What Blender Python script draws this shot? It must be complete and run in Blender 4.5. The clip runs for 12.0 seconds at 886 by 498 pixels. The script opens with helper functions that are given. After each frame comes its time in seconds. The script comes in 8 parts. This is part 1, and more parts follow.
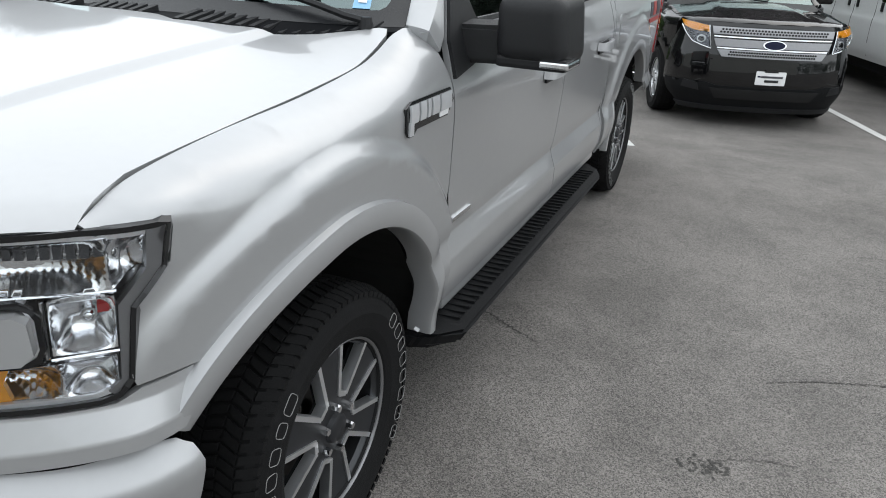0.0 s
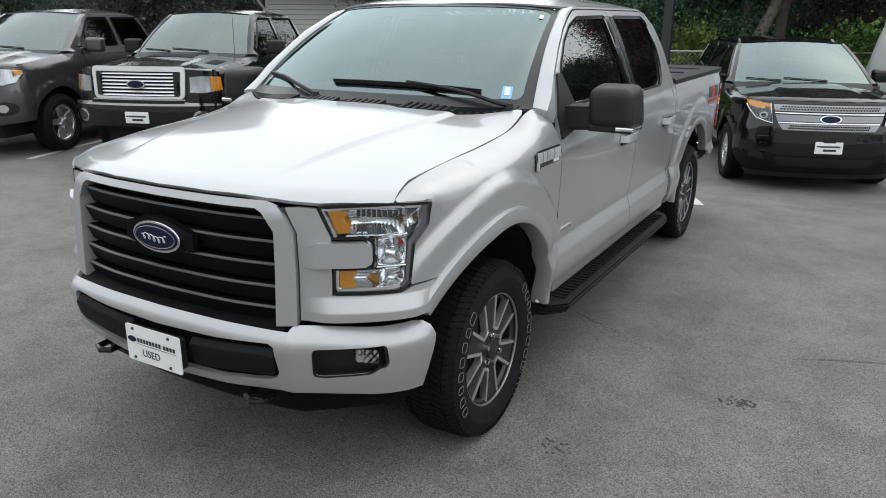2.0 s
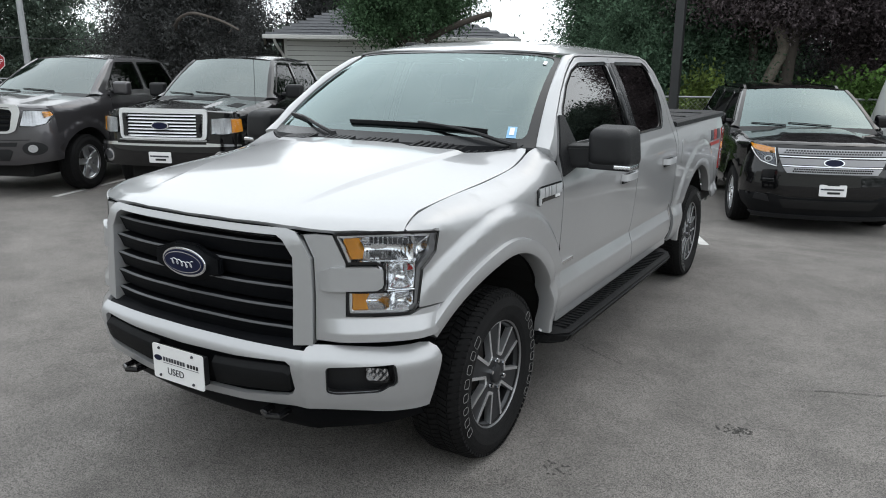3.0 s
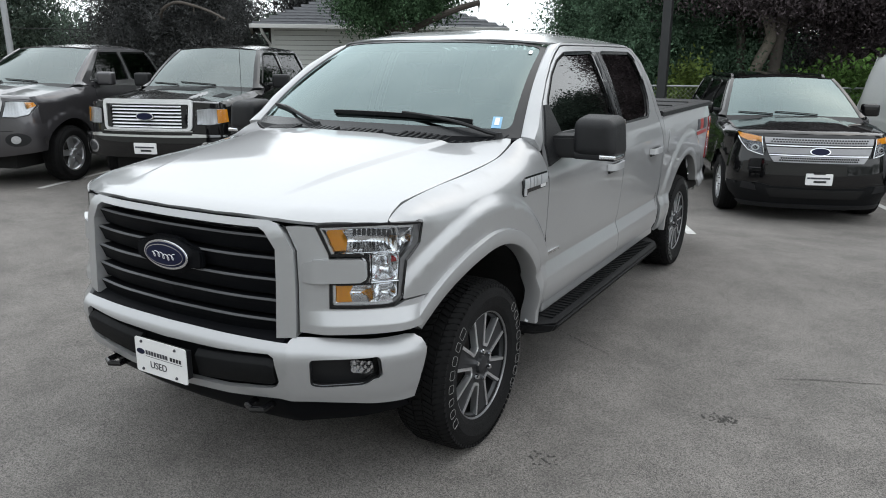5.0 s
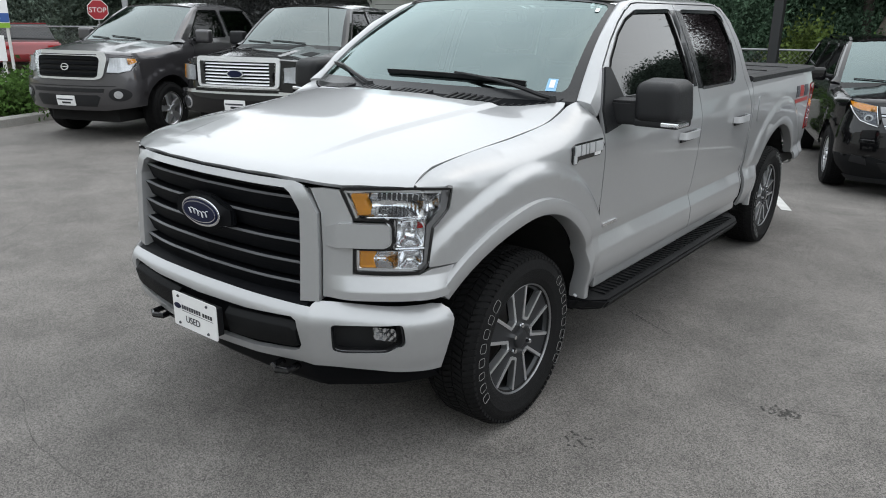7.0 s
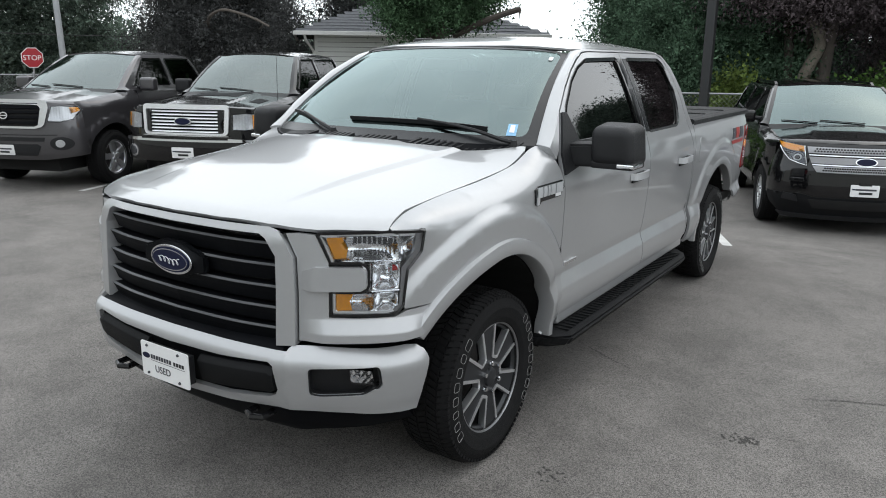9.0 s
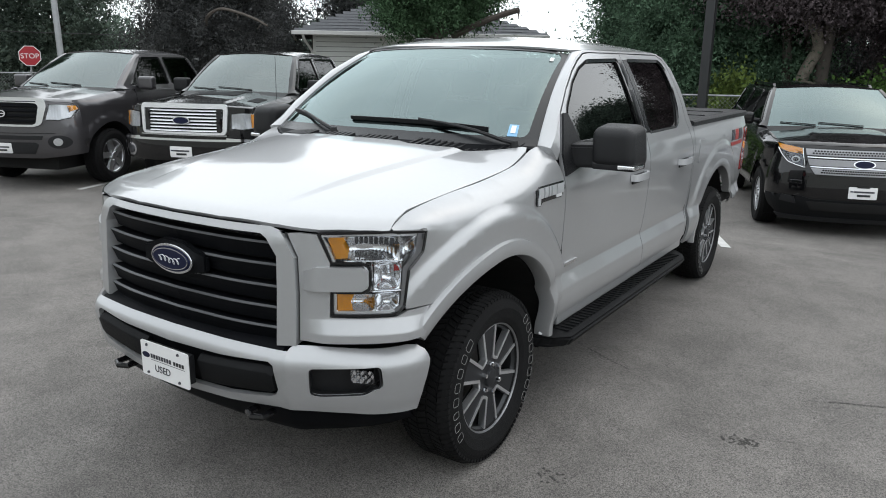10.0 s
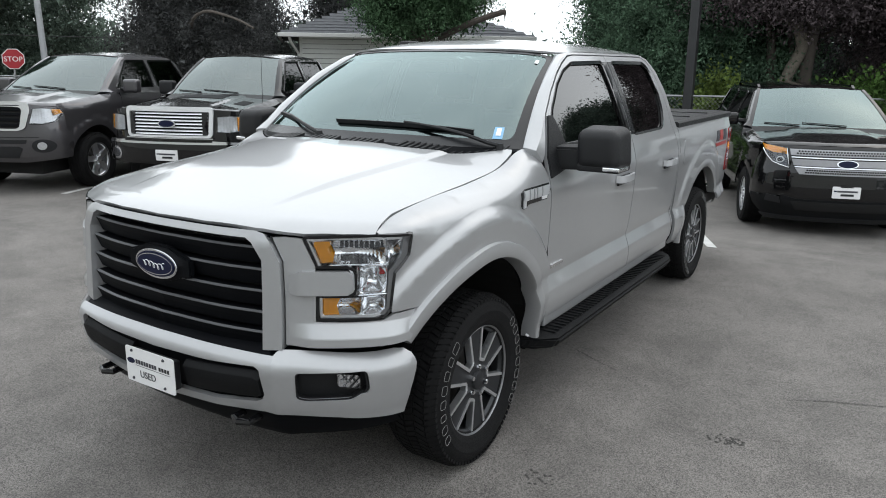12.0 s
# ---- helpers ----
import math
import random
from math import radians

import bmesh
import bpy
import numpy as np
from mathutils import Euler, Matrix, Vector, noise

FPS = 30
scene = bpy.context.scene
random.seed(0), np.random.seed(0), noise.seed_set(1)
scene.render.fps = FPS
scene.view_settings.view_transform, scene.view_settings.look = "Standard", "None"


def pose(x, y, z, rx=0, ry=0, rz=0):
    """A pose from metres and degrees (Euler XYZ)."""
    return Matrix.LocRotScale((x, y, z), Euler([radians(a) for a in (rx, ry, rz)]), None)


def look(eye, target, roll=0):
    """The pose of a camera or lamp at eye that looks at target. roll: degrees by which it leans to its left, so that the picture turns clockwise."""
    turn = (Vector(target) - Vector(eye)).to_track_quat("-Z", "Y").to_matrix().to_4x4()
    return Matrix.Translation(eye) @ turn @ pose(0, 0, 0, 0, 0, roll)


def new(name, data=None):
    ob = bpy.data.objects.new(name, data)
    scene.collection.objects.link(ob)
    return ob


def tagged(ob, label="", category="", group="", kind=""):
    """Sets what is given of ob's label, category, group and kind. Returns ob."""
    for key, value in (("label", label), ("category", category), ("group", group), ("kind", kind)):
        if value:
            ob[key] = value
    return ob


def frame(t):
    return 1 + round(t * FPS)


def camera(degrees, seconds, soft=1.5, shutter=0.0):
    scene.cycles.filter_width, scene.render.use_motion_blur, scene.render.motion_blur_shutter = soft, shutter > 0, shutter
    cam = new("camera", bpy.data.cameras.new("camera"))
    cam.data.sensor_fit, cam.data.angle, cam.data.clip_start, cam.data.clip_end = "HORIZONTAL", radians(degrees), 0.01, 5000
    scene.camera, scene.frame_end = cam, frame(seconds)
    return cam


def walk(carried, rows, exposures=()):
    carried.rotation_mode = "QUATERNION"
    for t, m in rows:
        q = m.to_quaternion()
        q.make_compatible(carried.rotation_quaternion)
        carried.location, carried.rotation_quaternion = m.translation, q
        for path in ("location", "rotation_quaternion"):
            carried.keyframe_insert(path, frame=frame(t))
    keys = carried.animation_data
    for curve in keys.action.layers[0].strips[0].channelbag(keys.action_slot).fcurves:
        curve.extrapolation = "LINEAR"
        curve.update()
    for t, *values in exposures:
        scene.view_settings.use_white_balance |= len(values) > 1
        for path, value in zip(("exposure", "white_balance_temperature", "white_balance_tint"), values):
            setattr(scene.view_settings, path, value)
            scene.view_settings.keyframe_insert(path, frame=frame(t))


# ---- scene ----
cam = camera(62.0, 12.0, soft=1.0)
METRES, EYE, TILT, LEAN, TURN = 8.0, 1.5, 0.0, 0.0, 0.0
PATH = [
    (0, (1.832, -1.407, 1.65), (1.114, 0.283, 0.856), 2.6),
    (0.5, (1.978, -1.826, 1.693), (1.24, -0.136, 0.92), 0.9),
    (1, (2.151, -2.164, 1.733), (1.17, -0.591, 0.982), 1.2),
    (1.5, (2.186, -2.499, 1.754), (1.216, -0.871, 1.118), 0.3),
    (2, (2.254, -2.696, 1.786), (1.296, -1.043, 1.194), 0.3),
    (2.5, (2.363, -2.823, 1.781), (1.417, -1.14, 1.26), 0.8),
    (3, (2.383, -2.864, 1.782), (1.378, -1.203, 1.302), 0.5),
    (5, (2.394, -2.838, 1.783), (1.416, -1.169, 1.277), 0.4),
    (5.5, (2.394, -2.794, 1.772), (1.465, -1.114, 1.21), 0.5),
    (6, (2.461, -2.702, 1.768), (1.454, -1.072, 1.196), 1.2),
    (6.5, (2.541, -2.611, 1.756), (1.384, -1.128, 1.077), 0.1),
    (7, (2.542, -2.591, 1.769), (1.361, -1.094, 1.166), 0.7),
    (7.5, (2.545, -2.623, 1.78), (1.431, -1.047, 1.255), 0.9),
    (9.5, (2.477, -2.715, 1.781), (1.402, -1.101, 1.292), 0.6),
    (10, (2.475, -2.715, 1.78), (1.403, -1.099, 1.291), 0.8),
    (10.5, (2.472, -2.709, 1.781), (1.402, -1.093, 1.289), 0.7),
    (11, (2.476, -2.711, 1.782), (1.415, -1.087, 1.295), 0.7),
    (11.5, (2.48, -2.712, 1.782), (1.424, -1.086, 1.291), 0.8),
    (12, (2.485, -2.71, 1.787), (1.438, -1.076, 1.302), 0.6),
]
walk(cam, [(t, look(eye, target, roll)) for t, eye, target, roll in PATH], [(0, 0.18), (0.6, 0.13), (1.4, 0.08), (5.8, 0.08), (6.5, 0.14), (7.2, 0.09), (12, 0.09)])

# ---- light ----
world = bpy.data.worlds.new("world")
scene.world = world
world.use_nodes = True
wn = world.node_tree
wn.nodes.clear()
w_out = wn.nodes.new("ShaderNodeOutputWorld")
w_bg = wn.nodes.new("ShaderNodeBackground")
w_sky = wn.nodes.new("ShaderNodeTexSky")
w_sky.sky_type, w_sky.sun_disc = "NISHITA", False
w_sky.sun_elevation, w_sky.sun_rotation = radians(53), radians(27)
w_sky.air_density, w_sky.dust_density, w_sky.ozone_density = 1.0, 4.0, 1.0
w_noise = wn.nodes.new("ShaderNodeTexNoise")
w_noise.inputs["Scale"].default_value, w_noise.inputs["Detail"].default_value = 2.2, 5.0
w_ramp = wn.nodes.new("ShaderNodeValToRGB")
w_ramp.color_ramp.elements[0].position, w_ramp.color_ramp.elements[0].color = 0.3, (6.35, 6.9, 7.3, 1)
w_ramp.color_ramp.elements[1].position, w_ramp.color_ramp.elements[1].color = 0.75, (8.3, 8.7, 8.95, 1)
w_mix = wn.nodes.new("ShaderNodeMix")
w_mix.data_type = "RGBA"
w_mix.inputs[0].default_value = 0.9
wn.links.new(w_noise.outputs["Fac"], w_ramp.inputs["Fac"])
wn.links.new(w_sky.outputs["Color"], w_mix.inputs[6])
wn.links.new(w_ramp.outputs["Color"], w_mix.inputs[7])
# an overcast sky is brightest overhead
w_co, w_sep, w_grad, w_mul = wn.nodes.new("ShaderNodeTexCoord"), wn.nodes.new("ShaderNodeSeparateXYZ"), wn.nodes.new("ShaderNodeMapRange"), wn.nodes.new("ShaderNodeVectorMath")
w_grad.inputs["From Min"].default_value, w_grad.inputs["From Max"].default_value = 0.0, 1.0
w_grad.inputs["To Min"].default_value, w_grad.inputs["To Max"].default_value = 0.93, 0.98
w_mul.operation = "SCALE"
wn.links.new(w_co.outputs["Generated"], w_sep.inputs[0])
wn.links.new(w_co.outputs["Generated"], w_noise.inputs["Vector"])
wn.links.new(w_sep.outputs["Z"], w_grad.inputs["Value"])
wn.links.new(w_mix.outputs[2], w_mul.inputs[0])
# and the cloud is thinner towards the sun
w_side, w_both = wn.nodes.new("ShaderNodeMath"), wn.nodes.new("ShaderNodeMath")
w_side.operation, w_both.operation = "MULTIPLY_ADD", "MULTIPLY"
w_side.inputs[1].default_value, w_side.inputs[2].default_value = 0.10, 1.0
wn.links.new(w_sep.outputs["Y"], w_side.inputs[0])
wn.links.new(w_grad.outputs[0], w_both.inputs[0])
wn.links.new(w_side.outputs[0], w_both.inputs[1])
wn.links.new(w_both.outputs[0], w_mul.inputs["Scale"])
wn.links.new(w_mul.outputs[0], w_bg.inputs["Color"])
w_bg.inputs["Strength"].default_value = 0.222
wn.links.new(w_bg.outputs["Background"], w_out.inputs["Surface"])
sun_data = bpy.data.lights.new("sun", "SUN")
sun_data.energy, sun_data.angle, sun_data.color = 0.7, radians(160), (1.0, 0.97, 0.93)
sun = new("sun", sun_data)
sun.matrix_basis = look((3, 6, 9), (0, 0, 0))


# ---- materials ----
def material(name, base, rough=0.5, metal=0.0, coat=0.0, vary=0.0, scale=8.0, bump=0.0, bump_scale=200.0, spec=0.5, vary_to=None, rough_vary=0.0):
    """A node material: base colour mottled at two scales, with fine relief."""
    m = bpy.data.materials.new(name)
    m.use_nodes = True
    nt = m.node_tree
    b = nt.nodes["Principled BSDF"]
    b.inputs["Base Color"].default_value = (*base, 1)
    b.inputs["Roughness"].default_value = rough
    b.inputs["Metallic"].default_value = metal
    b.inputs["Coat Weight"].default_value = coat
    b.inputs["Coat Roughness"].default_value = 0.03
    b.inputs["Specular IOR Level"].default_value = spec
    co = nt.nodes.new("ShaderNodeTexCoord")
    if vary:
        big, fine = nt.nodes.new("ShaderNodeTexNoise"), nt.nodes.new("ShaderNodeTexNoise")
        big.inputs["Scale"].default_value, fine.inputs["Scale"].default_value = scale, scale * 14
        big.inputs["Detail"].default_value, fine.inputs["Detail"].default_value = 5, 6
        add = nt.nodes.new("ShaderNodeMath")
        add.operation = "ADD"
        ramp = nt.nodes.new("ShaderNodeMapRange")
        ramp.inputs["From Min"].default_value, ramp.inputs["From Max"].default_value = 0.7, 1.3
        mix = nt.nodes.new("ShaderNodeMix")
        mix.data_type = "RGBA"
        other = vary_to or tuple(c * (1 - vary) for c in base)
        mix.inputs[6].default_value, mix.inputs[7].default_value = (*base, 1), (*other, 1)
        for n, i in ((big, 0), (fine, 1)):
            nt.links.new(co.outputs["Object"], n.inputs["Vector"])
            nt.links.new(n.outputs["Fac"], add.inputs[i])
        nt.links.new(add.outputs[0], ramp.inputs["Value"])
        nt.links.new(ramp.outputs[0], mix.inputs[0])
        nt.links.new(mix.outputs[2], b.inputs["Base Color"])
        if rough_vary:
            rr = nt.nodes.new("ShaderNodeMapRange")
            rr.inputs["To Min"].default_value, rr.inputs["To Max"].default_value = rough - rough_vary, rough + rough_vary
            nt.links.new(ramp.outputs[0], rr.inputs["Value"])
            nt.links.new(rr.outputs[0], b.inputs["Roughness"])
    if bump:
        n, bp = nt.nodes.new("ShaderNodeTexNoise"), nt.nodes.new("ShaderNodeBump")
        n.inputs["Scale"].default_value, n.inputs["Detail"].default_value = bump_scale, 4
        bp.inputs["Strength"].default_value, bp.inputs["Distance"].default_value = bump, 0.004
        nt.links.new(co.outputs["Object"], n.inputs["Vector"])
        nt.links.new(n.outputs["Fac"], bp.inputs["Height"])
        nt.links.new(bp.outputs["Normal"], b.inputs["Normal"])
    return m


def glass(name, tint, rough=0.0, ior=1.5, mirror=(1, 1, 1)):
    """Thin tinted pane: mirrors by Fresnel, else lets tinted light through."""
    m = bpy.data.materials.new(name)
    m.use_nodes = True
    nt = m.node_tree
    nt.nodes.clear()
    out, mix = nt.nodes.new("ShaderNodeOutputMaterial"), nt.nodes.new("ShaderNodeMixShader")
    fr, tr, gl = nt.nodes.new("ShaderNodeFresnel"), nt.nodes.new("ShaderNodeBsdfTransparent"), nt.nodes.new("ShaderNodeBsdfGlossy")
    fr.inputs["IOR"].default_value = ior
    tr.inputs["Color"].default_value = (*tint, 1)
    gl.inputs["Roughness"].default_value = rough
    gl.inputs["Color"].default_value = (*mirror, 1)
    nt.links.new(fr.outputs[0], mix.inputs[0])
    nt.links.new(tr.outputs[0], mix.inputs[1])
    nt.links.new(gl.outputs[0], mix.inputs[2])
    nt.links.new(mix.outputs[0], out.inputs["Surface"])
    return m


M = {}
M["silver"] = material("silver_paint", (0.390, 0.395, 0.403), 0.36, 0.45, 0.90, vary=0.03, scale=3)
M["silver"].node_tree.nodes["Principled BSDF"].inputs["Coat IOR"].default_value = 1.5
M["bright_trim"] = material("bright_trim", (0.86, 0.87, 0.89), 0.28, 0.75, vary=0.06)
M["black_paint"] = material("black_paint", (0.004, 0.004, 0.0045), 0.3, 0.0, 1.0, vary=0.3, scale=4, spec=0.05)
M["grey_paint"] = material("grey_paint", (0.070, 0.067, 0.072), 0.34, 0.6, 1.0, vary=0.1, scale=4)
for nm in ("black_paint", "grey_paint"):
    M[nm].node_tree.nodes["Principled BSDF"].inputs["Coat IOR"].default_value = 1.52
M["white_paint"] = material("white_paint", (0.62, 0.63, 0.63), 0.4, 0.0, 0.6, vary=0.08, scale=3)
M["red_paint"] = material("red_paint", (0.25, 0.015, 0.02), 0.3, 0.1, 1.0, vary=0.1)
M["trim"] = material("black_plastic", (0.014, 0.0145, 0.016), 0.48, vary=0.25, scale=12, bump=0.25, bump_scale=600, spec=0.3)
M["gloss_black"] = material("gloss_black", (0.008, 0.008, 0.009), 0.12, vary=0.2)
M["grille_black"] = material("grille_black", (0.0050, 0.0056, 0.0070), 0.5, vary=0.3, scale=10, spec=0.06)
M["dark"] = material("dark_cavity", (0.006, 0.006, 0.006), 0.9, vary=0.3)
M["rubber"] = material("tyre_rubber", (0.0105, 0.0105, 0.011), 0.75, vary=0.35, scale=20, bump=0.4, bump_scale=300, spec=0.15)
M["chrome"] = material("chrome", (0.75, 0.76, 0.78), 0.08, 1.0, vary=0.06)
M["alloy"] = material("machined_alloy", (0.80, 0.81, 0.83), 0.40, 1.0, vary=0.1, scale=30)
M["alloy_dark"] = material("dark_alloy", (0.045, 0.047, 0.05), 0.4, 0.6, vary=0.15, scale=20)
M["amber"] = material("amber_lens", (0.85, 0.36, 0.02), 0.15, coat=1.0, vary=0.2, scale=60)
M["red_lens"] = material("red_lens", (0.35, 0.01, 0.012), 0.12, coat=1.0, vary=0.2, scale=60)
M["white"] = material("white_plastic", (0.8, 0.8, 0.8), 0.4, vary=0.05)
M["ink"] = material("ink", (0.05, 0.05, 0.06), 0.6, vary=0.1)
M["blue"] = material("blue_enamel", (0.006, 0.009, 0.034), 0.35, coat=0.0, vary=0.15, spec=0.2)
M["disc_steel"] = material("disc_steel", (0.12, 0.115, 0.11), 0.55, 0.7, vary=0.3, scale=30)
M["spoke_grey"] = material("spoke_grey", (0.022, 0.023, 0.026), 0.5, 0.3, vary=0.2, scale=25)
# lighter than the black bars: colour for their edge highlight
M["bar_edge_glint"] = material("bar_edge_glint", (0.20, 0.205, 0.215), 0.4, 0.6, vary=0.1)
M["satin_silver"] = material("satin_silver", (0.30, 0.30, 0.31), 0.38, 0.9, vary=0.12, scale=30)
M["lamp_grey"] = material("lamp_grey", (0.10, 0.105, 0.115), 0.22, 0.8, vary=0.2, scale=40)
M["pad_black"] = material("pad_rubber", (0.008, 0.0085, 0.0095), 0.6, vary=0.3, scale=12, bump=0.2, bump_scale=500, spec=0.15)
M["badge_silver"] = material("badge_silver", (0.6, 0.61, 0.63), 0.3, 0.4, coat=1.0, vary=0.05)
M["frit"] = material("glass_frit", (0.014, 0.015, 0.017), 0.25, vary=0.2, spec=0.4)
M["lamp_silver"] = material("lamp_silver", (0.62, 0.63, 0.65), 0.3, 0.7, vary=0.25, scale=50)
M["letter"] = material("raised_white_rubber", (0.30, 0.30, 0.295), 0.6, vary=0.2, scale=40)
M["seat"] = material("grey_cloth", (0.06, 0.06, 0.065), 0.9, vary=0.2, scale=30)
M["red_decal"] = material("red_decal", (0.35, 0.035, 0.03), 0.4, vary=0.1)
M["sticker"] = material("blue_sticker", (0.25, 0.5, 0.75), 0.4, vary=0.2)
M["windshield"] = glass("windshield_glass", (0.22, 0.30, 0.29), ior=2.45, mirror=(0.76, 0.93, 0.93))
M["windshield_far"] = glass("windshield_glass_dark", (0.22, 0.27, 0.26), ior=2.35, mirror=(0.88, 0.98, 0.97))
M["side_glass"] = glass("tinted_glass", (0.025, 0.03, 0.03), rough=0.004, ior=1.62)
M["side_glass_far"] = glass("tinted_glass_dark", (0.05, 0.055, 0.055), rough=0.01, ior=1.28)
M["lens"] = glass("clear_lens", (0.92, 0.93, 0.94), ior=1.45)
M["reflector"] = material("reflector", (0.86, 0.87, 0.89), 0.16, 1.0, vary=0.08, scale=40)


# ---- mesh helpers ----
def curve_at(pts, t):
    """y(t) on a smooth line through (t, y) pairs."""
    n = len(pts)
    if t <= pts[0][0]:
        (a, b), (c, d) = pts[0], pts[1]
        return b + (d - b) * (t - a) / (c - a)
    if t >= pts[-1][0]:
        (a, b), (c, d) = pts[-2], pts[-1]
        return d + (d - b) * (t - c) / (c - a)
    i = next(k for k in range(n - 1) if t <= pts[k + 1][0])

    def slope(j):
        lo, hi = max(j - 1, 0), min(j + 1, n - 1)
        return (pts[hi][1] - pts[lo][1]) / (pts[hi][0] - pts[lo][0])
    (a, b), (c, d) = pts[i], pts[i + 1]
    h = c - a
    s, m0, m1 = (t - a) / h, slope(i) * h, slope(i + 1) * h
    return (2 * s**3 - 3 * s * s + 1) * b + (s**3 - 2 * s * s + s) * m0 + (3 * s * s - 2 * s**3) * d + (s**3 - s * s) * m1


def sstep(a, b, x):
    t = min(1.0, max(0.0, (x - a) / (b - a)))
    return t * t * (3 - 2 * t)


def smooth_line(pts, n=6):
    """Catmull-Rom through the points, any dimension."""
    p = [np.array(q, float) for q in pts]
    p = [2 * p[0] - p[1], *p, 2 * p[-1] - p[-2]]
    out = []
    for i in range(1, len(p) - 2):
        for k in range(n):
            t = k / n
            out.append(0.5 * (2 * p[i] + (p[i + 1] - p[i - 1]) * t + (2 * p[i - 1] - 5 * p[i] + 4 * p[i + 1] - p[i + 2]) * t * t + (3 * p[i] - p[i - 1] - 3 * p[i + 1] + p[i + 2]) * t**3))
    out.append(p[-2])
    return out


def arc(cy, cz, r, a0, a1, n=28, rz=None):
    rz = rz or r
    return [(cy + r * math.cos(radians(a0 + (a1 - a0) * i / n)), cz + rz * math.sin(radians(a0 + (a1 - a0) * i / n))) for i in range(n + 1)]


def rounded(pts, r, n=4):
    """Polygon with rounded corners."""
    out, k = [], len(pts)
    for i in range(k):
        a, b, c = (np.array(pts[(i + j - 1) % k], float) for j in range(3))
        u, v = a - b, c - b
        lu, lv = np.linalg.norm(u), np.linalg.norm(v)
        q = min(r, lu * 0.45, lv * 0.45)
        s, e = b + u / lu * q, b + v / lv * q
        for j in range(n + 1):
            t = j / n
            out.append(tuple((1 - t) ** 2 * s + 2 * t * (1 - t) * b + t * t * e))
    return out


def dense(poly, step, closed=True):
    out = []
    m = len(poly)
    for i in range(m if closed else m - 1):
        a, b = np.array(poly[i], float), np.array(poly[(i + 1) % m], float)
        k = max(1, int(np.ceil(np.linalg.norm(b - a) / step)))
        out += [tuple(a + (b - a) * j / k) for j in range(k)]
    if not closed:
        out.append(tuple(poly[-1]))
    return out


def inside(pts, poly):
    p, q = np.asarray(pts, float), np.asarray(poly, float)
    x, y = p[:, 0], p[:, 1]
    res = np.zeros(len(p), bool)
    j = len(q) - 1
    for i in range(len(q)):
        (xi, yi), (xj, yj) = q[i], q[j]
        c = ((yi > y) != (yj > y)) & (x < (xj - xi) * (y - yi) / (yj - yi + 1e-12) + xi)
        res ^= c
        j = i
    return res


def fill2d(outline, holes=(), step=0.04, creases=()):
    """Even triangulation of a plane region: points and triangles."""
    from mathutils.geometry import delaunay_2d_cdt
    loops = [dense(outline, step)] + [dense(h, step) for h in holes]
    pts, edges = [], []
    for lp in loops:
        o = len(pts)
        pts += lp
        edges += [(o + i, o + (i + 1) % len(lp)) for i in range(len(lp))]
    for cr in creases:
        cr = np.array(dense(cr, step, closed=False))
        ok = inside(cr, outline)
        for h in holes:
            ok &= ~inside(cr, h)
        pts += [tuple(c) for c, k in zip(cr, ok) if k]
    border = np.array(pts)
    lo, hi = np.min(loops[0], 0), np.max(loops[0], 0)
    gx, gy = np.arange(lo[0], hi[0] + step, step), np.arange(lo[1], hi[1] + step, step * 0.866)
    g = np.array([(x + (0.5 * step if j % 2 else 0), y) for j, y in enumerate(gy) for x in gx])
    if len(g):
        ok = inside(g, outline)
        for h in holes:
            ok &= ~inside(g, h)
        g = g[ok]
        if len(g):
            keep = np.ones(len(g), bool)
            for s in range(0, len(border), 400):
                d = np.linalg.norm(g[:, None, :] - border[None, s:s + 400, :], axis=2).min(1)
                keep &= d > 0.45 * step
            pts += [tuple(q) for q in g[keep]]
    v, _, f, *_ = delaunay_2d_cdt([Vector(q) for q in pts], edges, [], 0, 1e-6)
    v = np.array([tuple(q) for q in v])
    tri = [tuple(t) for t in f if len(t) == 3]
    c = np.array([(v[a] + v[b] + v[d]) / 3 for a, b, d in tri])
    ok = inside(c, loops[0])
    for h in loops[1:]:
        ok &= ~inside(c, h)
    return v, [t for t, k in zip(tri, ok) if k]


def place(ob, parent):
    if parent is not None:
        ob.parent = parent
    return ob


def mesh_object(name, verts, faces, mat, parent=None, label="", smooth=False, normals=None):
    me = bpy.data.meshes.new(name)
    me.from_pydata([tuple(map(float, v)) for v in verts], [], [tuple(f) for f in faces])
    me.materials.append(mat)
    if smooth:
        me.polygons.foreach_set("use_smooth", [True] * len(me.polygons))
    if normals is not None:
        me.polygons.foreach_set("use_smooth", [True] * len(me.polygons))
        me.normals_split_custom_set(normals)
    me.update()
    ob = place(new(name, me), parent)
    if label:
        tagged(ob, label)
    return ob


def part(name, bm, mat, parent, label="", smooth=False):
    me = bpy.data.meshes.new(name)
    bm.to_mesh(me)
    bm.free()
    me.materials.append(mat)
    if smooth:
        me.polygons.foreach_set("use_smooth", [True] * len(me.polygons))
        me.set_sharp_from_angle(angle=radians(38))
    ob = place(new(name, me), parent)
    if label:
        tagged(ob, label)
    return ob


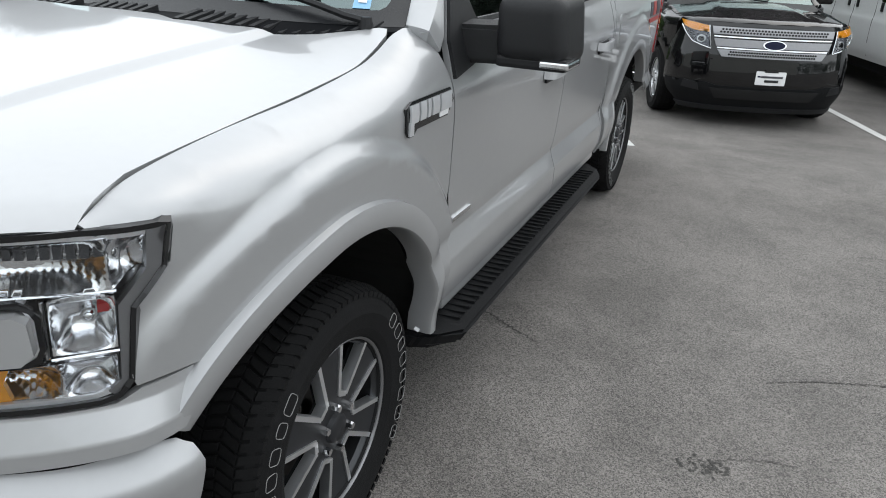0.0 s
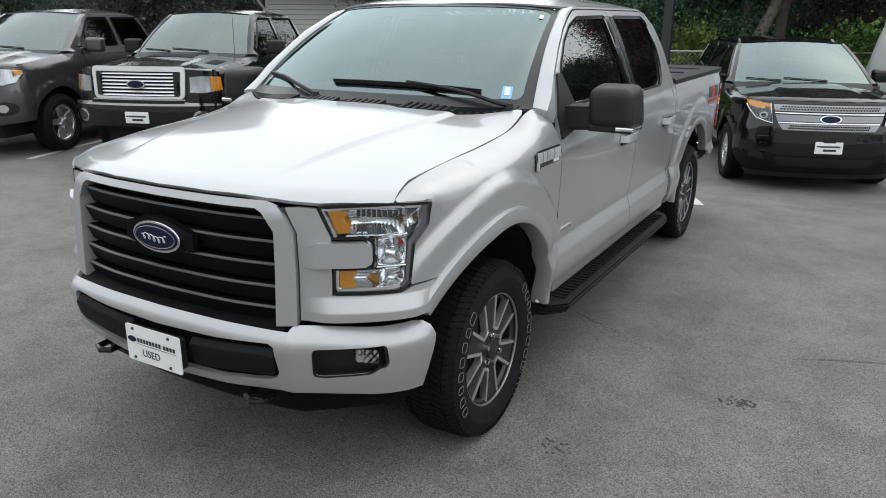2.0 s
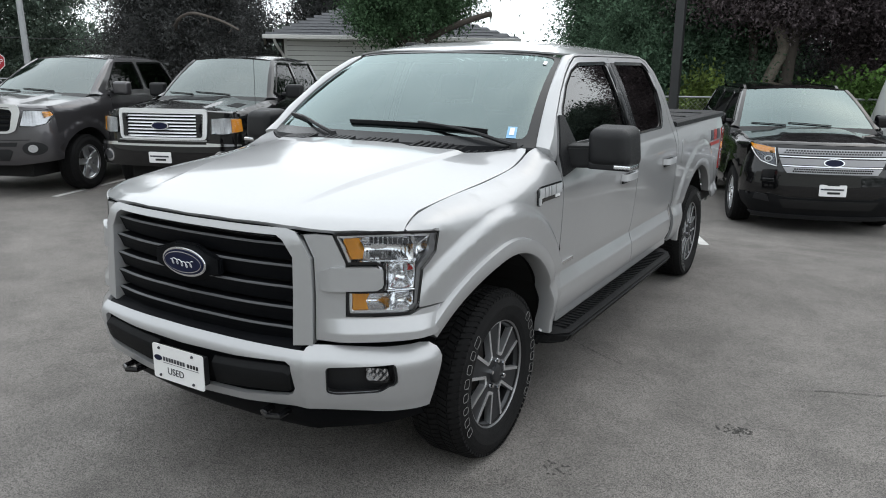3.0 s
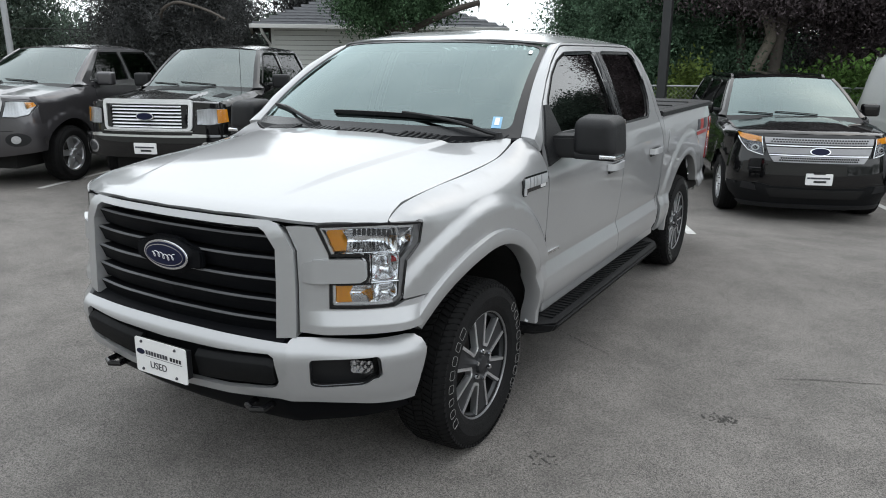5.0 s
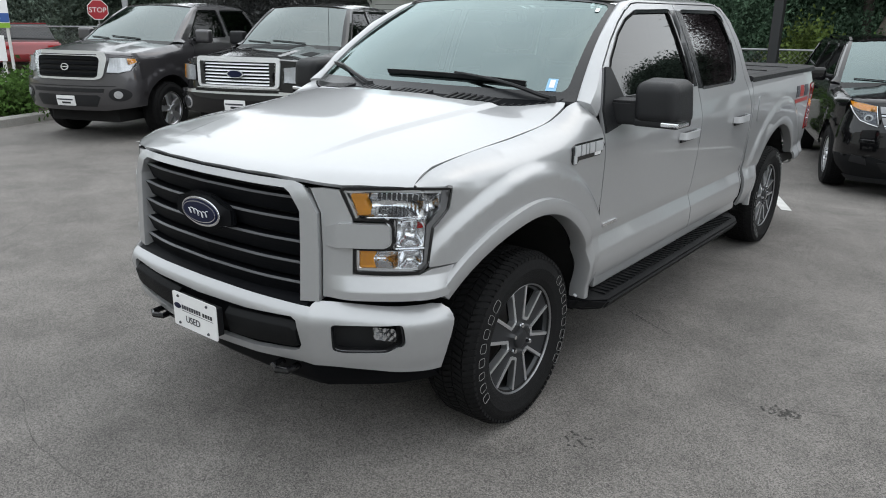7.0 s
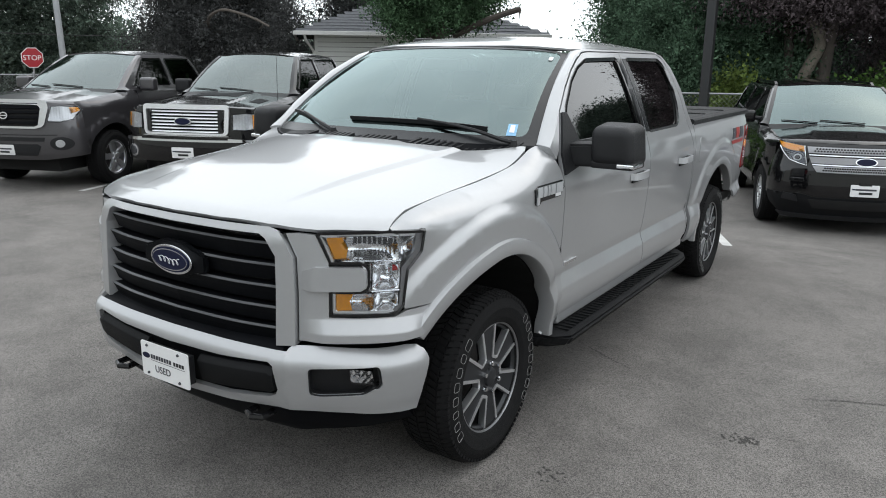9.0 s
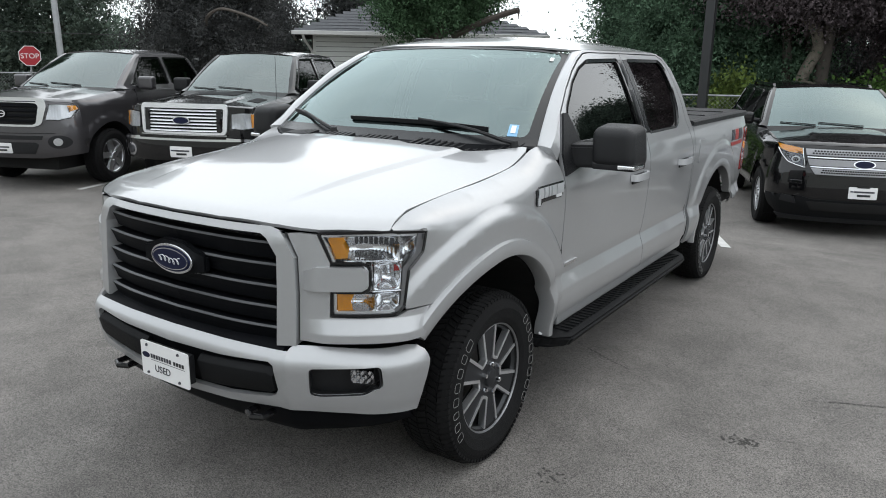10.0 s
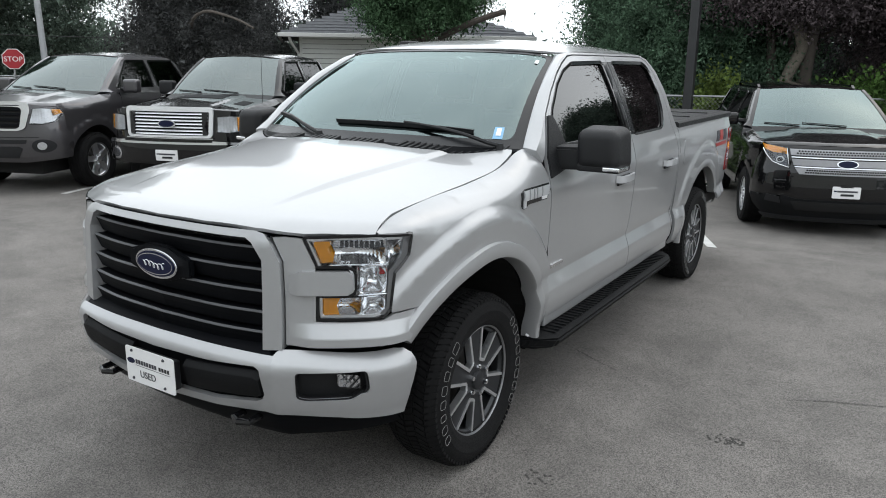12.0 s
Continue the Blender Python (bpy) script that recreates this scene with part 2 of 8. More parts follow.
def panel(name, outline, fn, out, mat, parent, holes=(), step=0.04, creases=(), depth=0.018, sides=(1,), label="", eps=2e-3, lift=0.0):
    """A curved sheet: the outline in the plane of fn's two numbers, its edges turned in by depth. sides: 1 and -1 mirror it in x."""
    v2, tri = fill2d(outline, holes, step, creases)
    out = np.array(out, float)
    p = np.array([fn(a, b) for a, b in v2], float)
    du = np.array([fn(a + eps, b) for a, b in v2]) - np.array([fn(a - eps, b) for a, b in v2])
    dv = np.array([fn(a, b + eps) for a, b in v2]) - np.array([fn(a, b - eps) for a, b in v2])
    nrm = np.cross(du, dv)
    nrm /= np.linalg.norm(nrm, axis=1)[:, None] + 1e-12
    if (nrm @ out).mean() < 0:
        nrm = -nrm
    p = p + nrm * lift
    faces = []
    for a, b, c in tri:
        n = np.cross(p[b] - p[a], p[c] - p[a])
        faces.append((a, b, c) if n @ (nrm[a] + nrm[b] + nrm[c]) > 0 else (a, c, b))
    count = {}
    for f in faces:
        for i in range(3):
            count[(f[i], f[(i + 1) % 3])] = 1
    rim = [(a, b) for a, b in count if (b, a) not in count]
    verts, ln = list(p), []
    for f in faces:
        ln += [nrm[i] for i in f]
    if depth:
        low = {}
        for a, b in rim:
            for i in (a, b):
                if i not in low:
                    low[i] = len(verts)
                    verts.append(p[i] - nrm[i] * depth)
        for a, b in rim:
            q = (b, a, low[a], low[b])
            n = np.cross(p[a] - p[b], verts[low[a]] - p[b])
            n = n / (np.linalg.norm(n) + 1e-12)
            faces.append(q)
            ln += [n] * 4
    obs = []
    for s in sides:
        vs, fs, ns = verts, faces, ln
        if s < 0:
            vs = [(-a, b, c) for a, b, c in verts]
            fs = [tuple(reversed(f)) for f in faces]
            ns, k = [], 0
            for f in faces:
                ns += [(-ln[k + i][0], ln[k + i][1], ln[k + i][2]) for i in reversed(range(len(f)))]
                k += len(f)
        obs.append(mesh_object(name, vs, fs, mat, parent, label, normals=[tuple(n) for n in ns]))
        if name in ("windshield", "window_pane", "rear_window", "lens", "lamp_lens"):
            obs[-1].visible_shadow = False
    return obs


def box(bm, lo, hi, bevel=0.0, seg=2):
    """A box from corner to corner, its edges rounded."""
    r = bmesh.ops.create_cube(bm, size=1)["verts"]
    lo, hi = Vector(lo), Vector(hi)
    for v in r:
        v.co = Vector((lo[i] + (hi[i] - lo[i]) * (v.co[i] + 0.5) for i in range(3)))
    if bevel:
        es = list({e for v in r for e in v.link_edges})
        bmesh.ops.bevel(bm, geom=es, offset=bevel, segments=seg, profile=0.6, affect="EDGES")
    return r


def boxed(name, lo, hi, mat, parent, bevel=0.0, label="", m=None):
    bm = bmesh.new()
    box(bm, lo, hi, bevel)
    if m is not None:
        bmesh.ops.transform(bm, matrix=m, verts=bm.verts)
    return part(name, bm, mat, parent, label)


def revolve(bm, profile, n=48, axis="x", a0=0, a1=360):
    """Turns (along, radius) pairs round the axis."""
    full = abs(a1 - a0) >= 360
    rings = []
    for i in range(n if full else n + 1):
        a = radians(a0 + (a1 - a0) * i / n)
        ring = []
        for h, r in profile:
            c, s = r * math.cos(a), r * math.sin(a)
            ring.append(bm.verts.new((h, c, s) if axis == "x" else (c, s, h)))
        rings.append(ring)
    m = len(rings)
    for i in range(m if full else m - 1):
        a, b = rings[i], rings[(i + 1) % m]
        for j in range(len(profile) - 1):
            bm.faces.new((a[j], a[j + 1], b[j + 1], b[j]))
    return rings


def tube(bm, pts, r, n=8, r_end=None):
    """A round bar along points."""
    pts = [Vector(p) for p in pts]
    rings = []
    for i, p in enumerate(pts):
        d = (pts[min(i + 1, len(pts) - 1)] - pts[max(i - 1, 0)]).normalized()
        u = d.cross(Vector((0, 0, 1)) if abs(d.z) < 0.9 else Vector((1, 0, 0))).normalized()
        w = d.cross(u)
        q = r + ((r_end if r_end is not None else r) - r) * i / max(1, len(pts) - 1)
        rings.append([bm.verts.new(p + u * q * math.cos(2 * math.pi * k / n) + w * q * math.sin(2 * math.pi * k / n)) for k in range(n)])
    for a, b in zip(rings, rings[1:]):
        for k in range(n):
            bm.faces.new((a[k], a[(k + 1) % n], b[(k + 1) % n], b[k]))
    bm.faces.new(list(reversed(rings[0])))
    bm.faces.new(rings[-1])


def sweep(bm, path, section, closed=False, up=(0, 0, 1)):
    """A strip of constant section (across, up) along a path."""
    path = [Vector(p) for p in path]
    up = Vector(up)
    rings = []
    n = len(path)
    for i, p in enumerate(path):
        a = path[(i - 1) % n] if closed or i else path[i]
        b = path[(i + 1) % n] if closed or i < n - 1 else path[i]
        d = (b - a).normalized()
        side = d.cross(up).normalized()
        w = side.cross(d)
        rings.append([bm.verts.new(p + side * s + w * h) for s, h in section])
    m = len(section)
    for i in range(n if closed else n - 1):
        a, b = rings[i], rings[(i + 1) % n]
        for k in range(m):
            bm.faces.new((a[k], a[(k + 1) % m], b[(k + 1) % m], b[k]))
    if not closed:
        bm.faces.new(list(reversed(rings[0])))
        bm.faces.new(rings[-1])


def prism(bm, outline, fn, thick):
    """A slab: outline (a, b) put by fn(a, b, h) at h = 0 and h = thick."""
    lo = [bm.verts.new(fn(a, b, 0)) for a, b in outline]
    hi = [bm.verts.new(fn(a, b, thick)) for a, b in outline]
    n = len(outline)
    for i in range(n):
        bm.faces.new((lo[i], lo[(i + 1) % n], hi[(i + 1) % n], hi[i]))
    bm.faces.new(list(reversed(lo)))
    bm.faces.new(hi)
    bmesh.ops.recalc_face_normals(bm, faces=bm.faces)


def ground_z(x, y):
    """The lot dips a little towards the far row."""
    return -0.21 * sstep(4.2, 7.6, y) * sstep(-5.0, -0.5, x)


# ---- shared vehicle parts ----
class Plan:
    """A plan line (x, y) walked by its length, mirrored about x = 0."""

    def __init__(self, pts):
        self.p = np.array(smooth_line(pts, 10))
        d = np.linalg.norm(np.diff(self.p, axis=0), axis=1)
        self.s = np.concatenate([[0], np.cumsum(d)])
        self.end = self.s[-1]

    def at(self, s):
        a = abs(s)
        x, y = np.interp(a, self.s, self.p[:, 0]), np.interp(a, self.s, self.p[:, 1])
        h = 0.01
        x0, y0 = np.interp(max(a - h, 0), self.s, self.p[:, 0]), np.interp(max(a - h, 0), self.s, self.p[:, 1])
        x1, y1 = np.interp(min(a + h, self.end), self.s, self.p[:, 0]), np.interp(min(a + h, self.end), self.s, self.p[:, 1])
        if a < h:
            nx, ny = 0.0, -1.0
        else:
            q = math.hypot(x1 - x0, y1 - y0)
            nx, ny = (y1 - y0) / q, -(x1 - x0) / q
        if a > self.end:
            x, y = x + ny * -(a - self.end), y + nx * (a - self.end)
        sg = -1 if s < 0 else 1
        return sg * x, y, sg * nx, ny

    def of(self, x):
        """The length at which the line reaches x."""
        return float(np.interp(abs(x), self.p[:, 0], self.s)) * (1 if x >= 0 else -1)


def tyre_mesh(bm, r, w, rim):
    """Carcass with rounded shoulders and treaded blocks."""
    h = w / 2
    prof = [(-h * 0.72, rim - 0.012), (-h * 0.86, rim + 0.008), (-h, (r + rim) / 2), (-h * 0.95, r - 0.05), (-h * 0.84, r - 0.016), (-h * 0.7, r - 0.007),
            (h * 0.7, r - 0.007), (h * 0.84, r - 0.016), (h * 0.95, r - 0.05), (h, (r + rim) / 2), (h * 0.93, rim + 0.03), (h * 0.86, rim + 0.008), (h * 0.72, rim - 0.012)]
    revolve(bm, prof, 72)
    n = 84
    for k in range(n):
        for j in range(5):
            a = 2 * math.pi * (k + (0.5 if j % 2 else 0)) / n
            x0 = -h * 0.93 + j * h * 0.38
            x1 = x0 + h * 0.33
            da = 2 * math.pi / n * 0.36
            drop = 0.017 if j in (0, 4) else 0.0
            vs = []
            for x, rr in ((x0, r - (drop if j == 0 else 0)), (x1, r - (drop if j == 4 else 0))):
                for b in (-da, da):
                    for q in (rr - 0.014, rr):
                        skew = b + a + (0.04 if x == x1 else 0) * (1 if j % 2 else -1)
                        vs.append(bm.verts.new((x, q * math.cos(skew), q * math.sin(skew))))
            for f in ((1, 3, 7, 5), (0, 1, 5, 4), (2, 6, 7, 3), (0, 2, 3, 1), (4, 5, 7, 6)):
                bm.faces.new([vs[i] for i in f])
    bmesh.ops.recalc_face_normals(bm, faces=bm.faces)


def spoke_slab(bm, pts, x0, x1):
    """A flat spoke: outline (radius along, across) between depths x0 and x1."""
    lo = [bm.verts.new((x0, b, a)) for a, b in pts]
    hi = [bm.verts.new((x1, b, a)) for a, b in pts]
    n = len(pts)
    for i in range(n):
        bm.faces.new((lo[i], lo[(i + 1) % n], hi[(i + 1) % n], hi[i]))
    bm.faces.new(hi)
    bm.faces.new(list(reversed(lo)))


def turned(bm, a):
    bmesh.ops.rotate(bm, verts=bm.verts, cent=(0, 0, 0), matrix=Matrix.Rotation(a, 3, "X"))


def wheel(parent, x, y, z, r=0.40, w=0.275, rim=0.232, style="twin", turn=0.0, side=1, lettered=False):
    """Rim barrel with tyre, spokes, hub cap and nuts; its outer face looks along side."""
    h = w / 2
    bm = bmesh.new()
    revolve(bm, [(-h * 0.7, rim), (h * 0.55, rim - 0.018), (h * 0.60, rim - 0.02), (h * 0.76, rim - 0.006), (h * 0.80, rim + 0.008), (h * 0.74, rim + 0.012)], 64)
    revolve(bm, [(-h * 0.2, 0.03), (-h * 0.2, rim - 0.02)], 48)
    bmesh.ops.recalc_face_normals(bm, faces=bm.faces)
    ob = part("wheel", bm, M["alloy_dark"] if style == "twin" else M["alloy"], parent, smooth=True)
    ob.matrix_basis = pose(x, y, z, turn, 0, 0 if side > 0 else 180)
    bm = bmesh.new()
    tyre_mesh(bm, r, w, rim)
    tagged(part("tyre", bm, M["rubber"], ob), kind="stuff")
    bm = bmesh.new()
    revolve(bm, [(h * 0.74, rim - 0.005), (h * 0.80, rim - 0.004), (h * 0.83, rim + 0.002), (h * 0.80, rim + 0.007)], 64)
    part("rim_lip", bm, M["satin_silver"], ob, "satin machined rim lip", smooth=True)
    bm = bmesh.new()
    revolve(bm, [(-h * 0.1, 0.05), (-h * 0.1, 0.165), (-h * 0.04, 0.165), (-h * 0.04, 0.05)], 40)
    part("brake_disc", bm, M["disc_steel"], ob, smooth=True)
    face = h * 0.74
    if style == "twin":
        # six broad dark spokes edged with bright machined strips, and the feet of the windows between them
        for k in range(6):
            a = 2 * math.pi * k / 6
            bm = bmesh.new()
            spoke_slab(bm, [(0.03, -0.03), (0.100, -0.030), (rim - 0.008, -0.052), (rim - 0.008, 0.052), (0.100, 0.030), (0.03, 0.03)], face - 0.045, face - 0.003)
            turned(bm, a)
            part("spoke", bm, M["spoke_grey"], ob)
            for sg in (-1, 1):
                bm = bmesh.new()
                spoke_slab(bm, [(0.090, sg * 0.0230), (0.088, sg * 0.0365), (rim - 0.006, sg * 0.0630), (rim - 0.006, sg * 0.0490)], face - 0.03, face + 0.0015)
                bmesh.ops.recalc_face_normals(bm, faces=bm.faces)
                turned(bm, a)
                part("spoke_edge", bm, M["alloy"], ob, "bright machined spoke edge")
            bm = bmesh.new()
            spoke_slab(bm, [(0.086, -0.017), (0.086, 0.017), (0.101, 0.024), (0.101, -0.024)], face - 0.03, face + 0.001)
            bmesh.ops.recalc_face_normals(bm, faces=bm.faces)
            turned(bm, a + math.pi / 6)
            part("spoke_edge", bm, M["alloy"], ob, "bright machined spoke edge")
    else:
        n = 5 if style == "five" else 6
        for k in range(n):
            bm = bmesh.new()
            spoke_slab(bm, [(0.04, -0.04), (0.12, -0.032), (rim - 0.006, -0.05), (rim - 0.006, 0.05), (0.12, 0.032), (0.04, 0.04)], face - 0.04, face)
            bmesh.ops.bevel(bm, geom=list(bm.edges), offset=0.007, segments=2, affect="EDGES")
            turned(bm, 2 * math.pi * k / n)
            part("spoke", bm, M["alloy"], ob)
    bm = bmesh.new()
    revolve(bm, [(face - 0.04, 0.096), (face - 0.004, 0.094), (face - 0.002, 0.045), (face + 0.010, 0.041), (face + 0.014, 0.034), (face + 0.012, 0.0)] if style == "twin" else [(face - 0.04, 0.075), (face - 0.008, 0.07), (face, 0.045), (face + 0.012, 0.042), (face + 0.016, 0.034), (face + 0.014, 0.0)], 32)
    part("hub_cap", bm, M["spoke_grey"] if style == "twin" else M["alloy"], ob, smooth=True)
    for k in range(6 if style == "twin" else 5):
        bm = bmesh.new()
        a = 2 * math.pi * (k + 0.5) / (6 if style == "twin" else 5)
        bmesh.ops.create_cone(bm, cap_ends=True, segments=6, radius1=0.013, radius2=0.010, depth=0.03, matrix=Matrix.Translation((face + 0.005, 0.068 * math.cos(a), 0.068 * math.sin(a))) @ Matrix.Rotation(math.pi / 2, 4, "Y"))
        part("lug_nut", bm, M["chrome"], ob)
    if lettered:
        # raised marks on the sidewall
        for n, mid, wide in ((8, 78, (15, 11, 12, 12, 11, 9, 11, 11)), (8, -92, (12, 13, 13, 12, 12, 11, 12, 11))):
            for k in range(n):
                a = radians(mid + (k - (n - 1) / 2) * 10.4)
                bm = bmesh.new()
                rr, xo, hw = (r + rim) / 2 + 0.012, h - 0.0005, wide[k] * 0.0017
                ring = rounded([(rr - 0.020, -hw), (rr + 0.020, -hw), (rr + 0.020, hw), (rr - 0.020, hw)], 0.012, 3)
                tube(bm, [(xo, q[1], q[0]) for q in ring + ring[:1]], 0.0010, 4)
                turned(bm, a)
                part("raised_mark", bm, M["letter"], ob, "white outlined raised mark on the sidewall")
    return ob


def well(parent, cy, cz, r, x0, x1, side):
    """The dark liner of a wheel arch."""
    bm = bmesh.new()
    pts = arc(cy, cz, r, -5, 140 if cy < 1 else 182, 24)
    a = [bm.verts.new((x0 * side, y, z)) for y, z in pts]
    b = [bm.verts.new((x1 * side, y, z)) for y, z in pts]
    for i in range(len(pts) - 1):
        bm.faces.new((a[i], a[i + 1], b[i + 1], b[i]))
    bm.faces.new(b)
    return part("wheel_liner", bm, M["dark"], parent)


def seat(parent, x, y, z, mat, back_h=0.62):
    bm = bmesh.new()
    box(bm, (x - 0.25, y - 0.25, z - 0.12), (x + 0.25, y + 0.27, z + 0.05), 0.05, 3)
    part("seat_cushion", bm, mat, parent, smooth=True)
    bm = bmesh.new()
    box(bm, (-0.25, -0.07, 0), (0.25, 0.07, back_h), 0.06, 3)
    bmesh.ops.transform(bm, matrix=pose(x, y + 0.26, z, -16), verts=bm.verts)
    part("seat_back", bm, mat, parent, smooth=True)
    bm = bmesh.new()
    box(bm, (-0.13, -0.05, back_h + 0.03), (0.13, 0.05, back_h + 0.21), 0.045, 3)
    bmesh.ops.transform(bm, matrix=pose(x, y + 0.26, z, -14), verts=bm.verts)
    part("headrest", bm, mat, parent, smooth=True)


# ---- silver pickup ----
SIDE_Z = [(0.45, 0.955), (0.50, 0.980), (0.53, 0.993), (0.56, 1.001), (0.60, 1.005), (0.664, 1.004), (0.674, 1.000), (0.736, 0.976), (0.744, 0.974), (0.765, 0.980), (0.80, 0.984), (0.88, 0.988), (1.0, 0.994), (1.10, 0.999), (1.17, 1.001), (1.21, 1.001), (1.222, 0.999), (1.27, 0.990), (1.32, 0.978), (1.36, 0.966)]
SHOULDER_Z = [(-0.65, 1.19), (-0.492, 1.231), (-0.28, 1.263), (0.01, 1.287), (0.27, 1.323), (0.36, 1.352), (0.43, 1.380), (0.48, 1.391), (0.52, 1.397), (0.56, 1.400)]
SHOULDER_X = [(-0.65, 0.872), (-0.56, 0.848), (-0.492, 0.842), (-0.28, 0.852), (0.01, 0.862), (0.27, 0.868), (0.36, 0.870), (0.43, 0.869), (0.48, 0.870), (0.52, 0.872), (0.56, 0.876)]
FRONT_ARCH, REAR_ARCH, ARCH_R = (-0.05, 0.41), (3.64, 0.41), 0.575


def body_x(y, z):
    if z > 1.36:
        h = z - 1.36
        return 0.966 - 0.30 * h - 0.25 * h * h - 0.02 * max(0, 0.9 - y)
    x = float(np.interp(z, [p[0] for p in SIDE_Z], [p[1] for p in SIDE_Z]))
    x -= 0.40 * max(0, -0.15 - y) ** 1.75
    x -= 0.12 * max(0, y - 4.2) ** 2
    x -= 0.02 * max(0, 0.9 - y) * sstep(1.2, 1.36, z)
    return x


def fender_side(y, z):
    x = body_x(y, z)
    if y < 0.56:
        # the shoulder rolls over to the hood
        d = curve_at(SHOULDER_Z, y) - z
        e = curve_at(SHOULDER_X, y)
        k = min(1.0, max(0.0, d / (0.06 + 0.07 * sstep(-0.52, -0.38, y))))
        x = e + (x - e) * math.sqrt(max(0.0, 1 - (1 - k) ** 2.2))
    for cy, cz in (FRONT_ARCH, REAR_ARCH):
        r = math.hypot(y - cy, z - cz)
        x += (0.028 if cy < 1 else 0.018) * (1 - sstep(0.745, 0.80, r)) * sstep(0.52, 0.80, z)
    return (x, y, z)


def build_silver_pickup():
    t = tagged(new("pickup_truck"), "silver crew cab pickup truck parked on the asphalt", "pickup truck")
    paint = M["silver"]
    S = lambda y, z: fender_side(y, z)
    # fenders
    fa = arc(*FRONT_ARCH, 0.585, 205, 9, 40)
    front = [(-0.46, 0.885), (-0.606, 0.885), (-0.612, 0.905), (-0.594, 1.035), (-0.512, 1.095), (-0.502, 1.160), (-0.62, 1.170)]
    top = [(y, curve_at(SHOULDER_Z, y)) for y in np.linspace(-0.635, 0.50, 46)]
    rear = [(0.540, 1.396), (0.547, 1.33), (0.572, 1.25), (0.588, 1.157), (0.597, 0.94), (0.582, 0.71), (0.566, 0.475), (0.50, 0.455), (0.47, 0.46)]
    arch_part = [p for p in fa if not (p[0] < -0.3 and p[1] < 0.80)]
    outline = front + top + rear + list(reversed(arch_part))
    ring = [arc(*FRONT_ARCH, r, 200, -20, 60) for r in (0.755, 0.775, 0.80)]
    panel("front_fender", outline, S, (1, 0, 0), paint, t, step=0.03, creases=ring, sides=(1, -1))
    # bed sides
    ra = arc(*REAR_ARCH, 0.60, 175, 22, 40)
    outline = [(2.862, 0.47), (2.862, 1.358), (4.57, 1.362), (4.60, 1.26), (4.46, 1.25), (4.46, 0.86), (4.60, 0.85), (4.52, 0.66)] + list(reversed(ra))
    ring = [arc(*REAR_ARCH, r, 200, -20, 60) for r in (0.755, 0.775, 0.80)]
    panel("bed_side", outline, S, (1, 0, 0), paint, t, step=0.035, creases=ring, sides=(1, -1))
    # arch flares
    for cy, cz in (FRONT_ARCH, REAR_ARCH):
        a0 = 145 if cy < 1 else 177
        for sg in (1, -1):
            bm = bmesh.new()
            rings = []
            for i in range(61):
                deg = a0 + ((5 if cy < 1 else 30) - a0) * i / 60
                a = radians(deg)
                # the flare thins out and runs into the sill beside the step
                low = 1 - sstep(4, 42, deg) if cy < 1 else sstep(140, 178, deg)
                row = []
                for r, dx in ((0.562, -0.05), (0.562, 0.022), (0.568, 0.032), (0.585, 0.037), (0.618, 0.037), (0.632, 0.033), (0.640, 0.0), (0.640, -0.02)):
                    r = 0.572 + (r - 0.562) * (1 - 0.45 * low) - (0.040 if cy < 1 else 0.02) * low**1.5
                    y, z = cy + r * math.cos(a), cz + r * math.sin(a)
                    if cy > 1 and dx > 0:
                        dx *= 0.55
                    dx -= (0.046 if cy < 1 else 0.020) * low
                    xx = body_x(cy + 0.62 * math.cos(a), max(0.55, cz + 0.62 * math.sin(a))) + (0.018 if cy < 1 else 0.004) + dx - 0.004
                    row.append(bm.verts.new((sg * xx, y, z)))
                rings.append(row)
            for p, q in zip(rings, rings[1:]):
                for k in range(7):
                    bm.faces.new((p[k], p[k + 1], q[k + 1], q[k]) if sg > 0 else (q[k], q[k + 1], p[k + 1], p[k]))
            bmesh.ops.bevel(bm, geom=[e for e in bm.edges if e.is_boundary], offset=0.001, affect="EDGES")
            ob = part("arch_flare", bm, paint, t, smooth=True)
            well(t, cy, cz, 0.595, 0.915, 0.50, sg)
    # the windshield's surface
    base = [(0.0, 0.235, 1.408), (0.35, 0.262, 1.406), (0.6, 0.335, 1.402), (0.78, 0.432, 1.396), (0.872, 0.525, 1.392)]
    head = [(0.0, 1.06, 1.872), (0.3, 1.072, 1.868), (0.5, 1.095, 1.860), (0.62, 1.125, 1.850), (0.715, 1.185, 1.832)]
    bl, hl = smooth_line(base, 8), smooth_line(head, 8)

    def ws(u, v):
        a = min(abs(u), 1.0)
        b = np.array([np.interp(a, np.linspace(0, 1, len(bl)), [p[i] for p in bl]) for i in range(3)])
        h = np.array([np.interp(a, np.linspace(0, 1, len(hl)), [p[i] for p in hl]) for i in range(3)])
        p = b + (h - b) * v
        p[1] -= 0.022 * math.sin(math.pi * max(0, min(1, v)))
        p[2] += 0.030 * math.sin(math.pi * max(0, min(1, v)))
        return (math.copysign(p[0], u) if u else 0.0, p[1], p[2])
    # doors
    fd = [(0.580, 0.535), (0.588, 0.71), (0.603, 0.94), (0.595, 1.157), (0.580, 1.26), (0.60, 1.36), (0.705, 1.545), (0.85, 1.655), (1.0, 1.742), (1.13, 1.80), (1.24, 1.838), (1.32, 1.845), (1.80, 1.848),
          (1.818, 1.60), (1.828, 1.38), (1.850, 1.18), (1.852, 1.0), (1.838, 0.87), (1.815, 0.75), (1.805, 0.535)]
